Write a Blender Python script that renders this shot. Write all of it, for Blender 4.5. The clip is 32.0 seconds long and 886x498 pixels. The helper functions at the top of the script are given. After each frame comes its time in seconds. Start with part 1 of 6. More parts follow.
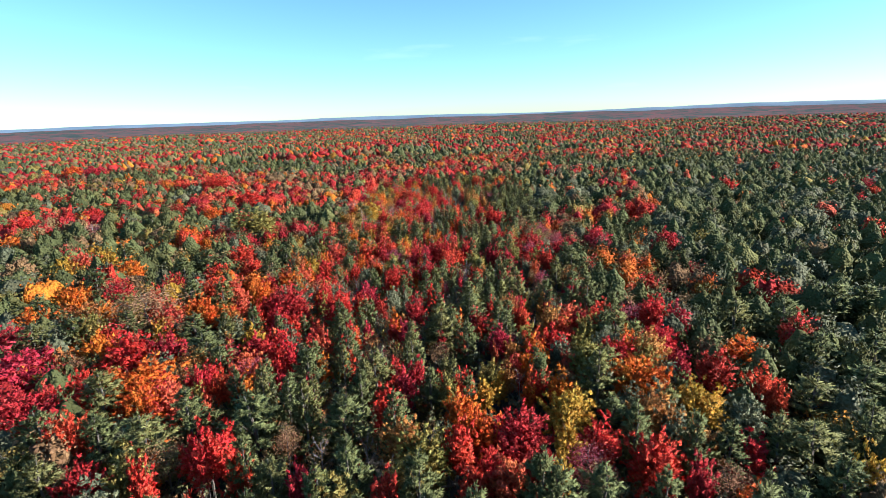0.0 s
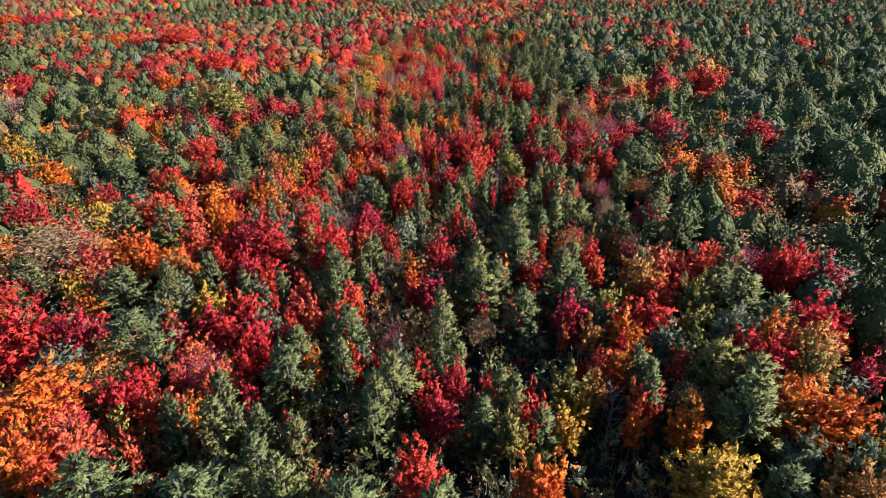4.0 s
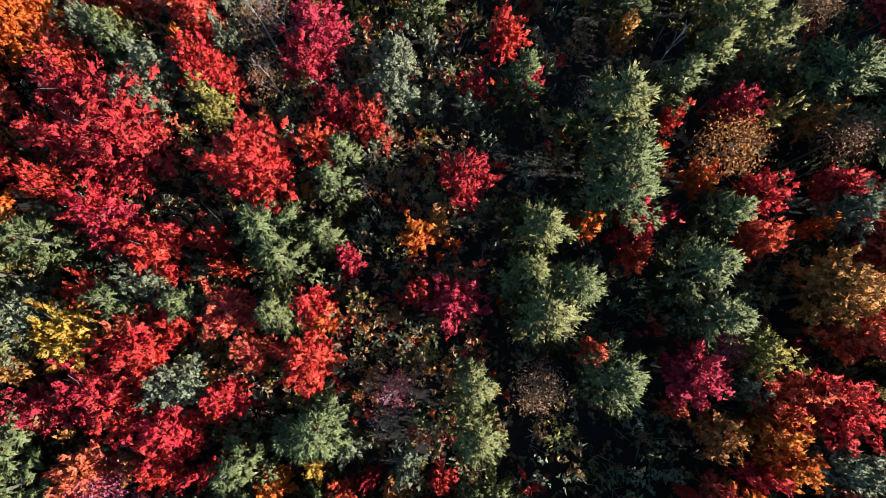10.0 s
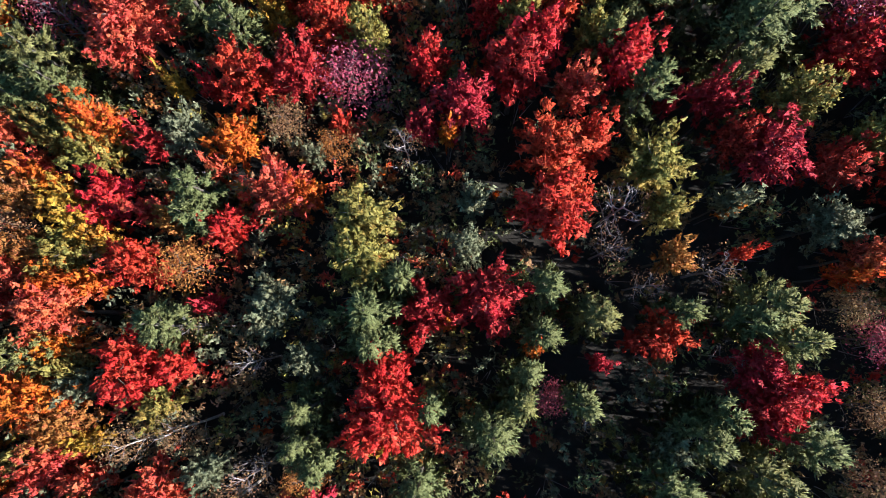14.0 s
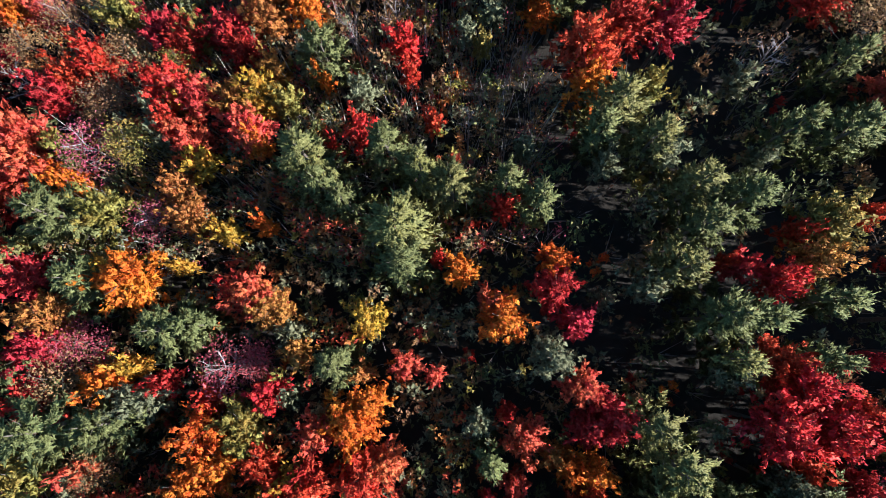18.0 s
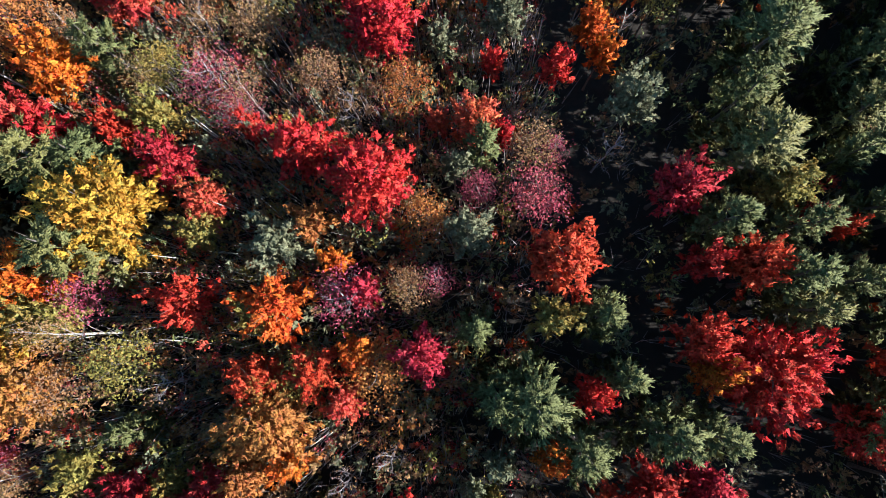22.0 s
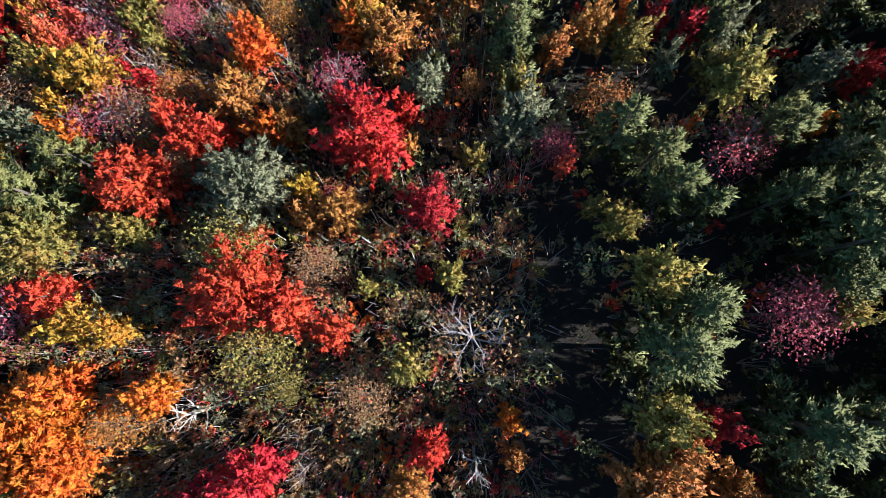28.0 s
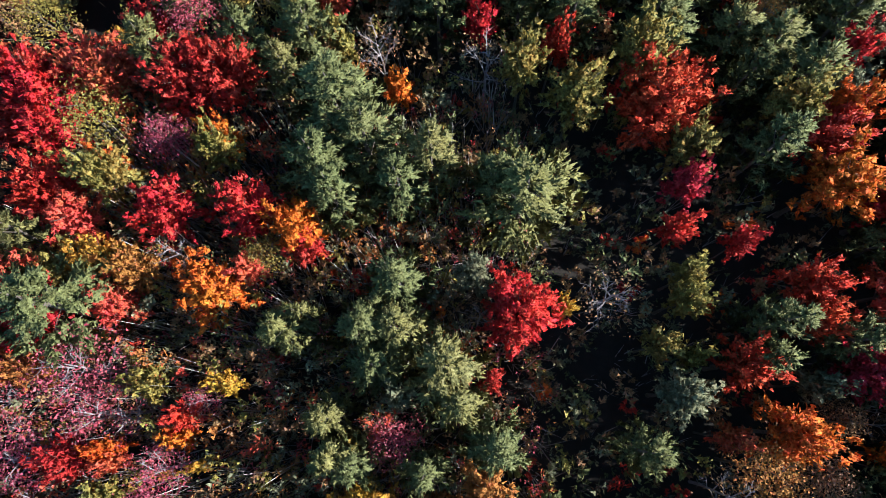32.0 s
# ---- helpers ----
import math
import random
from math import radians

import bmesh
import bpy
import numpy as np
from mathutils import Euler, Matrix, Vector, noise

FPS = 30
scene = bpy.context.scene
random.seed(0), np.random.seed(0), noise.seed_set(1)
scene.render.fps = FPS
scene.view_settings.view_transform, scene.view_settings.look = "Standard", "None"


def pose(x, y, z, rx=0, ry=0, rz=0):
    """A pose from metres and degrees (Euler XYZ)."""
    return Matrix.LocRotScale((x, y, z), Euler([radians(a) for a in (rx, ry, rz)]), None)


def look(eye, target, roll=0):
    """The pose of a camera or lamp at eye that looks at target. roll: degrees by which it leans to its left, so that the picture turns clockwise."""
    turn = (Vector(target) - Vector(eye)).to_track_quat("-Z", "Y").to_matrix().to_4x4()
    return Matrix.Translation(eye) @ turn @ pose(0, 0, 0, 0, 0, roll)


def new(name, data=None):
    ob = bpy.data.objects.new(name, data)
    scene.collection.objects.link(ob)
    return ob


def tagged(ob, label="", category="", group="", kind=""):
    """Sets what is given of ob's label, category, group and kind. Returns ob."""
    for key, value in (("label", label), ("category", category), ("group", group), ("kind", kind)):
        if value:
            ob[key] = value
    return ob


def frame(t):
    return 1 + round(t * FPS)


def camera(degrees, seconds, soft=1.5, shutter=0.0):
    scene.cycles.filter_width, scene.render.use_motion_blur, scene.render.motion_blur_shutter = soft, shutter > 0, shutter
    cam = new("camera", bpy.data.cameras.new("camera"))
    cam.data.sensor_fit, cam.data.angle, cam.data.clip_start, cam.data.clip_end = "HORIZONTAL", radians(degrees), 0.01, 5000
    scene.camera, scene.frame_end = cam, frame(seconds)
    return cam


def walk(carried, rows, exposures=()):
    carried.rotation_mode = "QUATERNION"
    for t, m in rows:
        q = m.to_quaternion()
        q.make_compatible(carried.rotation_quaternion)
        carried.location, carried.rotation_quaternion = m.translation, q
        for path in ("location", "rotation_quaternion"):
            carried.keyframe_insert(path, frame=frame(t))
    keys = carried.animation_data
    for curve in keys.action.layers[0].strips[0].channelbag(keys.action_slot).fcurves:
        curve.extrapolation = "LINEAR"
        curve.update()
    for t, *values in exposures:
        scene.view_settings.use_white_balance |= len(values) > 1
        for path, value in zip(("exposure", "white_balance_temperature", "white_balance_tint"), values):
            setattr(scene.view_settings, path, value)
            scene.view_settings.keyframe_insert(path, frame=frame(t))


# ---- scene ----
cam = camera(80.0, 32.0, soft=0.7)
PATH = [
    (0, pose(3.00, 0.01, 46.35, 75.74, 1.91, -0.91)),
    (0.5, pose(2.16, 4.19, 46.31, 75.69, 1.87, -1.21)),
    (1, pose(1.30, 8.37, 46.27, 75.78, 1.85, -1.30)),
    (1.5, pose(0.48, 12.59, 46.24, 75.89, 1.82, -1.28)),
    (2, pose(-0.26, 16.85, 46.21, 74.77, 1.78, -1.28)),
    (2.5, pose(-0.91, 21.17, 46.17, 72.56, 1.72, -1.31)),
    (3, pose(-1.45, 25.55, 46.13, 69.31, 1.67, -1.33)),
    (3.5, pose(-1.90, 29.98, 46.08, 64.86, 1.62, -1.36)),
    (4, pose(-2.27, 34.43, 46.01, 60.42, 1.57, -1.41)),
    (4.5, pose(-2.58, 38.89, 45.94, 56.02, 1.55, -1.38)),
    (6.5, pose(-3.34, 56.80, 45.65, 37.68, 1.68, -0.96)),
    (7, pose(-3.41, 61.28, 45.57, 33.27, 1.67, -0.94)),
    (7.5, pose(-3.43, 65.76, 45.50, 28.94, 1.65, -0.92)),
    (8, pose(-3.43, 70.23, 45.44, 24.59, 1.62, -0.91)),
    (8.5, pose(-3.40, 74.70, 45.38, 20.12, 1.59, -0.94)),
    (9, pose(-3.36, 79.16, 45.32, 15.60, 1.56, -1.02)),
    (9.5, pose(-3.32, 83.61, 45.27, 11.05, 1.54, -1.17)),
    (10, pose(-3.29, 88.06, 45.22, 8.97, 1.52, -1.35)),
    (10.5, pose(-3.25, 92.52, 45.19, 8.89, 1.50, -1.54)),
    (11, pose(-3.21, 96.99, 45.22, 8.77, 1.46, -1.71)),
    (11.5, pose(-3.14, 101.48, 45.29, 8.62, 1.41, -1.83)),
    (12, pose(-3.06, 106.01, 45.36, 8.49, 1.37, -1.89)),
    (12.5, pose(-2.94, 110.57, 45.41, 8.34, 1.34, -1.94)),
    (13, pose(-2.80, 115.15, 45.42, 8.24, 1.33, -2.01)),
    (13.5, pose(-2.63, 119.75, 45.41, 8.15, 1.35, -2.12)),
    (14, pose(-2.40, 124.37, 45.40, 8.14, 1.37, -2.22)),
    (14.5, pose(-2.14, 128.99, 45.40, 8.14, 1.41, -2.30)),
    (16.5, pose(-1.08, 147.33, 45.90, 8.34, 1.92, -3.17)),
    (17, pose(-0.83, 151.97, 45.97, 8.61, 1.94, -3.33)),
    (17.5, pose(-0.60, 156.60, 46.04, 8.87, 1.95, -3.52)),
    (18, pose(-0.37, 161.20, 46.12, 9.11, 1.94, -3.70)),
    (18.5, pose(-0.14, 165.79, 46.20, 9.20, 1.93, -3.89)),
    (19, pose(0.09, 170.35, 46.25, 9.14, 1.92, -4.10)),
    (19.5, pose(0.34, 174.87, 46.28, 9.04, 1.89, -4.33)),
    (20, pose(0.61, 179.32, 46.28, 8.94, 1.82, -4.58)),
    (20.5, pose(0.88, 183.72, 46.26, 8.80, 1.73, -4.81)),
    (21, pose(1.13, 188.05, 46.26, 8.64, 1.62, -4.99)),
    (21.5, pose(1.37, 192.34, 46.28, 8.45, 1.52, -5.16)),
    (22, pose(1.62, 196.59, 46.33, 8.26, 1.42, -5.29)),
    (22.5, pose(1.89, 200.83, 46.38, 8.06, 1.36, -5.39)),
    (23, pose(2.16, 205.03, 46.42, 7.87, 1.33, -5.49)),
    (23.5, pose(2.48, 209.22, 46.46, 7.74, 1.34, -5.63)),
    (24, pose(2.84, 213.41, 46.48, 7.77, 1.34, -5.78)),
    (24.5, pose(3.24, 217.58, 46.50, 7.85, 1.35, -5.93)),
    (25, pose(3.65, 221.75, 46.50, 7.99, 1.38, -6.07)),
    (25.5, pose(4.07, 225.90, 46.49, 8.10, 1.42, -6.17)),
    (27.5, pose(5.68, 242.38, 46.41, 8.51, 1.66, -5.55)),
    (28, pose(6.03, 246.51, 46.30, 8.64, 1.68, -5.47)),
    (28.5, pose(6.34, 250.66, 46.19, 8.86, 1.68, -5.43)),
    (29, pose(6.63, 254.81, 46.10, 9.61, 1.68, -5.38)),
    (29.5, pose(6.89, 258.98, 46.02, 10.47, 1.67, -5.30)),
    (30, pose(7.13, 263.16, 45.95, 11.33, 1.64, -5.19)),
    (30.5, pose(7.37, 267.34, 45.87, 12.19, 1.61, -5.06)),
    (31, pose(7.58, 271.52, 45.82, 13.05, 1.59, -4.93)),
    (31.5, pose(7.81, 275.69, 45.78, 14.15, 1.57, -4.80)),
    (32, pose(8.03, 279.86, 45.76, 15.51, 1.57, -4.66)),
]
walk(cam, PATH, exposures=[(0, 1.36, 6150, 5), (32, 1.36, 6150, 5)])

# world, sun and exposure
SUN_AZ, SUN_EL = radians(97), radians(25)      # from the right of the flight line, a little behind it
world = bpy.data.worlds.new("sky")
scene.world = world
world.use_nodes = True
wn = world.node_tree.nodes
sky = wn.new("ShaderNodeTexSky")
sky.sky_type, sky.sun_disc = "NISHITA", False
sky.sun_elevation, sky.sun_rotation = SUN_EL, SUN_AZ
sky.air_density, sky.dust_density, sky.ozone_density = 0.9, 0.1, 3.0
cyan = wn.new("ShaderNodeMix")        # a clear autumn sky, leaning to cyan
cyan.data_type, cyan.blend_type = "RGBA", "MULTIPLY"
cyan.inputs[0].default_value = 1.0
cyan.inputs[7].default_value = (0.86, 1.15, 1.10, 1.0)
world.node_tree.links.new(sky.outputs[0], cyan.inputs[6])
wisp, where, thin, veil = wn.new("ShaderNodeTexNoise"), wn.new("ShaderNodeMapping"), wn.new("ShaderNodeMapRange"), wn.new("ShaderNodeMix")
coords = wn.new("ShaderNodeTexCoord")
where.inputs["Scale"].default_value = (1.4, 1.4, 9.0)      # long level streaks of thin cirrus
wisp.inputs["Scale"].default_value, wisp.inputs["Detail"].default_value = 1.6, 5.0
thin.inputs["From Min"].default_value, thin.inputs["From Max"].default_value, thin.inputs["To Max"].default_value = 0.62, 0.85, 0.3
veil.data_type, veil.blend_type = "RGBA", "MIX"
veil.inputs[7].default_value = (9.5, 10.5, 11.0, 1.0)
for a, z in ((coords.outputs["Generated"], where.inputs["Vector"]), (where.outputs[0], wisp.inputs["Vector"]), (wisp.outputs["Fac"], thin.inputs["Value"]),
             (thin.outputs[0], veil.inputs[0]), (cyan.outputs[2], veil.inputs[6]), (veil.outputs[2], wn["Background"].inputs[0])):
    world.node_tree.links.new(a, z)
wn["Background"].inputs[1].default_value = 0.074
sun_data = bpy.data.lights.new("sun", "SUN")
sun_data.energy, sun_data.angle, sun_data.color = 5.0, radians(0.53), (1.0, 0.945, 0.885)
sun_from = Vector((math.sin(SUN_AZ) * math.cos(SUN_EL), math.cos(SUN_AZ) * math.cos(SUN_EL), math.sin(SUN_EL)))
sun = new("sun", sun_data)
sun.matrix_world = look(sun_from * 300 + Vector((0, 150, 0)), (0, 150, 0))


# materials
def nodes_of(name):
    m = bpy.data.materials.new(name)
    m.use_nodes = True
    m.node_tree.nodes.clear()
    return m, m.node_tree.nodes, m.node_tree.links


def ramp(nodes, stops):
    r = nodes.new("ShaderNodeValToRGB")
    while len(r.color_ramp.elements) < len(stops):
        r.color_ramp.elements.new(0.5)
    for e, (p, c) in zip(r.color_ramp.elements, stops):
        e.position, e.color = p, (*c, 1)
    return r


def leaf_material(name, main, second, third, patch=0.35, clear=0.28, far=False, fine=11.0):
    """Leaves: a main hue with patches of a second and single leaves of a third, a little translucent."""
    m, n, l = nodes_of(name)
    geo, info, tex = n.new("ShaderNodeNewGeometry"), n.new("ShaderNodeObjectInfo"), n.new("ShaderNodeTexCoord")
    noise_a = n.new("ShaderNodeTexNoise")
    noise_a.inputs["Scale"].default_value = 0.16 if far else 0.45
    noise_a.inputs["Detail"].default_value = 2.0
    l.new(geo.outputs["Position"], noise_a.inputs["Vector"])
    step = n.new("ShaderNodeMapRange")
    step.inputs["From Min"].default_value, step.inputs["From Max"].default_value = 0.42, 0.66
    step.inputs["To Max"].default_value = patch * 2.2
    l.new(noise_a.outputs["Fac"], step.inputs["Value"])
    a = n.new("ShaderNodeMix")
    a.data_type = "RGBA"
    a.inputs[6].default_value, a.inputs[7].default_value = (*main, 1), (*second, 1)
    l.new(step.outputs[0], a.inputs[0])
    rand = ramp(n, [(0.0, (0, 0, 0)), (0.72, (0.12, 0.12, 0.12)), (1.0, (0.3, 0.3, 0.3) if far else (0.85, 0.85, 0.85))])
    l.new(geo.outputs["Random Per Island"], rand.inputs[0])
    b = n.new("ShaderNodeMix")
    b.data_type = "RGBA"
    b.inputs[7].default_value = (*third, 1)
    l.new(rand.outputs[0], b.inputs[0])
    l.new(a.outputs[2], b.inputs[6])
    hsv = n.new("ShaderNodeHueSaturation")
    hue, val = n.new("ShaderNodeMapRange"), n.new("ShaderNodeMapRange")
    hue.inputs["To Min"].default_value, hue.inputs["To Max"].default_value = 0.492, 0.507
    val.inputs["To Min"].default_value, val.inputs["To Max"].default_value = (0.86, 1.14) if far else (0.72, 1.28)
    l.new(info.outputs["Random"], hue.inputs["Value"])
    mul = n.new("ShaderNodeMath")
    mul.operation = "FRACT"
    scl = n.new("ShaderNodeMath")
    scl.operation = "MULTIPLY"
    scl.inputs[1].default_value = 17.3
    l.new(geo.outputs["Random Per Island"], scl.inputs[0])
    l.new(scl.outputs[0], mul.inputs[0])
    l.new(mul.outputs[0], val.inputs["Value"])
    l.new(hue.outputs[0], hsv.inputs["Hue"])
    l.new(val.outputs[0], hsv.inputs["Value"])
    l.new(b.outputs[2], hsv.inputs["Color"])
    d, t, mix, out = n.new("ShaderNodeBsdfPrincipled"), n.new("ShaderNodeBsdfTranslucent"), n.new("ShaderNodeMixShader"), n.new("ShaderNodeOutputMaterial")
    d.inputs["Roughness"].default_value = 0.62
    d.inputs["Specular IOR Level"].default_value = 0.15
    # each face is a twig's worth of small leaves, every leaf with its own tint and tilt
    cells = n.new("ShaderNodeTexVoronoi")
    cells.inputs["Scale"].default_value = fine
    l.new(geo.outputs["Position"] if far else tex.outputs["Object"], cells.inputs["Vector"])
    tilt, sway = n.new("ShaderNodeVectorMath"), n.new("ShaderNodeVectorMath")
    tilt.operation, tilt.inputs[1].default_value, tilt.inputs[2].default_value = "MULTIPLY_ADD", (1.2, 1.2, 1.2), (-0.6, -0.6, -0.6)
    sway.operation = "ADD"
    level = n.new("ShaderNodeVectorMath")
    level.operation = "NORMALIZE"
    l.new(cells.outputs["Color"], tilt.inputs[0])
    l.new(tilt.outputs[0], sway.inputs[0])
    l.new(geo.outputs["Normal"], sway.inputs[1])
    l.new(sway.outputs[0], level.inputs[0])
    l.new(level.outputs[0], d.inputs["Normal"])
    l.new(level.outputs[0], t.inputs["Normal"])
    one, tint, own = n.new("ShaderNodeSeparateColor"), n.new("ShaderNodeMapRange"), n.new("ShaderNodeHueSaturation")
    tint.inputs["To Min"].default_value, tint.inputs["To Max"].default_value = 0.7, 1.3
    l.new(cells.outputs["Color"], one.inputs[0])
    l.new(one.outputs[2], tint.inputs["Value"])
    l.new(tint.outputs[0], own.inputs["Value"])
    l.new(hsv.outputs[0], own.inputs["Color"])
    l.new(own.outputs[0], d.inputs["Base Color"])
    l.new(own.outputs[0], t.inputs["Color"])
    mix.inputs[0].default_value = clear
    l.new(d.outputs[0], mix.inputs[1])
    l.new(t.outputs[0], mix.inputs[2])
    gap, air, whole = n.new("ShaderNodeMath"), n.new("ShaderNodeBsdfTransparent"), n.new("ShaderNodeMixShader")      # air between the leaves
    gap.operation, gap.inputs[1].default_value = "GREATER_THAN", 0.66
    l.new(cells.outputs["Distance"], gap.inputs[0])
    l.new(gap.outputs[0], whole.inputs[0])
    l.new(mix.outputs[0], whole.inputs[1])
    l.new(air.outputs[0], whole.inputs[2])
    l.new((mix if far else whole).outputs[0], out.inputs[0])
    return m


def crown_material(name, main, second, third):
    """The dense foliage of a whole crown: its own tint, leafy mottling and deep relief."""
    m, n, l = nodes_of(name)
    geo, mottle, relief = n.new("ShaderNodeNewGeometry"), n.new("ShaderNodeTexNoise"), n.new("ShaderNodeTexVoronoi")
    mottle.inputs["Scale"].default_value, mottle.inputs["Detail"].default_value = 0.8, 4.0
    relief.inputs["Scale"].default_value = 1.5
    l.new(geo.outputs["Position"], mottle.inputs["Vector"])
    l.new(geo.outputs["Position"], relief.inputs["Vector"])
    own, leafy = n.new("ShaderNodeMix"), n.new("ShaderNodeMix")
    own.data_type = leafy.data_type = "RGBA"
    own.inputs[6].default_value, own.inputs[7].default_value, leafy.inputs[7].default_value = (*main, 1), (*second, 1), (*third, 1)
    l.new(geo.outputs["Random Per Island"], own.inputs[0])
    spots_of = n.new("ShaderNodeMapRange")
    spots_of.inputs["From Min"].default_value, spots_of.inputs["From Max"].default_value, spots_of.inputs["To Max"].default_value = 0.45, 0.75, 0.7
    l.new(mottle.outputs["Fac"], spots_of.inputs["Value"])
    l.new(spots_of.outputs[0], leafy.inputs[0])
    l.new(own.outputs[2], leafy.inputs[6])
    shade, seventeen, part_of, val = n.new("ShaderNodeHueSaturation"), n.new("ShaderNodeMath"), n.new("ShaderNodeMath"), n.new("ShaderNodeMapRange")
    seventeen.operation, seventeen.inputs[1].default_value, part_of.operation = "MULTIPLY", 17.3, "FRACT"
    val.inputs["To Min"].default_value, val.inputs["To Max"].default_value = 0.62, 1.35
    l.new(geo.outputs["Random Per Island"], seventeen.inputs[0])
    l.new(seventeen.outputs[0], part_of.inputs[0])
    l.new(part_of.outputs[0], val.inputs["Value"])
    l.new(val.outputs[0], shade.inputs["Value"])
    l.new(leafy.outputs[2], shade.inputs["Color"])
    bp, d, out = n.new("ShaderNodeBump"), n.new("ShaderNodeBsdfPrincipled"), n.new("ShaderNodeOutputMaterial")
    bp.inputs["Strength"].default_value, bp.inputs["Distance"].default_value, bp.invert = 1.0, 0.5, True
    l.new(relief.outputs["Distance"], bp.inputs["Height"])
    d.inputs["Roughness"].default_value, d.inputs["Specular IOR Level"].default_value = 0.8, 0.1
    l.new(shade.outputs[0], d.inputs["Base Color"])
    l.new(bp.outputs[0], d.inputs["Normal"])
    l.new(d.outputs[0], out.inputs[0])
    return m


def rough_material(name, dark, light, scale, bump=0.4, rough=0.9, third=None):
    m, n, l = nodes_of(name)
    tex = n.new("ShaderNodeNewGeometry")
    no = n.new("ShaderNodeTexNoise")
    no.inputs["Scale"].default_value, no.inputs["Detail"].default_value, no.inputs["Roughness"].default_value = scale, 8, 0.65
    l.new(tex.outputs["Position"], no.inputs["Vector"])
    stops = [(0.32, dark), (0.68, light)] if third is None else [(0.3, dark), (0.52, light), (0.7, third)]
    r = ramp(n, stops)
    l.new(no.outputs["Fac"], r.inputs[0])
    d, out, bp = n.new("ShaderNodeBsdfPrincipled"), n.new("ShaderNodeOutputMaterial"), n.new("ShaderNodeBump")
    fine = n.new("ShaderNodeTexNoise")
    fine.inputs["Scale"].default_value, fine.inputs["Detail"].default_value = scale * 7, 4
    l.new(tex.outputs["Position"], fine.inputs["Vector"])
    bp.inputs["Strength"].default_value = bump
    bp.inputs["Distance"].default_value = 0.05
    l.new(fine.outputs["Fac"], bp.inputs["Height"])
    l.new(bp.outputs[0], d.inputs["Normal"])
    d.inputs["Roughness"].default_value = rough
    l.new(r.outputs[0], d.inputs["Base Color"])
    l.new(d.outputs[0], out.inputs[0])
    return m


HUES = {
    "red": ((0.58, 0.028, 0.026), (0.62, 0.055, 0.026), (0.62, 0.12, 0.06)),
    "crimson": ((0.42, 0.020, 0.030), (0.50, 0.030, 0.030), (0.50, 0.07, 0.06)),
    "coral": ((0.62, 0.095, 0.060), (0.66, 0.17, 0.06), (0.62, 0.05, 0.05)),
    "orange": ((0.64, 0.125, 0.020), (0.68, 0.25, 0.03), (0.60, 0.06, 0.02)),
    "yellow": ((0.48, 0.265, 0.035), (0.54, 0.20, 0.03), (0.42, 0.33, 0.07)),
    "gold": ((0.24, 0.20, 0.050), (0.34, 0.20, 0.05), (0.25, 0.24, 0.08)),
    "amber": ((0.40, 0.165, 0.045), (0.46, 0.21, 0.05), (0.44, 0.11, 0.05)),
    "russet": ((0.28, 0.145, 0.070), (0.33, 0.21, 0.09), (0.32, 0.17, 0.12)),
    "magenta": ((0.40, 0.060, 0.105), (0.44, 0.08, 0.09), (0.36, 0.16, 0.18)),
    "pine": ((0.124, 0.138, 0.052), (0.155, 0.160, 0.060), (0.175, 0.185, 0.08)),
    "olive": ((0.185, 0.172, 0.055), (0.15, 0.155, 0.058), (0.21, 0.195, 0.085)),
    "sage": ((0.17, 0.178, 0.105), (0.195, 0.175, 0.10), (0.20, 0.21, 0.13)),
}
LEAF = {k: leaf_material(k + "_leaves", *v, clear=0.05 if k in ("pine", "olive") else 0.14, fine=11.0 if k in ("pine", "olive") else 9.0) for k, v in HUES.items()}
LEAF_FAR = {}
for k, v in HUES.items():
    deep = 0.62 if k in ("pine", "olive", "sage") else 0.88      # leaf hues darkened to stand in for the shade inside whole crowns
    LEAF_FAR[k] = leaf_material(k + "_far_shaded_leaves", *[tuple(deep * s for s in hue) for hue in v], clear=0.06, far=True, fine=6.0)
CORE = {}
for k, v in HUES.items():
    # crown hues scaled down likewise, self-shadowing put into the colour
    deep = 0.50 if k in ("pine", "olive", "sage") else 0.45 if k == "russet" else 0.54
    CORE[k] = crown_material(k + "_shaded_crowns", *[tuple(deep * s for s in hue) for hue in v])
BARK = rough_material("grey_brown_bark", (0.07, 0.055, 0.045), (0.17, 0.14, 0.12), 6)
GREY_BARK = rough_material("weathered_grey_bark", (0.19, 0.155, 0.165), (0.38, 0.33, 0.345), 5)
WHITE_BARK = rough_material("white_birch_bark", (0.30, 0.27, 0.25), (0.66, 0.62, 0.58), 3)
# litter coloured far darker than real leaves, standing in for tree shade
LITTER = rough_material("shade_dark_leaf_litter", (0.009, 0.006, 0.005), (0.014, 0.010, 0.008), 1.6, third=(0.024, 0.016, 0.012), bump=0.8)


# the lie of the land
def ground_z(x, y):
    return 0.5 * noise.noise(Vector((x * 0.03, y * 0.03, 0.0)))


def mesh_of(name, verts, faces, material):
    me = bpy.data.meshes.new(name)
    me.from_pydata(verts, [], faces)
    me.materials.append(material)
    me.update()
    return me


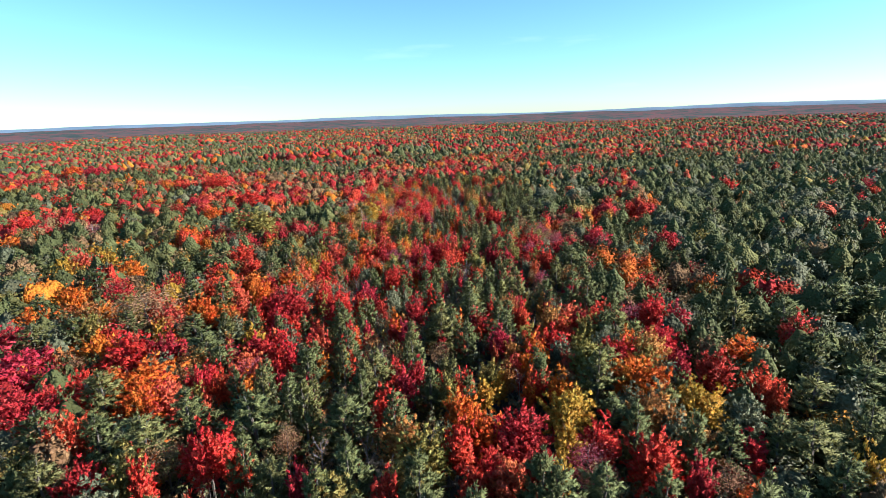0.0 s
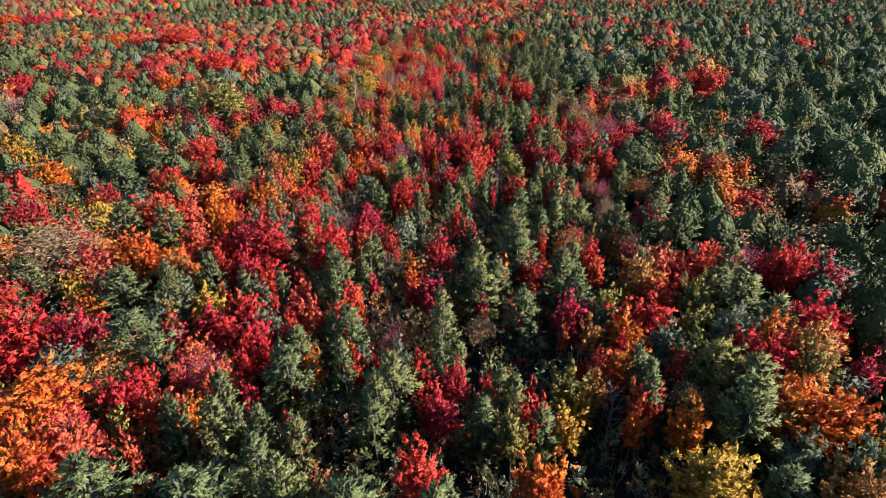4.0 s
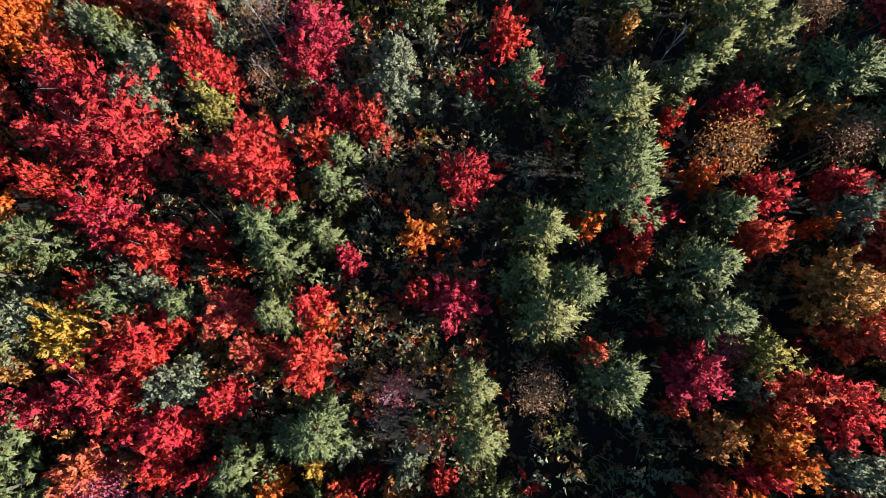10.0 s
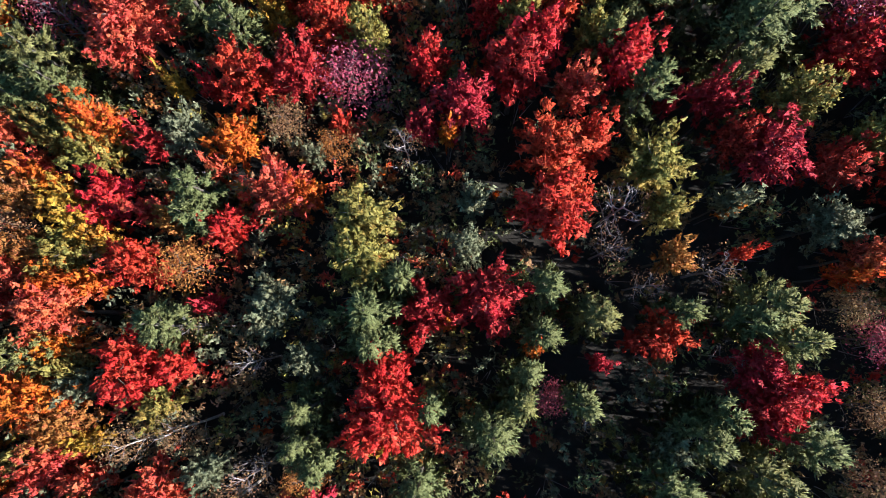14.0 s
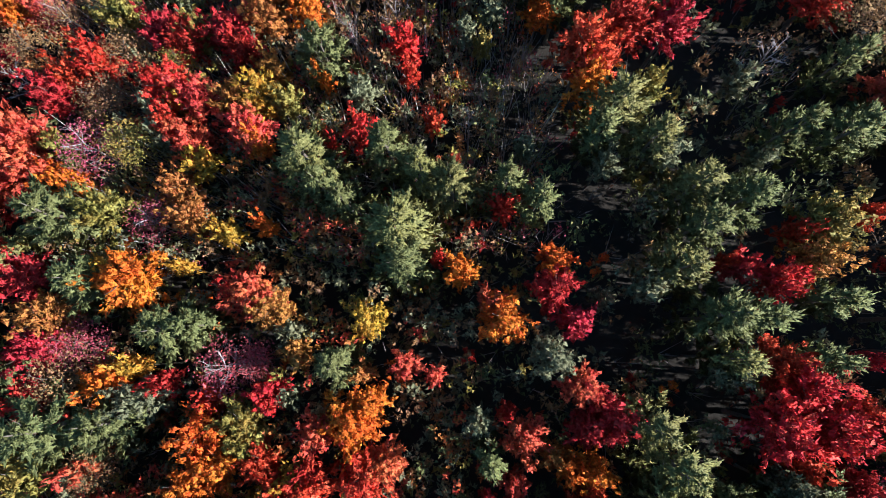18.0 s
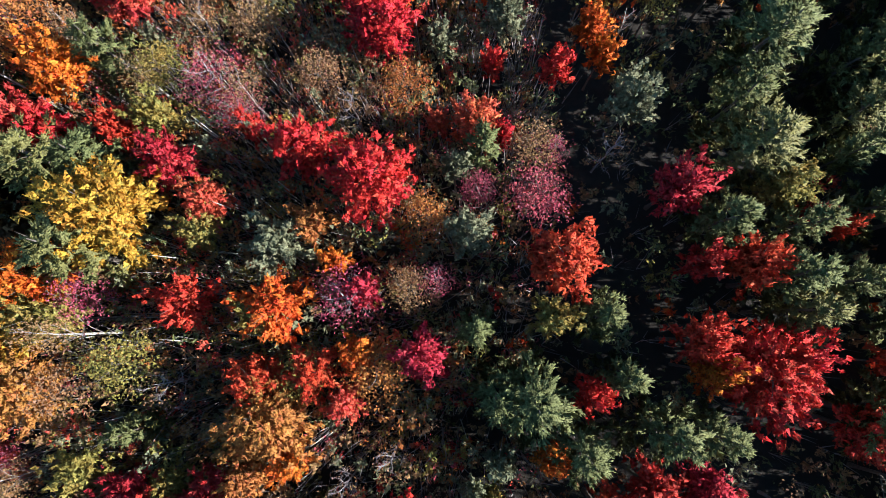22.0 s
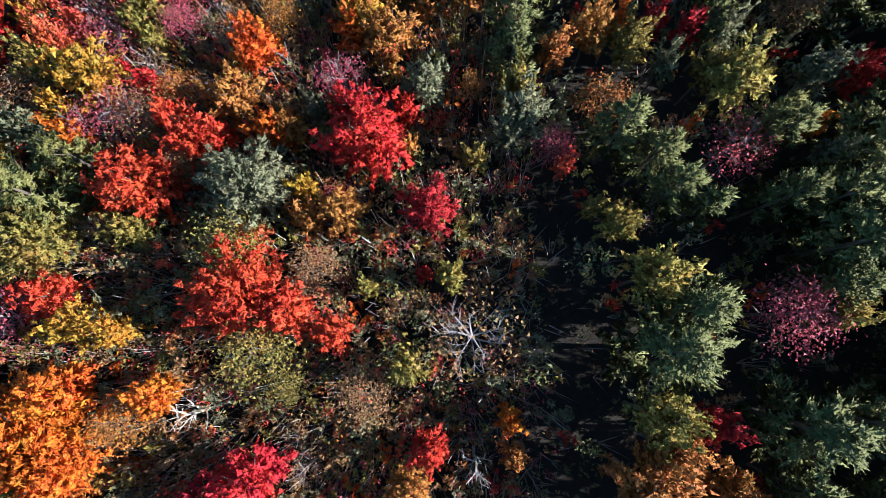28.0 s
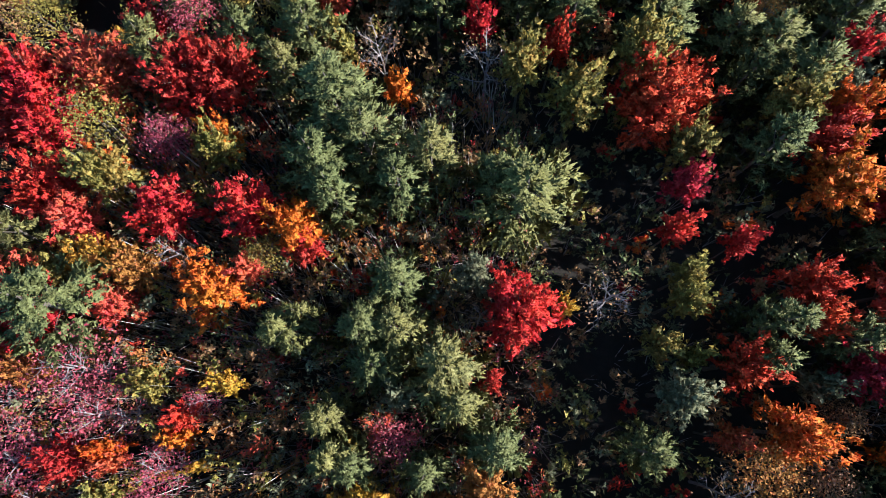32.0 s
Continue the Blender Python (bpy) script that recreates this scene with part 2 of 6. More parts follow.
def flat_mesh(name, verts, size, material, normals=None):
    """A mesh of loose faces, each of size corners that follow one another in verts."""
    count = len(verts)
    me = bpy.data.meshes.new(name)
    me.vertices.add(count)
    me.vertices.foreach_set("co", np.ascontiguousarray(verts, dtype=np.float32).ravel())
    me.loops.add(count)
    me.loops.foreach_set("vertex_index", np.arange(count, dtype=np.int32))
    me.polygons.add(count // size)
    me.polygons.foreach_set("loop_start", np.arange(0, count, size, dtype=np.int32))
    me.materials.append(material)
    me.update(calc_edges=True)
    if normals is not None:
        me.normals_split_custom_set_from_vertices(np.ascontiguousarray(normals, dtype=np.float32))
    return me


# ground: one sheet, fine along the flight line and wide to the horizon
xs = [-4700, -3000, -1500, -700, -300, -150] + [x for x in range(-90, 91, 6)] + [150, 300, 700, 1500, 3000, 4700]
ys = [-4700, -2500, -1000, -400, -150] + [y for y in range(-60, 421, 8)] + [470, 540, 620, 700, 1000, 1500, 2500, 4700]
verts = [(x, y, ground_z(x, y) - 0.1) for y in ys for x in xs]
faces = [(j * len(xs) + i, j * len(xs) + i + 1, (j + 1) * len(xs) + i + 1, (j + 1) * len(xs) + i) for j in range(len(ys) - 1) for i in range(len(xs) - 1)]
tagged(new("ground", mesh_of("ground", verts, faces, LITTER)), "forest floor strewn with brown fallen leaves, darkened for tree shade", "ground", kind="structure")

rng = np.random.default_rng(7)


def unit(v):
    return v / np.maximum(np.linalg.norm(v, axis=-1, keepdims=True), 1e-9)


def leaf_faces(at, along, length, width, lift=0.5, outward=None, rough=0.5):
    """Pointed leaves at the points, lying roughly along the given directions, faces turned outwards or to the sky."""
    n = len(at)
    along = unit(along + rng.normal(0, 0.45, (n, 3)))
    turn = np.array((0, 0, lift)) if outward is None else outward * 0.9 + np.array((0, 0, 0.25))
    face = unit(rng.normal(0, rough, (n, 3)) + turn)
    side = unit(np.cross(along, face))
    ln = (length * rng.uniform(0.6, 1.25, n))[:, None]
    wd = (width * rng.uniform(0.6, 1.25, n))[:, None]
    t = np.stack([at - along * ln * 0.45 - side * wd * 0.5, at - along * ln * 0.3 + side * wd * 0.5, at + along * ln * 0.55], 1)
    return outer(t, turn + np.zeros((n, 3))).reshape(-1, 3)


def outer(t, way):
    """Triangles, each wound so that it faces the given way."""
    back = (np.cross(t[:, 1] - t[:, 0], t[:, 2] - t[:, 0]) * way).sum(1) < 0
    t[back] = t[back][:, [0, 2, 1]]
    return t


def tube(verts, faces, points, radii, sides):
    start = len(verts)
    up = Vector((0.3, 0.2, 1))
    for i, (p, r) in enumerate(zip(points, radii)):
        d = (points[min(i + 1, len(points) - 1)] - points[max(i - 1, 0)]).normalized()
        u = d.cross(Vector((1, 0.1, 0.2)) if abs(d.z) > 0.8 else up).normalized()
        w = d.cross(u)
        for k in range(sides):
            a = 2 * math.pi * k / sides
            verts.append(p + (u * math.cos(a) + w * math.sin(a)) * r)
    for i in range(len(points) - 1):
        for k in range(sides):
            a, b = start + i * sides + k, start + i * sides + (k + 1) % sides
            faces.append((a, b, b + sides, a + sides))
    faces.append(tuple(start + k for k in range(sides))[::-1])
    faces.append(tuple(start + (len(points) - 1) * sides + k for k in range(sides)))


def bent(a, b, sag, steps, rnd):
    side = Vector((rnd.uniform(-1, 1), rnd.uniform(-1, 1), rnd.uniform(-0.3, 0.8))) * sag
    return [a.lerp(b, t / steps) + side * math.sin(math.pi * t / steps) for t in range(steps + 1)]


MESHES = {}


def limb_points(rnd, i, count, h, r, low, high):
    t = i / max(1, count - 1)
    z = h * (low + (high - low) * t)
    a = i * 2.4 + rnd.uniform(-0.4, 0.4)
    reach = r * rnd.uniform(0.75, 1.05) * (1 - 0.55 * t)
    base, tip = Vector((0, 0, z)), Vector((math.cos(a) * reach, math.sin(a) * reach, min(h * 0.99, z + h * rnd.uniform(0.16, 0.3) * (1 - 0.3 * t))))
    return bent(base, tip, 0.06 * r, 4, rnd), a, reach


def grow_limb(v, f, rnd, main, a, reach, r, thick, forks, twigs):
    tube(v, f, main, [thick * s for s in (1, 0.75, 0.5, 0.32, 0.12)], 3)
    for k in range(forks):
        p = main[1 + k % 3]
        b = a + rnd.choice((-1, 1)) * rnd.uniform(0.5, 1.1)
        q = p + Vector((math.cos(b), math.sin(b), rnd.uniform(0.3, 0.9))) * reach * rnd.uniform(0.3, 0.5)
        fork = bent(p, q, 0.05 * r, 2, rnd)
        tube(v, f, fork, [thick * s for s in (0.45, 0.28, 0.08)], 3)
        for w in range(twigs):
            o = fork[1 + w % 2] if w < 3 else main[2 + w % 3]
            c = b + rnd.uniform(-1.3, 1.3)
            e = o + Vector((math.cos(c), math.sin(c), rnd.uniform(0.2, 1.1))) * reach * rnd.uniform(0.15, 0.34)
            tube(v, f, [o, e], [thick * 0.2, thick * 0.05], 3)


def trunk_mesh(kind, variant, h, radius, top, material, limbs=0, r=0.0, low=0.4, high=0.75, thick=0.05, forks=1):
    """A tapered trunk, with its limbs where there are any."""
    key = ("trunk", kind, variant)
    if key not in MESHES:
        rnd = random.Random(repr(key))
        v, f = [], []
        pts = [Vector((0.02 * h * rnd.uniform(-1, 1) * t, 0.02 * h * rnd.uniform(-1, 1) * t, h * top * t - (0.4 if t == 0 else 0))) for t in (0, 0.06, 0.3, 0.55, 0.8, 1)]
        tube(v, f, pts, [radius * s for s in (1.5, 1.05, 0.85, 0.65, 0.4, 0.12)], 5)
        for i in range(limbs):
            main, a, reach = limb_points(rnd, i, limbs, h, r, low, high)
            tube(v, f, main[::2], [thick, thick * 0.5, thick * 0.12], 3)
        MESHES[key] = mesh_of("trunk", v, f, material)
    return MESHES[key]


def limb_meshes(kind, variant, h, r, low, high, count, thick, material, forks=2, twigs=0):
    """Ascending limbs that fork, each a mesh of its own; with twigs, also the fine bare ends."""
    key = ("limbs", kind, variant)
    if key not in MESHES:
        rnd = random.Random(repr(key))
        made = []
        for i in range(count):
            v, f = [], []
            main, a, reach = limb_points(rnd, i, count, h, r, low, high)
            grow_limb(v, f, rnd, main, a, reach, r, thick, forks, twigs)
            made.append(("limb", mesh_of("limb", v, f, material)))
        MESHES[key] = made
    return MESHES[key]


def broad_crown(size, variant, hue, h, r, sprays, leaves, leaf):
    """A domed crown of leafy sprays that point outwards, with gaps between them."""
    key = ("crown", size, variant, hue)
    if key not in MESHES:
        global rng
        rng = np.random.default_rng(100 + variant * 7 + len(size) * 31)
        i = np.arange(sprays)
        up = 1 - (i + 0.5) / sprays * 1.45
        az = i * 2.39996 + rng.uniform(-0.35, 0.35, sprays)
        flat = np.sqrt(np.maximum(0, 1 - up ** 2))
        way = np.stack([np.cos(az) * flat, np.sin(az) * flat, up], 1)
        lobes = 1 + 0.16 * np.sin(3 * az + variant) + 0.10 * np.sin(5 * az + 2 * variant)
        reach = rng.uniform(0.72, 1.12, sprays) * lobes
        half = 0.37 * h
        mid = np.array((0, 0, h - half))
        scale = np.array((r, r, half))
        per = 6      # tufts on each spray, like a feather that thins towards its tip
        ts = np.repeat(i, per)
        ta = np.tile((np.arange(per) + 0.5) / per, sprays) * 0.72 + 0.30 + rng.uniform(-0.05, 0.05, sprays * per)
        tuft = way[ts] * (ta * reach[ts])[:, None] + rng.normal(0, 1, (len(ts), 3)) * (0.15 * (1.25 - ta))[:, None]
        s = rng.integers(0, len(ts), leaves)
        loose = rng.normal(0, 1, (leaves, 3))
        at = mid + tuft[s] * scale + loose * (0.075 + 0.02 * r)
        inner = rng.uniform(0, 1, leaves) < 0.16      # the dense shaded foliage inside
        at[inner] = mid + (at[inner] - mid) * 0.62
        axis = way[ts[s]] * scale + np.array((0, 0, 0.25 * half))
        outward = unit(unit(at - mid) * 0.65 + unit(loose) * 0.75 + np.array((0, 0, 0.4)))
        MESHES[key] = flat_mesh("crown", leaf_faces(at, unit(axis), leaf * 1.25, leaf * 0.9, 0.5, outward), 3, LEAF[hue], np.repeat(unit(outward + rng.normal(0, 0.25, outward.shape)), 3, 0))
    return MESHES[key]


def pine_crown(size, variant, hue, h, r, whorls, tufts, needles, length):
    """Whorls of level boughs with upturned plumes of needles, wide below and ragged towards the tip."""
    key = ("crown", size, variant, hue)
    if key not in MESHES:
        global rng
        rng = np.random.default_rng(500 + variant * 11 + len(size) * 17)
        centres, ways = [], []
        for w in range(whorls):
            t = (w + 0.5) / whorls
            z = h * (0.25 + 0.69 * t) + rng.uniform(-0.02, 0.02) * h
            count = 5
            for b in range(count):
                a = b * 2 * math.pi / count + w * 0.9 + rng.uniform(-0.35, 0.35)
                reach = r * (1.04 - 0.9 * t ** 2.4) * rng.uniform(0.5, 1.22)
                rise = rng.uniform(0.05, 0.30) + 0.35 * t
                out = np.array((math.cos(a), math.sin(a), 0))
                n = max(2, int(tufts * (0.35 + 0.65 * reach / r)))
                for k in range(n):
                    u = 0.36 + 0.64 * (k + rng.uniform(0, 1)) / n
                    side = np.array((-out[1], out[0], 0)) * rng.normal(0, 0.13) * reach * (1.15 - 0.5 * u)
                    centres.append(out * reach * u + side + np.array((0, 0, z + rise * reach * u * u + rng.normal(0, 0.12))))
                    ways.append(out * 0.8 + np.array((0, 0, 0.75)))
        centres.append(np.array((0, 0, h * 0.985)))
        ways.append(np.array((0, 0, 1.0)))
        centres, ways = np.array(centres), unit(np.array(ways))
        c = np.repeat(centres, needles, 0)
        d = unit(np.repeat(ways, needles, 0) + rng.normal(0, 0.5, (len(c), 3)))
        ln = (length * rng.uniform(0.65, 1.3, len(c)))[:, None]
        side = unit(np.cross(d, rng.normal(0, 0.55, (len(c), 3)) + np.array((0, 0, 1.0)))) * length * 0.25
        c = c + rng.normal(0, 0.07, c.shape)
        middle_of = np.array((0, 0, 0.5 * h))
        outward = unit(unit((c - middle_of) * np.array((1, 1, 0.6))) * 0.65 + d * 0.8 + np.array((0, 0, 0.12)))
        v = outer(np.stack([c - side, c + side, c + d * ln], 1), outward).reshape(-1, 3)
        MESHES[key] = flat_mesh("crown", v, 3, LEAF[hue], np.repeat(unit(outward + rng.normal(0, 0.2, outward.shape)), 3, 0))
    return MESHES[key]


def leaf_cloud(size, variant, hue, h, r, count, leaf, low=0.4):
    """The thin last leaves of a half-bare tree."""
    key = ("leaves", size, variant, hue)
    if key not in MESHES:
        global rng
        rng = np.random.default_rng(900 + variant * 13 + len(size))
        blobs = max(8, count // 20)
        w = unit(rng.normal(0, 1, (blobs, 3)))
        w[:, 2] = np.abs(w[:, 2]) * 1.2 - 0.35
        cen = w * rng.uniform(0.45, 1.05, (blobs, 1)) * np.array((r, r, (1 - low) * 0.5 * h)) + np.array((0, 0, h * (low + 0.55 * (1 - low))))
        s = rng.integers(0, blobs, count)
        at = cen[s] + rng.normal(0, 0.20 * r, (count, 3)) * np.array((1, 1, 0.9))
        at[:, 2] = np.minimum(at[:, 2], h)
        MESHES[key] = flat_mesh("foliage", leaf_faces(at, rng.normal(0, 1, (count, 3)), leaf * 1.2, leaf * 0.8), 3, LEAF[hue])
    return MESHES[key]


def plant(name, x, y, h, r, h0, r0, parts, label, category, group):
    """Stands a tree of the given meshes at its place; parts: name and mesh."""
    rnd = random.Random(f"{x:.1f} {y:.1f}")
    ob = tagged(new(name), label, category, group)
    ob.matrix_basis = pose(x, y, ground_z(x, y), 0, 0, rnd.uniform(0, 360)) @ Matrix.Diagonal((r / r0, r / r0, h / h0, 1))
    for part_name, me in parts:
        part = new(part_name, me)
        part.parent = ob
    return ob


def pick(x, y, n):
    return int(abs(x * 7.3 + y * 3.1) * 10) % n


def maple(hue, words, x, y, h, r, name="maple_tree"):
    h = 1.04 * h
    if r < 1.5:
        v = pick(x, y, 3)
        parts = [("trunk", trunk_mesh("small", v, 7, 0.09, 0.8, BARK)), ("crown", broad_crown("small", v, hue, 7, 1.2, 22, 800, 0.36))]
        return plant("young_" + name, x, y, h, r, 7, 1.2, parts, "young tree with " + words, "tree", "young trees of the forest")
    if r < 2.9:
        v = pick(x, y, 4)
        parts = [("trunk", trunk_mesh("middle", v, 11.5, 0.17, 0.78, BARK, 7, 2.1, 0.42, 0.75, 0.07)),
                 ("crown", broad_crown("middle", v, hue, 11.5, 2.1, 44, 2200, 0.41))]
        return plant(name, x, y, h, r, 11.5, 2.1, parts, "tree with " + words, "tree", "broadleaf trees of the forest")
    v = pick(x, y, 3)
    parts = [("trunk", trunk_mesh("big one", v, 13, 0.24, 0.78, BARK)), *limb_meshes("big one", v, 13, 3.6, 0.4, 0.75, 7, 0.10, BARK, 2),
             ("crown", broad_crown("big one", v, hue, 13, 3.6, 84, 4200, 0.49))]
    return plant("large_" + name, x, y, h, r, 13, 3.6, parts, "broad tree with " + words, "tree", "broadleaf trees of the forest")


def pine_of(hue, words, x, y, h, r):
    h, r = 0.94 * h, min(1.1 * r, 0.33 * h)
    if r < 1.6:
        v = pick(x, y, 3)
        parts = [("trunk", trunk_mesh("small pine", v, 9, 0.10, 0.98, BARK)), ("crown", pine_crown("small pine", v, hue, 9, 1.35, 8, 5, 9, 0.50))]
        return plant("young_pine_tree", x, y, h, r, 9, 1.35, parts, "slim young pine with " + words, "pine", "pines of the forest")
    v = pick(x, y, 5)
    parts = [("trunk", trunk_mesh("pine", v, 15, 0.22, 0.98, BARK, 8, 2.6, 0.36, 0.8, 0.05, 0)),
             ("crown", pine_crown("pine", v, hue, 15, 2.7, 11, 7, 11, 0.58))]
    return plant("pine_tree", x, y, h, r, 15, 2.7, parts, "tall pine with " + words, "pine", "pines of the forest")


def thin_tree(hue, words, x, y, h, r, bark, twigs, leaves, name):
    v = pick(x, y, 3)
    k = "thin" + str(twigs) + name
    parts = [("trunk", trunk_mesh(k, v, 10, 0.15 if bark is WHITE_BARK else 0.11, 0.9, bark)), *limb_meshes(k, v, 10, 2.0, 0.3, 0.85, 11 if twigs > 2 else 8, 0.09 if name == "dead_tree" else 0.05, GREY_BARK if name == "birch_tree" else bark, 3, twigs)]
    if leaves:
        parts.append(("foliage", leaf_cloud(k + str(leaves), v, hue, 10, 2.0, int(leaves * 2.5), 0.17)))
    return plant(name, x, y, h, r, 10, 2.0, parts, words, "tree", "half-bare trees of the forest")


def red_maple(x, y, h, r):
    maple("red", "a dense bright red autumn crown", x, y, h, r)


def crimson_maple(x, y, h, r):
    maple("crimson", "a dense dark crimson autumn crown", x, y, h, r)


def coral_maple(x, y, h, r):
    maple("coral", "a coral-pink and red autumn crown", x, y, h, r)


def orange_maple(x, y, h, r):
    maple("orange", "a glowing orange autumn crown", x, y, h, r)


def yellow_maple(x, y, h, r):
    maple("yellow", "a bright yellow autumn crown", x, y, h, r)


def golden_tree(x, y, h, r):
    maple("gold", "an olive-gold turning crown", x, y, h, r, "aspen_tree")


def amber_maple(x, y, h, r):
    maple("amber", "a dull brownish orange autumn crown", x, y, h, r)


def sage_tree(x, y, h, r):
    maple("sage", "dull grey-green leaves", x, y, h, r, "cherry_tree")


def russet_tree(x, y, h, r):
    hue, words = (("russet", "brown russet"), ("gold", "thin olive-gold"), ("amber", "brownish orange"), ("russet", "brown russet"), ("magenta", "dull purplish pink"))[pick(x, y + 0.7, 5)]
    thin_tree(hue, f"half-bare tree with {words} leaves", x, y, h, r, BARK, 2, 750, "russet_tree")


def magenta_tree(x, y, h, r):
    thin_tree("magenta", "thin tree with purplish red leaves and bare twigs", x, y, h, r, GREY_BARK, 5, 400, "purple_tree")


def bare_tree(x, y, h, r):
    thin_tree("russet", "leafless grey tree with fine bare branches", x, y, h, r, GREY_BARK, 5, 120, "bare_tree")


def birch(x, y, h, r):
    thin_tree("russet", "white-barked birch with sparse remaining leaves", x, y, h, r, WHITE_BARK, 2, 420, "birch_tree")


def dead_snag(x, y, h, r):
    thin_tree("russet", "dead bleached tree with broken bare limbs", x, y, h, r, WHITE_BARK, 1, 0, "dead_tree")


def pine(x, y, h, r):
    pine_of("pine", "blue-green needles", x, y, h, r)


def olive_pine(x, y, h, r):
    pine_of("olive", "yellowish olive-green needles", x, y, h, r)


# the trees under the flight line: place, height and crown radius
amber_maple(23.8, 103.2, 9.6, 1.1)
golden_tree(20.6, 103.6, 9.0, 1.3)
red_maple(13.2, 103.7, 8.7, 1.0)
golden_tree(10.4, 103.8, 9.4, 1.2)
red_maple(-19.1, 104.1, 8.2, 0.6)
crimson_maple(18.3, 104.5, 9.5, 1.7)
crimson_maple(-9.6, 104.5, 9.9, 1.6)
sage_tree(-1.9, 104.9, 9.2, 1.0)
crimson_maple(-11.6, 104.9, 10.0, 1.6)
sage_tree(-4.6, 105.3, 8.9, 0.9)
crimson_maple(-30.1, 105.5, 9.7, 1.6)
pine(13.3, 105.7, 13.0, 1.8)
sage_tree(-26.6, 105.9, 10.9, 2.1)
bare_tree(7.3, 106.0, 8.9, 1.4)
golden_tree(-21.7, 106.0, 10.0, 1.7)
sage_tree(-7.6, 106.0, 10.5, 2.0)
pine(2.0, 106.3, 13.4, 1.6)
crimson_maple(-31.4, 106.5, 11.5, 2.6)
crimson_maple(-1.4, 106.7, 9.5, 1.0)
crimson_maple(2.9, 106.8, 9.8, 1.1)
olive_pine(16.1, 108.0, 13.0, 1.4)
birch(-17.5, 108.1, 9.4, 1.6)
red_maple(-21.1, 108.2, 9.3, 1.6)
sage_tree(-26.2, 108.5, 10.7, 2.4)
olive_pine(19.9, 108.6, 13.4, 2.0)
red_maple(-22.4, 108.7, 11.1, 2.2)
sage_tree(-7.5, 109.0, 10.3, 2.0)
crimson_maple(-14.2, 109.2, 10.5, 2.1)
red_maple(-33.3, 109.3, 10.1, 1.5)
olive_pine(18.3, 110.4, 13.0, 2.4)
dead_snag(14.6, 110.4, 9.0, 0.8)
red_maple(1.1, 110.6, 10.3, 1.6)
sage_tree(-4.8, 110.7, 9.0, 0.8)
amber_maple(10.2, 110.8, 9.5, 1.0)
pine(-28.7, 110.8, 13.1, 1.8)
crimson_maple(-13.3, 111.1, 10.6, 2.5)
sage_tree(-20.8, 111.2, 9.6, 1.2)
coral_maple(-33.9, 111.3, 9.0, 1.4)
orange_maple(-24.2, 111.3, 9.3, 0.9)
russet_tree(25.3, 112.4, 9.0, 1.7)
red_maple(-22.8, 112.7, 9.5, 1.7)
birch(-18.3, 112.8, 9.6, 1.8)
pine(11.1, 113.1, 13.4, 2.0)
golden_tree(-29.6, 113.1, 9.1, 1.3)
sage_tree(-32.2, 113.2, 9.8, 1.6)
olive_pine(17.3, 113.6, 13.7, 2.0)
russet_tree(-13.8, 113.8, 8.2, 1.4)
coral_maple(-23.4, 113.8, 11.0, 2.1)
pine(-5.3, 114.0, 13.1, 1.8)
bare_tree(-17.4, 114.3, 8.7, 1.9)
coral_maple(-28.4, 114.7, 10.0, 1.4)
orange_maple(-35.6, 114.7, 9.4, 1.0)
sage_tree(-20.3, 114.8, 9.9, 1.5)
sage_tree(12.2, 115.3, 9.8, 1.4)
coral_maple(-31.4, 115.6, 9.9, 1.9)
pine(20.1, 115.7, 13.4, 2.0)
pine(-11.7, 115.7, 13.5, 1.3)
yellow_maple(-8.0, 116.0, 8.6, 0.8)
golden_tree(-33.5, 116.1, 9.6, 1.4)
pine(13.6, 116.3, 13.0, 2.0)
crimson_maple(18.4, 116.7, 9.9, 1.4)
pine(-13.1, 116.9, 13.5, 1.6)
birch(-25.5, 117.0, 10.1, 1.6)
bare_tree(6.6, 117.1, 7.7, 1.1)
yellow_maple(-28.8, 117.1, 9.1, 1.1)
pine(-0.3, 117.1, 13.1, 1.9)
russet_tree(26.9, 117.2, 8.3, 1.6)
red_maple(-9.1, 117.7, 10.1, 1.4)
birch(-22.2, 117.7, 9.6, 1.6)
pine(14.7, 117.7, 13.4, 1.3)
crimson_maple(18.9, 118.2, 10.7, 2.1)
amber_maple(-30.4, 118.4, 10.3, 1.8)
red_maple(-7.2, 118.6, 12.0, 3.3)
pine(5.8, 118.8, 13.3, 1.2)
pine(-4.4, 118.8, 13.2, 1.2)
russet_tree(4.0, 118.9, 8.5, 1.3)
red_maple(21.1, 118.9, 10.2, 1.8)
olive_pine(1.7, 119.0, 13.0, 1.3)
pine(-12.8, 119.1, 13.3, 1.5)
golden_tree(-23.9, 119.4, 9.5, 1.7)
orange_maple(-33.2, 120.5, 11.1, 2.6)
orange_maple(-31.3, 120.5, 10.8, 1.9)
crimson_maple(18.6, 120.6, 10.0, 1.9)
red_maple(-25.4, 120.9, 10.0, 2.0)
pine(2.2, 120.9, 12.7, 1.1)
bare_tree(17.7, 121.1, 7.9, 1.4)
sage_tree(-29.6, 121.1, 9.6, 1.4)
crimson_maple(7.7, 121.3, 9.0, 0.7)
red_maple(-7.7, 121.5, 10.6, 1.9)
red_maple(-22.8, 122.1, 9.3, 1.5)
russet_tree(27.5, 122.1, 9.0, 1.8)
sage_tree(-13.4, 122.2, 9.1, 1.5)
golden_tree(-30.5, 122.2, 9.5, 1.4)
bare_tree(-17.3, 122.3, 9.1, 1.5)
coral_maple(-34.5, 122.4, 8.8, 1.2)
olive_pine(19.9, 122.4, 13.4, 2.0)
orange_maple(3.1, 122.5, 8.3, 0.9)
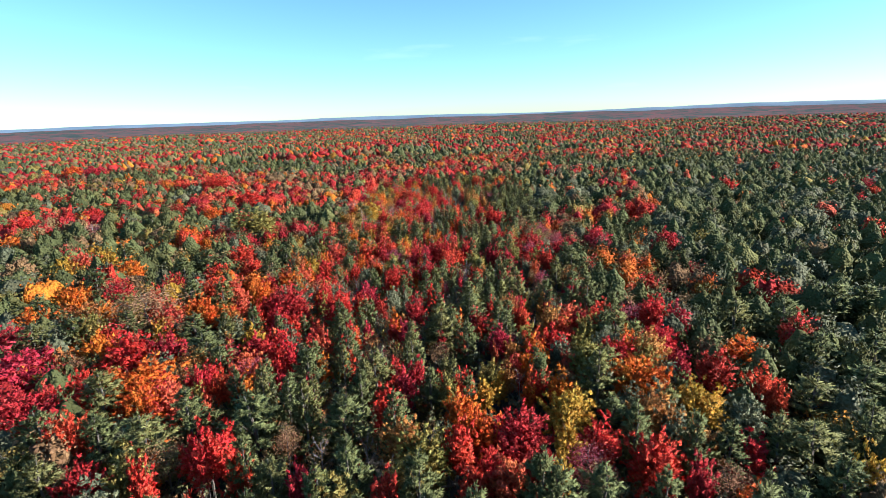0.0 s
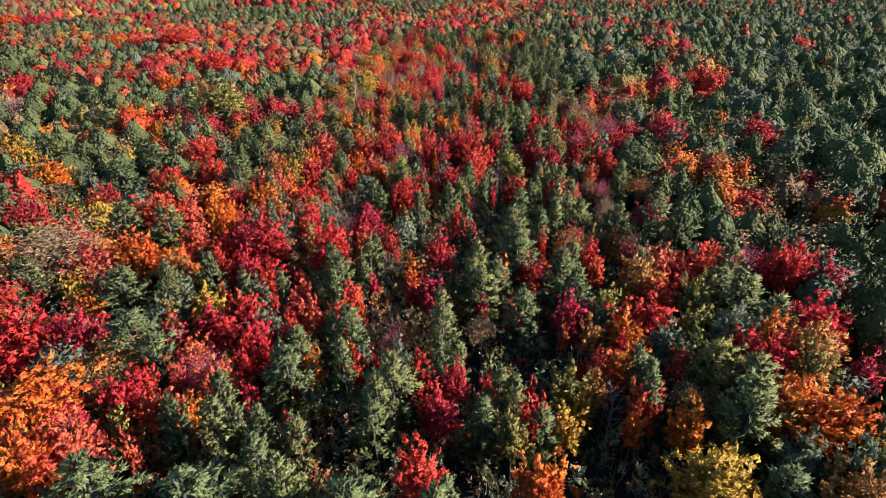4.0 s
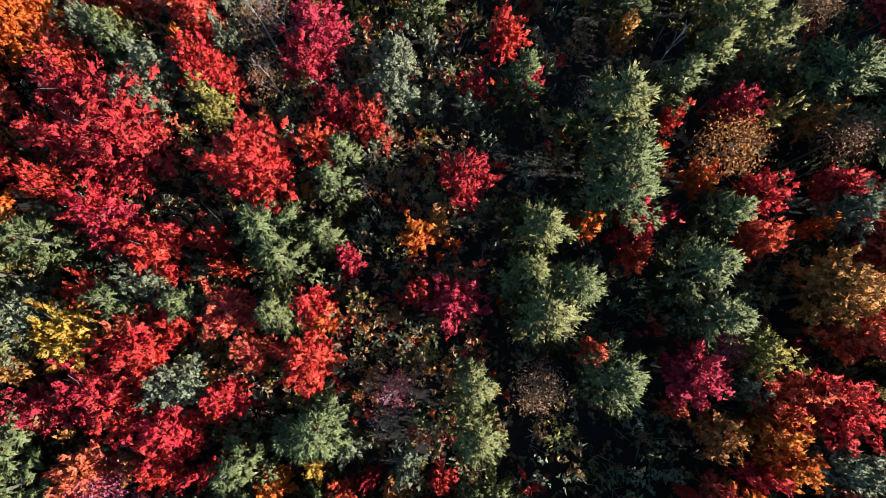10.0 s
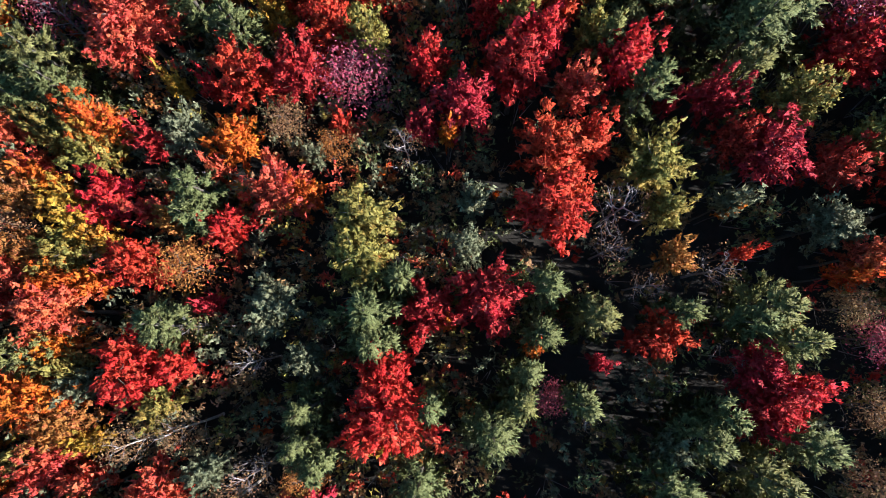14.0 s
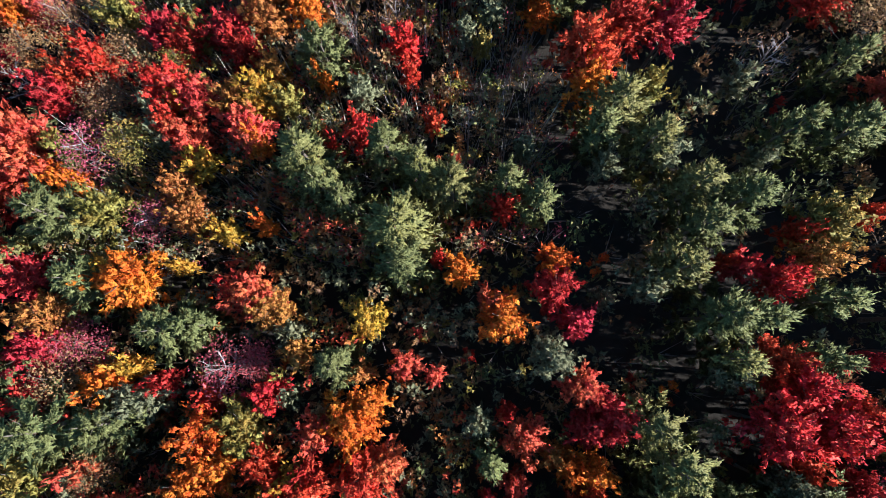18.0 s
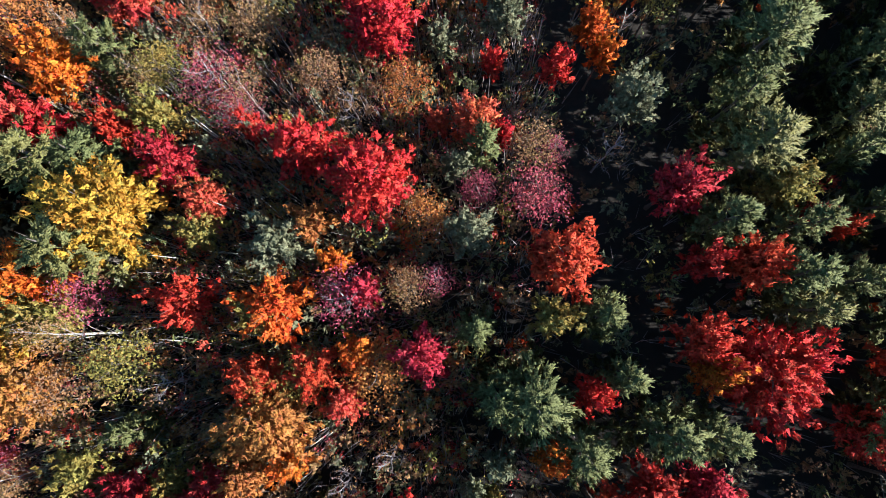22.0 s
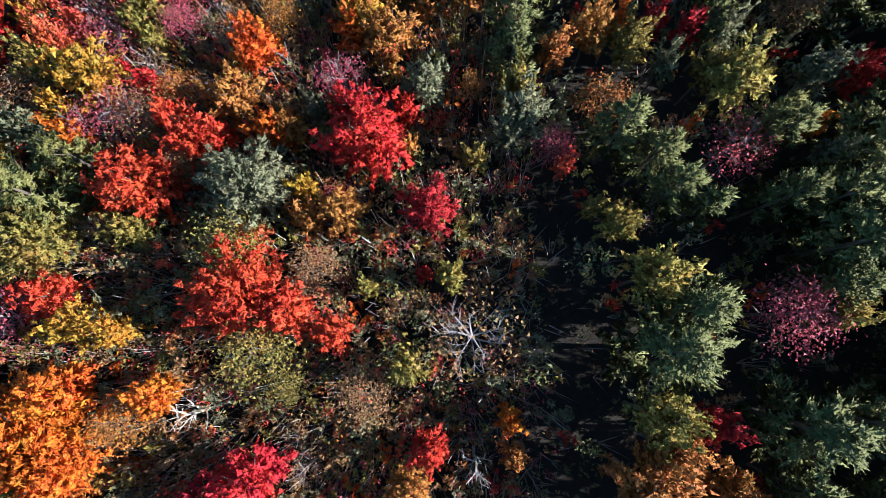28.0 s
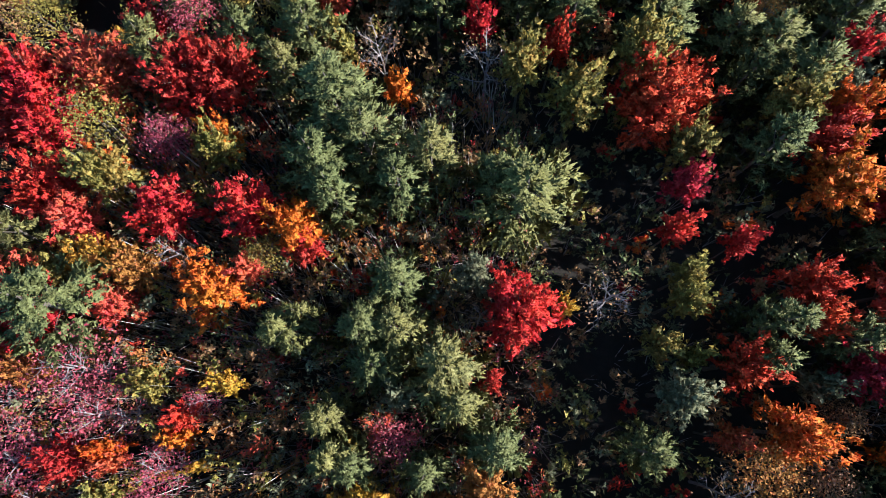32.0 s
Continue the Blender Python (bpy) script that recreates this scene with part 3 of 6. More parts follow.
crimson_maple(10.6, 122.6, 9.2, 1.1)
red_maple(-25.8, 122.7, 10.3, 2.1)
red_maple(-5.5, 123.2, 8.3, 0.7)
red_maple(12.4, 123.2, 10.1, 1.8)
pine(-8.1, 123.2, 12.9, 1.8)
pine(3.4, 123.5, 13.2, 1.5)
olive_pine(-32.2, 123.6, 13.2, 1.8)
pine(17.6, 123.8, 12.8, 1.3)
orange_maple(-31.6, 123.9, 9.6, 1.6)
russet_tree(25.9, 124.4, 8.7, 1.6)
orange_maple(-2.9, 124.5, 8.8, 0.7)
olive_pine(7.3, 124.6, 12.6, 1.7)
pine(12.8, 124.6, 13.3, 1.1)
olive_pine(19.1, 124.8, 12.8, 2.1)
red_maple(0.3, 124.8, 9.6, 1.4)
bare_tree(-21.2, 125.0, 9.0, 1.4)
sage_tree(-16.2, 125.1, 9.0, 1.4)
pine(-22.5, 125.1, 13.0, 2.1)
amber_maple(-31.7, 125.3, 8.7, 1.2)
crimson_maple(-4.3, 125.5, 10.8, 2.1)
pine(-8.4, 125.5, 13.2, 2.3)
crimson_maple(0.0, 126.2, 11.4, 2.6)
crimson_maple(-20.5, 126.5, 9.0, 0.9)
coral_maple(-31.3, 126.5, 11.4, 2.4)
sage_tree(-15.4, 126.6, 10.2, 1.9)
pine(4.0, 126.7, 12.9, 1.8)
bare_tree(11.9, 126.7, 8.0, 1.5)
orange_maple(26.3, 126.8, 8.7, 1.2)
red_maple(-36.1, 127.2, 9.2, 1.4)
bare_tree(17.0, 127.6, 8.6, 1.8)
pine(-6.1, 127.6, 12.4, 1.3)
coral_maple(27.0, 128.0, 10.2, 1.6)
orange_maple(-31.9, 128.4, 9.6, 1.9)
orange_maple(-29.3, 128.5, 9.2, 1.2)
amber_maple(13.7, 128.6, 9.4, 1.4)
red_maple(18.7, 128.7, 8.9, 0.7)
red_maple(-24.5, 129.0, 9.2, 1.2)
russet_tree(-22.0, 129.4, 9.5, 2.1)
bare_tree(9.3, 129.5, 8.7, 1.7)
golden_tree(-9.0, 129.5, 11.2, 2.3)
coral_maple(-35.1, 129.5, 9.7, 1.7)
red_maple(-25.8, 129.9, 10.5, 2.0)
sage_tree(-1.4, 130.1, 9.5, 1.5)
golden_tree(-31.0, 130.7, 10.1, 2.1)
amber_maple(-33.5, 131.2, 9.9, 1.7)
yellow_maple(-28.9, 131.7, 9.0, 1.1)
golden_tree(13.3, 132.1, 10.2, 1.6)
orange_maple(18.5, 132.1, 8.1, 0.6)
red_maple(-19.1, 132.1, 9.5, 1.8)
bare_tree(10.0, 132.3, 9.5, 2.6)
red_maple(5.1, 132.3, 11.1, 2.8)
golden_tree(-8.9, 132.5, 10.7, 2.5)
sage_tree(18.2, 132.5, 9.8, 1.2)
pine(-20.8, 132.8, 12.5, 1.4)
russet_tree(-35.4, 133.1, 9.4, 2.2)
amber_maple(-23.2, 133.1, 9.5, 1.5)
sage_tree(-0.6, 133.3, 10.0, 1.4)
coral_maple(-24.9, 133.7, 9.6, 1.4)
yellow_maple(-30.3, 133.8, 11.0, 2.1)
coral_maple(-37.0, 134.0, 9.2, 1.0)
red_maple(6.2, 134.1, 10.1, 2.0)
orange_maple(-13.4, 134.5, 9.4, 1.5)
red_maple(-27.5, 134.7, 10.7, 2.1)
coral_maple(-15.1, 134.8, 10.5, 2.4)
crimson_maple(26.0, 134.9, 10.0, 2.0)
pine(-20.7, 134.9, 12.6, 1.8)
amber_maple(-34.3, 135.4, 11.1, 2.1)
golden_tree(12.4, 135.6, 10.8, 2.6)
crimson_maple(21.2, 136.1, 10.9, 2.6)
orange_maple(-32.9, 136.3, 9.7, 1.3)
golden_tree(28.8, 136.6, 10.7, 2.0)
coral_maple(-20.0, 136.7, 9.2, 1.0)
red_maple(5.3, 136.8, 11.4, 2.8)
crimson_maple(18.9, 137.2, 10.2, 1.7)
sage_tree(-36.2, 137.6, 10.5, 1.8)
coral_maple(-34.1, 137.6, 9.7, 1.5)
red_maple(8.2, 137.7, 10.6, 1.9)
sage_tree(-12.9, 137.8, 8.7, 1.0)
bare_tree(-5.7, 138.0, 9.2, 1.8)
golden_tree(-29.1, 138.2, 10.7, 1.8)
russet_tree(-11.2, 138.5, 8.4, 1.3)
orange_maple(-18.4, 138.7, 10.3, 1.9)
orange_maple(-2.4, 138.8, 9.5, 0.9)
crimson_maple(-24.8, 138.9, 9.9, 1.4)
crimson_maple(-4.3, 139.5, 9.7, 1.5)
sage_tree(-22.3, 139.6, 10.1, 2.0)
yellow_maple(-28.3, 139.6, 9.6, 1.3)
red_maple(-10.4, 139.9, 9.1, 0.9)
golden_tree(-32.6, 140.1, 10.1, 1.9)
orange_maple(-28.8, 140.2, 11.1, 2.3)
russet_tree(-14.7, 140.4, 8.9, 1.8)
coral_maple(-36.2, 140.7, 10.3, 2.0)
sage_tree(21.2, 149.2, 10.3, 1.5)
crimson_maple(25.7, 149.3, 9.8, 1.5)
red_maple(8.0, 149.8, 9.3, 1.1)
coral_maple(2.6, 150.5, 9.0, 1.1)
red_maple(22.7, 150.5, 9.1, 1.3)
bare_tree(-11.5, 151.1, 7.9, 1.2)
orange_maple(8.0, 151.1, 9.4, 1.7)
yellow_maple(-13.5, 151.2, 10.0, 1.7)
golden_tree(28.1, 151.3, 9.4, 1.0)
orange_maple(6.6, 151.4, 9.6, 1.3)
olive_pine(13.4, 151.5, 13.5, 2.3)
red_maple(-7.9, 151.7, 10.1, 2.1)
sage_tree(-28.8, 151.9, 9.2, 1.2)
orange_maple(-19.8, 152.1, 10.6, 1.8)
amber_maple(5.5, 152.2, 9.0, 1.1)
coral_maple(-6.4, 152.3, 9.2, 1.6)
crimson_maple(-11.8, 152.4, 9.4, 0.8)
pine(1.0, 152.5, 12.5, 1.1)
russet_tree(-28.1, 153.0, 8.6, 2.0)
orange_maple(-18.3, 153.0, 10.7, 1.8)
red_maple(-15.2, 153.1, 10.1, 1.5)
red_maple(24.5, 153.2, 10.9, 2.2)
golden_tree(-31.9, 153.2, 10.9, 2.0)
coral_maple(-28.2, 153.3, 9.3, 0.9)
red_maple(20.9, 153.5, 11.3, 2.5)
coral_maple(3.6, 153.6, 9.8, 1.8)
red_maple(27.1, 153.7, 10.0, 1.8)
yellow_maple(-33.5, 154.0, 8.6, 0.9)
crimson_maple(8.0, 154.0, 9.9, 1.5)
golden_tree(-16.4, 154.3, 9.3, 1.4)
olive_pine(12.0, 154.3, 13.7, 1.9)
crimson_maple(9.9, 154.8, 9.8, 1.9)
coral_maple(-11.1, 154.8, 10.1, 1.6)
sage_tree(0.5, 154.8, 9.4, 1.2)
orange_maple(-19.4, 155.4, 10.4, 2.0)
red_maple(2.6, 155.4, 8.6, 0.8)
orange_maple(-8.5, 155.5, 10.5, 2.3)
golden_tree(-16.6, 156.0, 10.0, 2.0)
red_maple(23.2, 156.2, 10.7, 2.0)
orange_maple(-7.4, 156.5, 9.6, 1.5)
pine(-25.5, 156.6, 13.1, 2.2)
coral_maple(7.9, 156.8, 9.8, 1.6)
sage_tree(18.3, 157.1, 9.0, 1.3)
crimson_maple(28.8, 157.4, 8.6, 0.8)
sage_tree(-13.2, 157.4, 9.1, 1.0)
red_maple(-19.0, 157.6, 9.1, 1.2)
red_maple(-14.5, 157.7, 10.3, 1.5)
pine(24.3, 157.8, 12.8, 1.2)
red_maple(21.6, 157.9, 9.9, 1.9)
sage_tree(-24.0, 157.9, 10.5, 1.9)
olive_pine(18.1, 158.2, 13.0, 1.3)
coral_maple(-2.5, 158.3, 8.2, 0.9)
red_maple(-32.1, 158.5, 9.9, 2.1)
amber_maple(-7.8, 158.9, 9.4, 1.0)
crimson_maple(-22.7, 159.0, 9.2, 1.1)
coral_maple(-4.5, 159.1, 9.7, 1.2)
sage_tree(5.9, 159.2, 10.2, 1.8)
orange_maple(-26.4, 159.3, 10.3, 1.8)
pine(-9.4, 159.6, 12.6, 1.7)
russet_tree(-29.7, 159.9, 10.0, 2.7)
magenta_tree(-17.6, 159.9, 9.6, 2.5)
russet_tree(-15.8, 160.2, 8.4, 1.6)
yellow_maple(-24.8, 160.3, 9.5, 1.1)
amber_maple(-12.3, 160.6, 10.0, 1.3)
pine(20.0, 161.0, 13.5, 1.4)
pine(17.7, 161.2, 13.6, 2.2)
crimson_maple(8.0, 161.5, 9.9, 1.4)
pine(25.4, 161.8, 12.8, 1.3)
crimson_maple(-31.6, 162.0, 10.7, 2.0)
sage_tree(-13.1, 162.1, 9.3, 1.2)
orange_maple(2.7, 162.2, 10.4, 2.0)
russet_tree(-29.3, 162.3, 8.8, 2.1)
yellow_maple(-7.1, 162.7, 9.3, 1.6)
pine(-21.3, 163.0, 13.1, 2.3)
sage_tree(10.4, 163.0, 8.5, 0.9)
pine(-19.5, 163.0, 12.7, 1.3)
red_maple(22.3, 163.4, 10.5, 1.7)
coral_maple(2.0, 163.5, 9.3, 1.2)
sage_tree(13.5, 163.6, 9.6, 1.4)
amber_maple(-14.2, 163.8, 10.1, 1.7)
crimson_maple(6.6, 164.0, 10.4, 1.8)
amber_maple(-31.3, 164.5, 10.4, 2.1)
olive_pine(15.3, 164.7, 13.5, 1.8)
amber_maple(25.3, 164.8, 10.7, 1.8)
crimson_maple(20.0, 164.8, 9.7, 1.2)
coral_maple(-15.7, 165.1, 10.7, 1.9)
red_maple(19.4, 165.1, 8.7, 0.7)
crimson_maple(-16.8, 165.6, 10.0, 1.4)
orange_maple(-0.1, 165.8, 10.0, 1.4)
orange_maple(7.0, 166.1, 9.5, 1.4)
pine(-4.1, 166.4, 13.6, 2.1)
orange_maple(-24.5, 166.5, 11.6, 2.5)
red_maple(-1.7, 166.8, 9.2, 0.7)
pine(-27.3, 166.8, 13.0, 2.5)
red_maple(24.9, 167.0, 9.1, 1.1)
golden_tree(27.0, 167.5, 10.2, 2.3)
crimson_maple(-33.0, 167.5, 10.7, 2.2)
pine(17.2, 167.7, 13.6, 2.0)
yellow_maple(-21.3, 167.7, 9.1, 0.7)
yellow_maple(-25.9, 168.0, 9.0, 1.4)
red_maple(30.8, 168.1, 8.6, 1.0)
olive_pine(-4.3, 169.0, 14.3, 2.8)
pine(20.5, 169.4, 13.3, 2.0)
yellow_maple(-17.7, 170.0, 9.2, 1.2)
pine(5.9, 170.2, 13.1, 1.4)
orange_maple(-15.0, 170.4, 8.7, 0.9)
olive_pine(17.2, 170.5, 13.0, 2.0)
red_maple(3.5, 170.5, 9.3, 1.2)
pine(-8.3, 171.4, 12.9, 1.6)
magenta_tree(-23.9, 171.5, 8.6, 1.8)
amber_maple(-20.6, 171.5, 9.4, 1.7)
pine(-29.2, 171.8, 14.0, 2.8)
olive_pine(-0.3, 171.8, 13.7, 2.0)
pine(3.7, 171.9, 13.0, 1.6)
golden_tree(-27.2, 172.3, 10.3, 2.0)
pine(-9.8, 172.5, 13.7, 1.8)
sage_tree(23.0, 172.9, 9.0, 1.0)
olive_pine(-2.6, 173.2, 13.2, 2.0)
sage_tree(11.4, 173.2, 9.4, 1.2)
sage_tree(15.7, 173.5, 9.9, 1.4)
pine(28.5, 173.7, 13.6, 2.0)
amber_maple(-21.6, 173.8, 9.6, 1.5)
olive_pine(14.6, 174.2, 13.1, 2.0)
pine(24.5, 174.3, 13.4, 1.6)
olive_pine(-10.7, 174.6, 14.0, 2.6)
orange_maple(-29.6, 174.6, 8.3, 0.9)
orange_maple(-30.8, 175.0, 9.5, 1.5)
pine(-4.9, 175.1, 13.6, 1.9)
sage_tree(5.6, 175.1, 8.4, 1.0)
pine(10.8, 175.2, 12.9, 1.4)
yellow_maple(-19.7, 175.8, 9.6, 1.4)
red_maple(-9.2, 176.2, 8.7, 0.6)
coral_maple(-33.6, 176.3, 10.4, 2.3)
orange_maple(-15.3, 176.9, 9.2, 1.1)
olive_pine(12.1, 177.0, 13.7, 2.3)
red_maple(-7.0, 177.3, 9.1, 1.4)
coral_maple(-20.2, 177.3, 10.1, 1.7)
magenta_tree(-28.3, 177.4, 10.0, 2.3)
russet_tree(-25.2, 177.4, 9.7, 2.2)
sage_tree(-22.7, 177.6, 8.9, 0.9)
bare_tree(1.4, 177.7, 8.3, 1.3)
red_maple(-1.3, 177.8, 8.7, 0.9)
coral_maple(-16.0, 178.0, 10.0, 2.1)
golden_tree(-31.0, 178.0, 9.3, 1.4)
red_maple(-22.1, 178.7, 9.7, 1.5)
coral_maple(-33.9, 179.1, 11.0, 2.1)
sage_tree(22.5, 179.2, 9.3, 1.3)
golden_tree(15.6, 179.3, 9.3, 1.3)
pine(29.7, 179.6, 12.6, 1.6)
orange_maple(11.1, 179.8, 9.8, 2.0)
sage_tree(-23.1, 180.0, 9.4, 1.4)
golden_tree(-12.8, 180.2, 9.8, 1.3)
amber_maple(-16.5, 180.4, 10.1, 1.9)
sage_tree(-6.9, 180.6, 9.1, 1.4)
coral_maple(-19.7, 180.7, 10.7, 1.9)
yellow_maple(-14.8, 180.7, 9.9, 1.9)
yellow_maple(-21.5, 180.8, 9.4, 1.0)
bare_tree(25.0, 180.9, 9.4, 2.3)
red_maple(-22.2, 181.7, 10.9, 2.2)
russet_tree(-27.9, 181.9, 8.8, 2.2)
red_maple(-3.0, 182.0, 8.6, 0.9)
orange_maple(-9.9, 182.1, 8.7, 0.8)
red_maple(10.8, 182.3, 11.4, 2.5)
crimson_maple(-31.8, 182.3, 9.9, 1.6)
amber_maple(-14.1, 183.2, 9.0, 1.3)
pine(-9.5, 183.3, 13.2, 1.9)
bare_tree(-34.4, 183.8, 9.1, 2.4)
red_maple(-30.5, 183.9, 9.4, 1.6)
sage_tree(-11.1, 183.9, 8.9, 1.3)
crimson_maple(17.7, 184.0, 10.1, 1.9)
red_maple(-3.3, 184.1, 10.0, 1.4)
crimson_maple(14.1, 184.1, 10.9, 2.1)
golden_tree(3.0, 184.2, 8.4, 0.9)
russet_tree(-21.8, 184.4, 8.3, 1.5)
sage_tree(1.7, 184.9, 9.1, 1.0)
red_maple(-28.3, 185.0, 9.9, 1.8)
crimson_maple(-16.5, 185.2, 9.5, 1.5)
russet_tree(-26.1, 185.7, 8.8, 2.3)
bare_tree(-7.5, 185.9, 8.9, 1.6)
crimson_maple(-20.8, 186.3, 10.1, 1.6)
crimson_maple(-16.9, 186.4, 10.1, 2.1)
sage_tree(3.9, 186.6, 9.4, 1.3)
orange_maple(7.7, 186.6, 9.1, 1.5)
russet_tree(-34.1, 186.8, 9.2, 2.4)
golden_tree(-20.2, 187.0, 9.3, 1.6)
crimson_maple(-22.8, 187.0, 10.0, 1.8)
amber_maple(-14.3, 187.3, 10.7, 1.8)
bare_tree(-3.9, 187.6, 8.7, 1.6)
orange_maple(-11.2, 188.0, 10.0, 1.5)
golden_tree(-26.3, 188.8, 10.2, 1.8)
birch(-30.7, 188.9, 9.8, 1.6)
orange_maple(-35.5, 189.5, 10.2, 1.6)
magenta_tree(-32.1, 189.7, 8.7, 1.4)
coral_maple(-33.4, 189.8, 9.2, 1.3)
red_maple(9.2, 201.0, 10.6, 1.8)
red_maple(31.7, 201.3, 8.4, 0.9)
pine(27.3, 201.5, 13.5, 1.9)
orange_maple(-7.1, 202.3, 9.2, 1.2)
pine(21.9, 202.4, 13.1, 2.1)
crimson_maple(29.0, 202.5, 9.3, 0.9)
sage_tree(3.2, 203.5, 10.3, 2.0)
sage_tree(-11.2, 203.8, 10.7, 2.4)
golden_tree(27.0, 204.6, 10.4, 2.0)
russet_tree(0.1, 205.1, 9.0, 2.0)
amber_maple(-8.6, 205.3, 10.2, 1.6)
crimson_maple(19.5, 205.4, 11.3, 2.3)
golden_tree(-17.3, 205.5, 9.6, 1.6)
russet_tree(8.7, 205.9, 9.9, 2.4)
russet_tree(4.4, 207.0, 8.6, 1.4)
yellow_maple(-23.6, 207.3, 12.8, 4.3)
olive_pine(25.2, 207.8, 13.5, 3.3)
red_maple(-3.8, 207.9, 12.6, 3.3)
coral_maple(-16.8, 207.9, 9.7, 1.9)
sage_tree(2.7, 208.7, 9.8, 1.3)
bare_tree(15.1, 209.2, 8.6, 1.7)
pine(4.9, 209.6, 13.5, 1.3)
magenta_tree(10.6, 209.6, 8.1, 1.4)
russet_tree(8.9, 209.9, 9.4, 2.1)
red_maple(-8.9, 211.1, 11.6, 2.5)
red_maple(6.6, 211.3, 8.8, 1.1)
crimson_maple(-19.5, 211.4, 10.2, 2.1)
pine(24.5, 211.5, 13.5, 1.9)
coral_maple(4.7, 212.0, 10.5, 2.1)
sage_tree(16.8, 212.5, 11.1, 2.1)
coral_maple(1.7, 212.8, 8.9, 1.0)
red_maple(-13.0, 213.7, 9.0, 1.2)
red_maple(-23.3, 214.3, 10.6, 1.7)
red_maple(-28.9, 214.5, 10.9, 2.4)
bare_tree(-5.0, 214.6, 9.1, 1.8)
golden_tree(-20.2, 214.9, 10.5, 1.8)
magenta_tree(-14.2, 215.1, 9.0, 2.1)
pine(27.2, 215.8, 14.1, 3.3)
russet_tree(-0.6, 215.8, 9.8, 2.1)
birch(-13.0, 216.2, 10.6, 1.8)
red_maple(11.6, 216.4, 9.5, 1.4)
orange_maple(15.4, 217.1, 9.3, 1.4)
russet_tree(-7.3, 217.3, 9.6, 2.0)
red_maple(6.6, 217.4, 8.6, 1.1)
magenta_tree(-15.6, 217.7, 10.1, 2.8)
birch(-21.6, 218.8, 9.5, 1.6)
russet_tree(-20.1, 219.1, 9.4, 2.2)
dead_snag(17.3, 219.3, 9.0, 1.1)
orange_maple(-27.7, 219.5, 11.8, 2.8)
orange_maple(14.9, 219.7, 9.2, 1.6)
sage_tree(2.6, 219.7, 9.0, 1.4)
pine(31.9, 219.7, 13.5, 1.8)
sage_tree(7.8, 220.6, 10.8, 1.9)
bare_tree(9.7, 220.6, 8.3, 1.5)
red_maple(-2.0, 220.8, 11.8, 3.0)
russet_tree(20.9, 221.9, 8.3, 1.6)
sage_tree(-21.0, 222.3, 8.4, 1.0)
russet_tree(-12.4, 222.4, 9.1, 2.2)
birch(-16.2, 222.5, 10.0, 1.9)
birch(-26.6, 222.7, 10.6, 1.7)
amber_maple(26.1, 222.8, 10.2, 1.8)
golden_tree(18.0, 224.0, 12.0, 3.5)
golden_tree(30.1, 224.5, 10.5, 1.9)
orange_maple(-0.6, 224.5, 9.9, 1.9)
coral_maple(-22.4, 225.6, 11.6, 2.7)
russet_tree(-10.6, 225.6, 9.7, 2.2)
magenta_tree(-14.1, 226.6, 8.8, 1.5)
olive_pine(31.2, 226.9, 14.3, 3.5)
red_maple(5.5, 226.9, 12.0, 3.2)
crimson_maple(-11.9, 227.7, 11.2, 2.3)
red_maple(-22.9, 228.0, 8.9, 0.8)
red_maple(-25.1, 228.2, 11.3, 2.2)
russet_tree(0.6, 228.7, 9.0, 1.5)
sage_tree(-6.5, 228.8, 9.2, 1.3)
crimson_maple(-30.0, 228.8, 9.7, 1.9)
russet_tree(-3.0, 229.1, 8.9, 1.5)
magenta_tree(17.6, 230.3, 9.7, 2.3)
orange_maple(20.7, 230.8, 10.1, 1.9)
dead_snag(28.1, 230.8, 10.5, 2.4)
pine(34.6, 231.5, 13.1, 2.1)
russet_tree(-19.2, 232.0, 9.8, 2.5)
golden_tree(-10.3, 232.3, 10.5, 2.2)
bare_tree(0.0, 232.5, 8.2, 1.7)
red_maple(-15.5, 232.6, 8.6, 1.1)
bare_tree(-4.4, 232.9, 9.0, 2.0)
pine(28.6, 233.3, 13.0, 1.4)
amber_maple(23.4, 233.3, 10.7, 2.2)
russet_tree(-28.7, 234.4, 10.1, 2.5)
russet_tree(-23.2, 234.5, 10.4, 3.7)
amber_maple(17.8, 234.6, 11.7, 2.7)
crimson_maple(-14.4, 235.3, 10.9, 2.2)
amber_maple(1.3, 235.6, 9.8, 1.8)
dead_snag(6.3, 236.7, 10.5, 1.8)
amber_maple(9.1, 237.1, 8.8, 1.0)
red_maple(-9.6, 237.5, 10.9, 2.8)
bare_tree(-6.0, 237.6, 9.2, 1.6)
red_maple(3.1, 238.2, 10.0, 1.6)
orange_maple(-23.0, 239.4, 12.0, 2.9)
russet_tree(-28.7, 239.7, 9.6, 2.5)
golden_tree(18.8, 253.2, 9.7, 1.5)
bare_tree(20.8, 253.3, 8.2, 1.1)
pine(30.5, 253.7, 13.5, 1.8)
pine(25.0, 253.8, 12.4, 1.2)
golden_tree(17.3, 254.8, 8.4, 1.0)
pine(22.7, 255.1, 13.2, 2.0)
coral_maple(-8.7, 255.2, 8.8, 1.1)
crimson_maple(4.8, 255.8, 10.7, 2.1)
amber_maple(-4.7, 256.0, 9.6, 1.3)
sage_tree(-10.5, 256.2, 9.6, 1.6)
amber_maple(-1.8, 256.3, 10.3, 1.8)
golden_tree(-18.0, 256.4, 10.2, 1.6)
bare_tree(-21.2, 256.9, 8.3, 1.3)
sage_tree(35.3, 257.1, 9.5, 1.1)
russet_tree(-2.4, 257.2, 8.4, 1.5)
pine(21.8, 257.8, 13.6, 1.7)
coral_maple(15.4, 258.2, 9.2, 0.9)
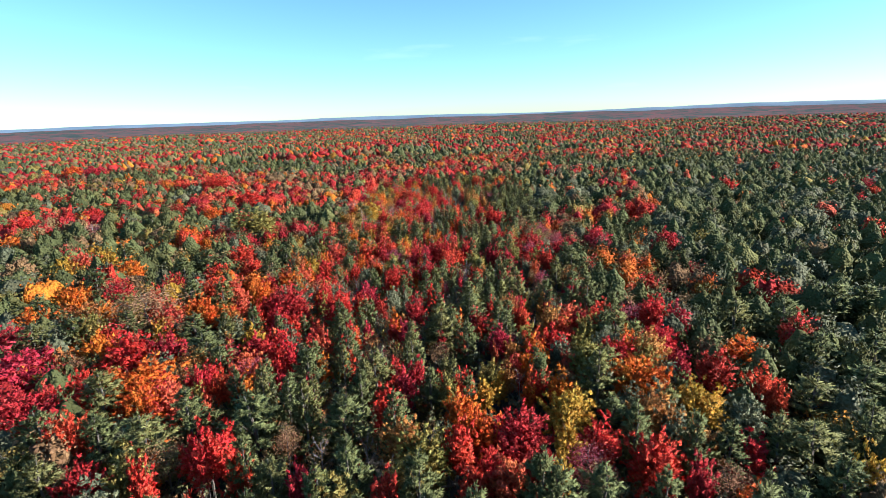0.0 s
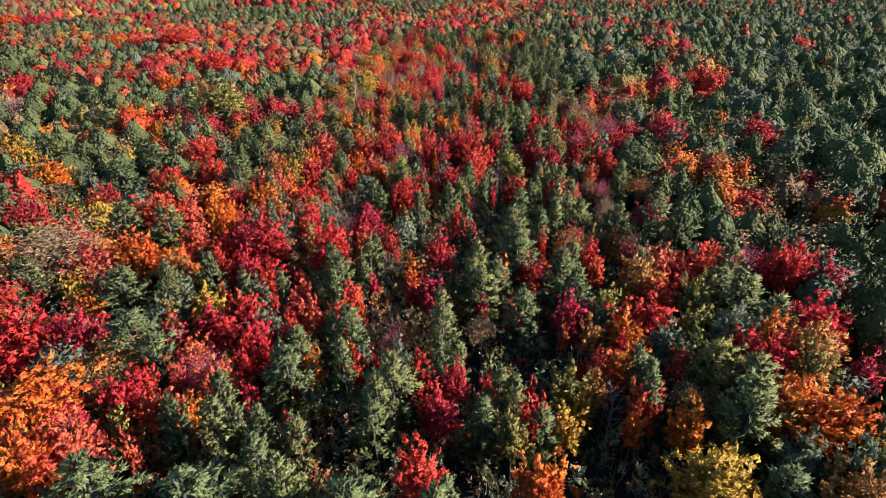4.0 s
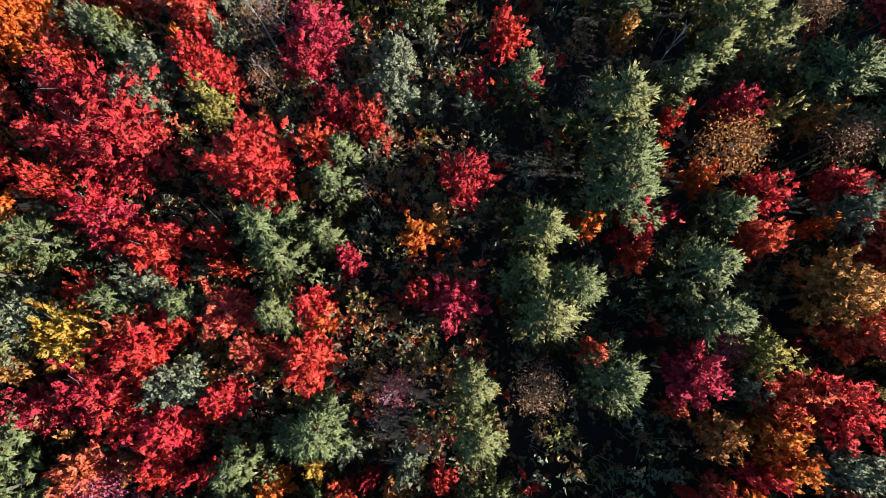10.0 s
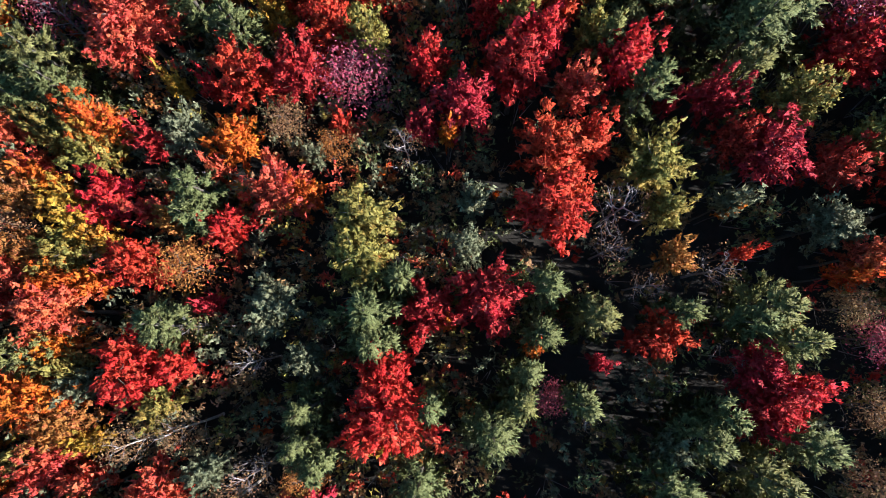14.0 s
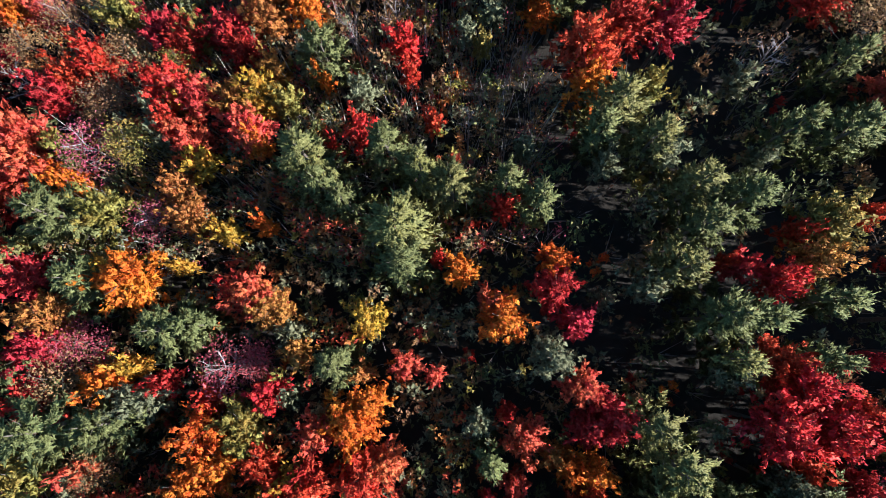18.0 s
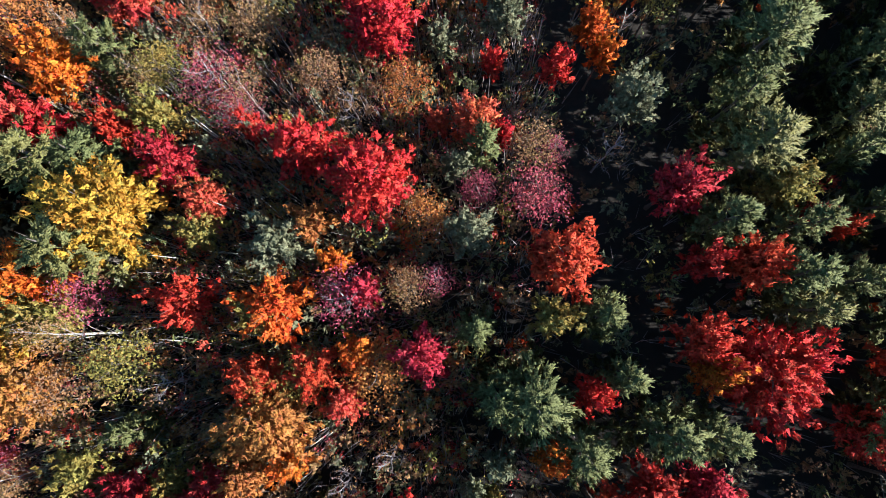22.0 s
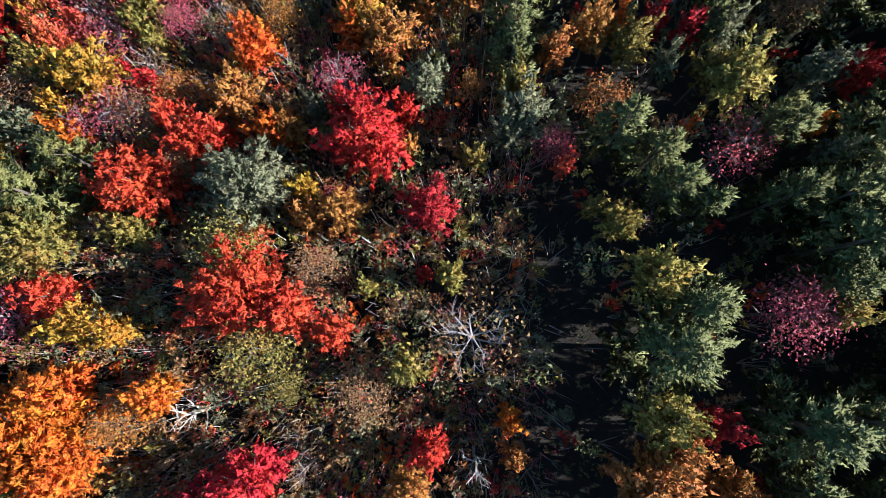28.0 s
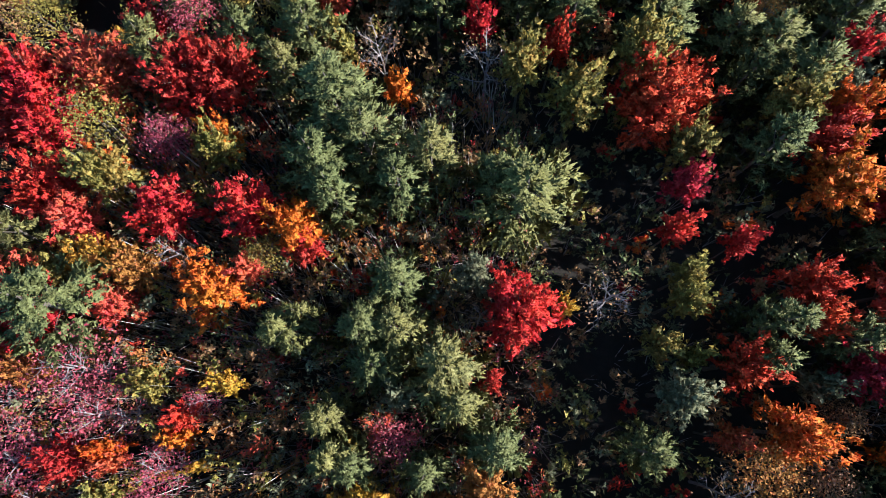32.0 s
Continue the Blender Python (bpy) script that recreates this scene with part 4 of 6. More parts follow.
yellow_maple(-4.6, 258.3, 9.6, 1.1)
magenta_tree(28.7, 258.4, 9.5, 2.6)
sage_tree(-8.5, 258.6, 11.9, 3.4)
pine(31.4, 258.8, 13.2, 1.7)
olive_pine(30.2, 259.6, 13.5, 1.5)
red_maple(-16.9, 259.6, 11.8, 2.8)
golden_tree(8.7, 259.6, 8.8, 1.2)
orange_maple(34.8, 259.6, 8.5, 1.0)
bare_tree(23.7, 259.6, 9.0, 1.8)
russet_tree(14.9, 260.0, 9.0, 1.5)
red_maple(-15.4, 260.0, 9.6, 1.7)
orange_maple(24.9, 260.1, 9.0, 0.7)
pine(19.6, 260.2, 13.9, 2.1)
amber_maple(3.6, 261.0, 8.7, 0.8)
sage_tree(11.3, 261.1, 9.7, 1.5)
red_maple(0.7, 261.2, 12.4, 3.2)
russet_tree(-14.2, 261.4, 9.0, 1.4)
olive_pine(-21.9, 262.1, 13.0, 1.9)
sage_tree(12.6, 262.6, 10.9, 2.1)
russet_tree(19.3, 262.8, 9.0, 2.1)
red_maple(-13.0, 263.0, 11.1, 2.1)
red_maple(-11.3, 263.2, 10.0, 1.5)
orange_maple(-7.1, 263.2, 9.7, 1.7)
sage_tree(35.5, 263.3, 10.2, 1.8)
amber_maple(-5.6, 263.4, 9.4, 1.4)
golden_tree(28.8, 263.4, 11.5, 2.5)
red_maple(3.7, 264.0, 9.3, 1.2)
orange_maple(-22.4, 264.1, 9.8, 1.3)
red_maple(-0.5, 264.2, 10.1, 1.9)
golden_tree(27.7, 264.8, 9.3, 1.4)
sage_tree(-3.6, 264.9, 8.9, 1.0)
golden_tree(12.4, 265.0, 10.3, 1.6)
red_maple(-14.5, 265.1, 10.0, 1.3)
magenta_tree(-21.6, 265.3, 9.2, 2.0)
birch(-16.9, 265.5, 10.2, 2.1)
sage_tree(24.3, 265.6, 9.4, 1.2)
russet_tree(9.0, 265.6, 8.5, 1.2)
sage_tree(5.3, 265.7, 10.6, 1.8)
magenta_tree(-19.2, 265.9, 9.4, 2.6)
amber_maple(-9.7, 266.2, 10.4, 2.2)
magenta_tree(-1.1, 266.9, 9.7, 2.2)
yellow_maple(-24.0, 267.1, 9.5, 1.4)
russet_tree(-14.2, 267.5, 9.1, 1.7)
amber_maple(15.8, 267.6, 9.9, 1.4)
bare_tree(-12.2, 267.8, 8.0, 1.5)
golden_tree(21.9, 267.8, 9.7, 1.9)
pine(12.5, 267.9, 12.8, 2.0)
sage_tree(29.1, 268.0, 10.0, 1.6)
crimson_maple(26.5, 268.3, 9.7, 1.1)
red_maple(-16.8, 268.5, 9.4, 1.2)
pine(28.1, 268.8, 13.7, 1.5)
yellow_maple(-21.0, 269.0, 11.4, 2.7)
amber_maple(18.8, 269.1, 10.4, 1.9)
russet_tree(35.5, 269.2, 9.0, 1.8)
bare_tree(-5.7, 269.3, 8.5, 1.4)
crimson_maple(24.0, 269.4, 9.3, 1.3)
orange_maple(21.2, 269.7, 8.7, 1.2)
bare_tree(-16.4, 269.9, 9.1, 1.6)
amber_maple(2.8, 269.9, 10.7, 2.4)
orange_maple(-8.0, 270.4, 10.5, 2.3)
orange_maple(-0.3, 270.8, 9.5, 1.4)
pine(12.9, 271.0, 13.2, 2.0)
golden_tree(-25.5, 271.0, 9.8, 1.9)
bare_tree(25.8, 271.8, 9.5, 2.1)
magenta_tree(-19.8, 272.0, 9.4, 2.8)
golden_tree(-16.6, 272.4, 9.2, 1.2)
russet_tree(32.1, 272.6, 9.0, 1.9)
coral_maple(-24.3, 272.7, 10.3, 1.7)
amber_maple(5.8, 272.7, 9.4, 1.2)
yellow_maple(0.9, 272.7, 10.3, 2.2)
russet_tree(-5.9, 272.8, 9.0, 1.7)
golden_tree(38.4, 273.1, 10.0, 1.7)
bare_tree(-9.9, 273.2, 8.8, 1.7)
russet_tree(28.2, 273.3, 9.9, 2.4)
orange_maple(37.4, 273.4, 8.7, 1.0)
russet_tree(-14.3, 273.6, 8.7, 1.8)
golden_tree(-18.0, 273.7, 8.9, 1.2)
amber_maple(9.2, 273.7, 10.7, 1.8)
coral_maple(-22.8, 274.6, 9.2, 1.3)
golden_tree(-16.8, 274.9, 9.9, 1.4)
pine(5.4, 275.1, 13.0, 1.6)
bare_tree(-21.2, 275.1, 9.1, 2.0)
pine(20.3, 275.2, 12.8, 1.6)
coral_maple(26.9, 275.4, 9.0, 1.1)
orange_maple(30.6, 275.4, 10.8, 2.3)
bare_tree(37.8, 275.4, 8.3, 1.3)
yellow_maple(-27.2, 275.5, 8.3, 0.9)
pine(0.7, 275.9, 12.7, 1.8)
russet_tree(34.7, 276.1, 8.3, 1.5)
pine(10.3, 276.2, 12.9, 2.2)
yellow_maple(-10.8, 276.5, 8.1, 0.5)
olive_pine(-0.6, 276.5, 13.5, 1.4)
magenta_tree(-12.8, 276.6, 8.9, 2.1)
coral_maple(-16.7, 277.3, 9.0, 0.9)
russet_tree(3.1, 277.3, 8.9, 1.9)
amber_maple(-26.6, 277.4, 9.9, 1.3)
sage_tree(38.4, 277.7, 9.6, 1.5)
crimson_maple(-19.6, 277.8, 9.7, 1.6)
magenta_tree(-22.5, 277.9, 9.2, 2.4)
orange_maple(-17.1, 278.2, 9.0, 1.0)
orange_maple(-11.7, 278.5, 9.2, 0.9)
sage_tree(33.5, 278.5, 9.4, 1.4)
sage_tree(23.7, 278.6, 10.6, 1.9)
crimson_maple(36.6, 279.0, 11.0, 2.1)
olive_pine(-1.0, 279.1, 13.4, 1.6)
olive_pine(8.0, 279.2, 12.8, 2.0)
bare_tree(-25.0, 279.7, 8.6, 2.1)
red_maple(-11.7, 280.0, 9.4, 1.1)
sage_tree(3.8, 280.0, 9.8, 1.3)
russet_tree(40.7, 280.1, 9.3, 1.9)
bare_tree(-15.7, 280.2, 8.3, 1.8)
red_maple(28.8, 280.3, 10.2, 2.0)
pine(29.4, 280.5, 13.1, 1.2)
crimson_maple(10.5, 280.6, 8.9, 1.0)
magenta_tree(-17.6, 280.7, 9.0, 2.5)
magenta_tree(-10.4, 281.0, 7.9, 1.3)
golden_tree(25.4, 281.2, 8.7, 1.0)
pine(35.9, 281.4, 13.2, 1.9)
olive_pine(7.2, 281.8, 14.2, 2.7)
yellow_maple(-8.6, 282.1, 9.3, 1.0)
golden_tree(23.2, 282.2, 9.6, 1.4)
magenta_tree(-24.6, 282.2, 9.5, 3.0)
pine(2.5, 282.3, 13.0, 1.9)
golden_tree(-14.5, 282.7, 9.2, 1.4)
red_maple(34.1, 282.9, 10.3, 1.5)
pine(30.5, 282.9, 13.9, 1.9)
magenta_tree(-18.7, 283.9, 10.6, 3.2)
amber_maple(-23.0, 284.2, 9.8, 1.7)
coral_maple(40.6, 284.5, 10.9, 2.5)
olive_pine(4.1, 284.8, 13.2, 2.2)
pine(2.0, 285.0, 13.4, 2.2)
olive_pine(-3.7, 285.2, 13.4, 1.9)
red_maple(12.9, 285.3, 11.9, 2.9)
golden_tree(25.5, 285.3, 9.7, 1.5)
red_maple(34.7, 285.4, 10.5, 2.1)
bare_tree(10.2, 285.5, 8.7, 1.5)
yellow_maple(16.6, 285.6, 8.7, 0.9)
bare_tree(19.7, 285.9, 9.8, 2.6)
orange_maple(-26.3, 286.2, 9.9, 1.5)
olive_pine(-2.3, 286.2, 13.3, 1.0)
golden_tree(26.3, 287.3, 9.0, 1.5)
pine(4.4, 288.0, 13.9, 2.4)
pine(-20.1, 288.4, 14.7, 3.9)
sage_tree(10.0, 288.5, 10.0, 1.6)
coral_maple(-17.4, 288.7, 9.7, 1.8)
orange_maple(-9.6, 288.9, 10.8, 2.6)
crimson_maple(30.5, 289.3, 9.6, 1.1)
coral_maple(-7.1, 290.3, 9.7, 1.3)
amber_maple(-15.8, 291.1, 10.6, 1.9)
russet_tree(-5.8, 291.7, 8.8, 1.9)
crimson_maple(-2.8, 291.9, 9.2, 1.6)
bare_tree(-12.9, 292.3, 9.3, 2.2)
yellow_maple(-19.1, 292.5, 9.6, 1.9)
red_maple(16.7, 70.1, 9.3, 1.5)
yellow_maple(9.2, 70.3, 8.4, 0.9)
red_maple(6.9, 70.3, 9.3, 1.0)
golden_tree(-33.4, 70.7, 9.5, 1.2)
olive_pine(-8.7, 70.7, 13.2, 2.0)
pine(17.4, 70.8, 12.6, 1.2)
orange_maple(-26.1, 70.8, 10.0, 1.7)
olive_pine(4.4, 70.8, 13.0, 1.5)
red_maple(-3.3, 70.9, 10.1, 1.6)
coral_maple(17.1, 71.2, 9.8, 1.8)
russet_tree(24.1, 71.5, 8.4, 1.6)
russet_tree(21.4, 71.5, 9.4, 2.0)
sage_tree(-22.8, 71.5, 8.4, 1.0)
coral_maple(-27.8, 71.6, 10.5, 1.7)
yellow_maple(11.2, 71.7, 8.7, 1.3)
bare_tree(14.4, 72.0, 9.0, 1.8)
olive_pine(3.1, 72.0, 12.8, 1.6)
pine(-23.3, 72.1, 13.6, 1.8)
red_maple(-30.5, 72.3, 10.2, 2.1)
olive_pine(-7.3, 72.8, 13.9, 3.0)
pine(18.0, 73.0, 12.4, 1.5)
red_maple(6.3, 73.2, 8.3, 0.7)
amber_maple(12.9, 73.4, 9.2, 1.6)
golden_tree(10.1, 73.4, 10.1, 2.1)
red_maple(-33.9, 73.5, 10.8, 2.1)
crimson_maple(-22.0, 74.1, 9.7, 1.2)
red_maple(14.5, 74.2, 8.5, 1.0)
red_maple(2.4, 74.4, 8.8, 1.2)
crimson_maple(-1.1, 74.4, 10.2, 1.8)
crimson_maple(-4.6, 74.6, 10.0, 1.8)
pine(17.4, 74.7, 12.6, 1.7)
coral_maple(-25.2, 74.9, 11.2, 2.3)
pine(-17.9, 75.0, 13.6, 2.6)
crimson_maple(-17.3, 75.2, 8.3, 0.9)
orange_maple(15.9, 75.4, 10.1, 2.0)
red_maple(-33.4, 75.7, 10.3, 1.7)
coral_maple(22.5, 75.8, 9.9, 1.5)
pine(-2.6, 76.2, 12.8, 1.6)
red_maple(12.4, 76.6, 8.0, 0.6)
pine(-0.8, 76.6, 12.9, 1.1)
pine(-12.7, 76.6, 13.2, 1.6)
coral_maple(14.2, 76.8, 9.5, 1.2)
coral_maple(-30.1, 76.9, 9.8, 1.6)
pine(-18.8, 76.9, 13.0, 1.3)
russet_tree(-27.4, 77.2, 9.8, 2.6)
amber_maple(-7.8, 77.3, 8.9, 1.2)
red_maple(-11.5, 77.3, 9.4, 1.2)
orange_maple(-16.4, 77.8, 9.5, 1.5)
russet_tree(26.3, 77.8, 8.2, 1.7)
red_maple(16.8, 77.9, 9.3, 1.3)
crimson_maple(-4.6, 78.0, 9.1, 1.0)
sage_tree(23.0, 78.1, 10.1, 1.7)
crimson_maple(-9.6, 78.2, 8.9, 0.7)
orange_maple(18.7, 78.6, 9.6, 1.8)
pine(-32.8, 78.7, 12.9, 2.4)
sage_tree(21.8, 78.8, 10.4, 2.2)
red_maple(-20.9, 78.8, 9.3, 0.9)
sage_tree(-7.0, 78.9, 9.4, 1.2)
yellow_maple(-13.3, 79.1, 8.9, 1.0)
coral_maple(-29.2, 79.2, 10.5, 2.0)
orange_maple(-28.6, 79.4, 8.4, 1.0)
amber_maple(-25.9, 79.5, 8.8, 1.2)
pine(-17.9, 79.5, 12.8, 2.1)
red_maple(-23.6, 79.5, 9.8, 1.8)
sage_tree(-11.2, 80.2, 8.9, 1.2)
orange_maple(18.0, 80.6, 10.6, 2.0)
amber_maple(14.5, 80.8, 9.9, 1.7)
olive_pine(-2.1, 81.1, 13.3, 2.0)
golden_tree(26.2, 81.3, 10.7, 2.0)
red_maple(-13.2, 81.3, 8.2, 0.5)
pine(-14.3, 81.5, 13.1, 1.6)
pine(-12.6, 81.8, 13.5, 2.4)
bare_tree(-8.9, 81.9, 8.2, 1.3)
red_maple(-23.3, 81.9, 11.0, 2.4)
sage_tree(-35.9, 82.0, 9.1, 1.6)
red_maple(22.2, 82.4, 11.0, 2.6)
coral_maple(11.8, 82.4, 8.6, 0.7)
red_maple(-26.6, 82.8, 10.0, 2.1)
red_maple(19.1, 83.0, 10.3, 2.6)
orange_maple(-19.9, 83.0, 8.5, 0.9)
crimson_maple(-33.3, 83.4, 10.0, 2.1)
red_maple(-19.7, 83.6, 9.9, 1.6)
magenta_tree(-8.0, 83.9, 8.1, 1.6)
sage_tree(16.2, 83.9, 9.2, 1.3)
russet_tree(2.5, 84.0, 8.5, 2.0)
crimson_maple(-38.2, 84.4, 8.8, 1.3)
olive_pine(-2.3, 84.5, 13.4, 1.8)
crimson_maple(13.0, 84.6, 10.4, 2.3)
sage_tree(-23.0, 84.7, 10.7, 2.2)
pine(7.3, 84.7, 13.1, 2.2)
crimson_maple(-29.0, 84.7, 10.9, 2.6)
golden_tree(17.6, 86.0, 10.4, 2.0)
amber_maple(-34.6, 86.0, 9.8, 1.3)
red_maple(-14.0, 86.2, 10.2, 2.4)
coral_maple(6.3, 86.4, 9.3, 1.1)
russet_tree(15.7, 86.5, 8.4, 1.6)
sage_tree(-36.4, 86.9, 10.9, 2.3)
red_maple(-25.8, 87.1, 11.0, 2.2)
coral_maple(-17.9, 87.1, 9.6, 1.6)
red_maple(24.3, 87.5, 11.0, 2.4)
yellow_maple(-30.8, 87.6, 10.2, 2.2)
pine(14.6, 88.6, 13.2, 2.0)
crimson_maple(2.9, 88.8, 8.6, 1.0)
coral_maple(-26.9, 88.9, 10.0, 1.6)
yellow_maple(-31.1, 89.0, 10.9, 2.2)
olive_pine(-35.6, 89.0, 13.3, 2.9)
sage_tree(14.5, 89.1, 9.6, 1.7)
orange_maple(-12.7, 89.2, 8.9, 1.1)
olive_pine(2.9, 89.3, 13.0, 2.6)
red_maple(-23.7, 89.5, 9.3, 1.7)
pine(-15.5, 89.6, 12.8, 1.5)
sage_tree(-34.0, 89.8, 11.2, 2.3)
olive_pine(-15.5, 89.8, 13.6, 1.6)
coral_maple(-19.9, 89.9, 10.2, 2.1)
red_maple(-13.6, 90.0, 9.9, 1.7)
amber_maple(23.0, 90.2, 11.5, 3.0)
crimson_maple(-3.4, 90.2, 10.4, 2.1)
pine(-22.2, 90.5, 13.1, 1.6)
pine(4.8, 90.8, 13.5, 2.2)
pine(-26.9, 90.9, 13.4, 1.6)
crimson_maple(-6.0, 91.0, 9.8, 1.2)
crimson_maple(28.3, 91.5, 10.7, 2.2)
red_maple(-30.5, 91.7, 9.2, 1.6)
sage_tree(-26.0, 91.9, 10.1, 1.7)
olive_pine(1.9, 91.9, 13.0, 2.1)
pine(13.5, 92.0, 14.0, 2.3)
red_maple(-19.9, 93.1, 9.0, 0.7)
red_maple(9.9, 93.2, 8.7, 1.2)
pine(-37.6, 93.2, 13.4, 2.2)
crimson_maple(-11.1, 93.4, 9.0, 1.2)
pine(-15.4, 93.6, 13.3, 2.0)
red_maple(18.4, 94.3, 10.3, 1.7)
golden_tree(-37.0, 94.6, 10.1, 1.5)
red_maple(-25.2, 94.8, 10.7, 2.4)
olive_pine(2.8, 95.0, 13.7, 2.3)
orange_maple(-6.0, 95.1, 9.8, 1.3)
orange_maple(23.2, 95.1, 8.4, 0.9)
pine(-33.1, 95.3, 13.7, 2.0)
pine(-12.5, 95.3, 12.9, 1.1)
crimson_maple(-21.5, 95.4, 9.2, 1.2)
orange_maple(6.4, 95.6, 9.7, 1.2)
pine(-16.5, 95.7, 13.8, 2.3)
pine(15.7, 95.8, 12.9, 1.7)
crimson_maple(10.1, 96.1, 9.8, 2.1)
amber_maple(-4.6, 96.1, 9.0, 1.1)
sage_tree(25.2, 96.1, 10.7, 2.1)
amber_maple(-37.7, 96.3, 11.3, 2.4)
crimson_maple(-28.4, 96.5, 10.7, 2.1)
coral_maple(28.7, 96.5, 9.9, 2.1)
pine(34.1, 43.4, 13.5, 1.8)
pine(42.2, 44.0, 14.3, 2.9)
pine(24.5, 44.2, 13.3, 2.0)
yellow_maple(45.9, 45.2, 12.8, 2.0)
crimson_maple(28.5, 45.4, 12.6, 1.6)
russet_tree(32.0, 46.3, 10.6, 2.6)
coral_maple(9.3, 46.9, 12.2, 2.3)
red_maple(5.8, 47.1, 11.2, 2.1)
golden_tree(-1.3, 47.6, 12.3, 2.4)
pine(-7.3, 47.6, 15.9, 2.5)
crimson_maple(-12.3, 47.7, 11.9, 1.7)
yellow_maple(14.9, 48.2, 11.5, 1.5)
russet_tree(19.2, 48.4, 9.9, 2.4)
crimson_maple(12.8, 48.5, 11.8, 2.2)
olive_pine(-15.7, 48.6, 13.0, 2.4)
red_maple(-29.5, 48.7, 12.7, 1.5)
red_maple(7.8, 49.3, 10.8, 2.4)
olive_pine(-40.6, 49.3, 13.9, 2.8)
crimson_maple(-36.3, 49.5, 11.2, 3.2)
golden_tree(-31.6, 49.7, 12.8, 2.4)
red_maple(25.8, 49.8, 11.9, 3.2)
pine(-19.0, 50.3, 15.9, 1.7)
olive_pine(43.4, 50.4, 13.8, 4.1)
red_maple(-19.9, 50.7, 11.6, 1.6)
russet_tree(18.6, 50.8, 10.6, 2.9)
bare_tree(-3.4, 50.8, 9.9, 1.8)
red_maple(37.3, 51.2, 10.7, 2.5)
olive_pine(40.6, 52.0, 14.0, 2.8)
golden_tree(0.7, 52.1, 11.9, 3.3)
red_maple(4.4, 52.6, 12.6, 2.1)
amber_maple(32.3, 53.0, 11.4, 2.4)
pine(51.8, 53.1, 14.2, 3.3)
red_maple(-24.3, 53.2, 12.6, 3.4)
yellow_maple(17.0, 53.3, 12.4, 1.8)
red_maple(20.8, 53.8, 11.5, 2.8)
russet_tree(-29.6, 53.9, 11.3, 2.6)
amber_maple(-2.0, 54.4, 12.3, 2.6)
crimson_maple(11.7, 54.5, 12.2, 3.8)
bare_tree(-11.9, 55.0, 10.2, 2.0)
olive_pine(-32.7, 55.1, 15.1, 4.4)
russet_tree(-48.3, 55.4, 9.9, 3.4)
orange_maple(7.1, 55.9, 11.9, 3.0)
bare_tree(-6.6, 56.3, 9.7, 1.7)
russet_tree(-16.2, 56.5, 11.2, 1.6)
sage_tree(39.8, 57.0, 12.5, 2.4)
pine(-3.1, 57.5, 15.4, 2.0)
red_maple(-43.5, 57.7, 12.2, 3.0)
pine(-46.6, 57.8, 14.6, 3.0)
pine(-40.0, 58.1, 13.3, 3.2)
pine(-9.5, 58.6, 14.8, 3.3)
amber_maple(29.4, 58.6, 11.7, 3.8)
pine(-21.5, 60.1, 14.3, 4.3)
olive_pine(-14.7, 60.3, 15.9, 2.1)
red_maple(45.8, 60.4, 11.7, 1.7)
olive_pine(50.6, 60.7, 13.4, 3.7)
yellow_maple(36.0, 61.7, 11.0, 3.7)
russet_tree(-52.6, 62.0, 9.8, 2.3)
pine(-30.7, 62.2, 14.2, 3.4)
pine(59.2, 63.1, 13.3, 4.0)
crimson_maple(-53.8, 63.3, 12.7, 3.7)
red_maple(45.6, 63.6, 11.4, 2.9)
orange_maple(-38.8, 65.8, 12.0, 3.3)
red_maple(-49.0, 66.6, 12.1, 3.4)
coral_maple(-53.1, 67.6, 11.0, 2.9)
coral_maple(-36.0, 67.8, 11.0, 3.4)
crimson_maple(41.6, 68.0, 12.9, 2.7)
pine(66.2, 70.2, 15.1, 4.0)
pine(59.8, 72.6, 14.0, 3.3)
red_maple(-51.5, 73.3, 10.8, 2.1)
orange_maple(48.5, 73.6, 11.3, 4.3)
amber_maple(34.7, 74.9, 12.6, 3.4)
crimson_maple(-62.3, 75.2, 13.2, 6.2)
russet_tree(-58.2, 79.4, 10.6, 3.4)
amber_maple(-62.0, 80.8, 10.6, 4.1)
coral_maple(62.6, 81.6, 11.5, 3.5)
red_maple(-48.8, 81.8, 12.4, 4.9)
crimson_maple(-42.7, 82.0, 12.2, 3.4)
pine(62.5, 84.8, 14.7, 4.4)
orange_maple(-56.5, 85.0, 11.3, 3.8)
crimson_maple(45.2, 87.6, 12.4, 2.4)
olive_pine(55.8, 88.6, 13.7, 4.1)
olive_pine(-70.0, 88.7, 13.9, 4.2)
crimson_maple(-75.6, 90.2, 11.7, 4.5)
red_maple(41.8, 90.4, 12.8, 3.2)
pine(-64.6, 91.3, 14.3, 3.8)
pine(81.5, 91.3, 14.7, 4.4)
pine(76.4, 91.7, 14.9, 3.9)
pine(-42.8, 92.0, 13.5, 3.5)
golden_tree(-62.3, 92.9, 12.2, 3.7)
pine(-57.0, 95.1, 13.3, 3.3)
coral_maple(-51.1, 99.1, 11.5, 3.4)
russet_tree(-55.5, 99.8, 14.7, 7.0)
orange_maple(-78.6, 99.9, 11.7, 3.9)
amber_maple(-67.6, 100.5, 12.4, 4.4)
pine(-81.4, 105.9, 13.7, 4.1)
red_maple(-58.3, 107.8, 12.4, 2.2)
pine(-50.9, 109.4, 14.7, 3.8)
orange_maple(-77.5, 110.5, 12.9, 3.8)
crimson_maple(-69.0, 113.9, 12.6, 3.4)
red_maple(-48.2, 114.2, 12.3, 4.6)
pine(-77.5, 119.1, 15.4, 4.0)
crimson_maple(-60.6, 121.4, 11.5, 2.9)
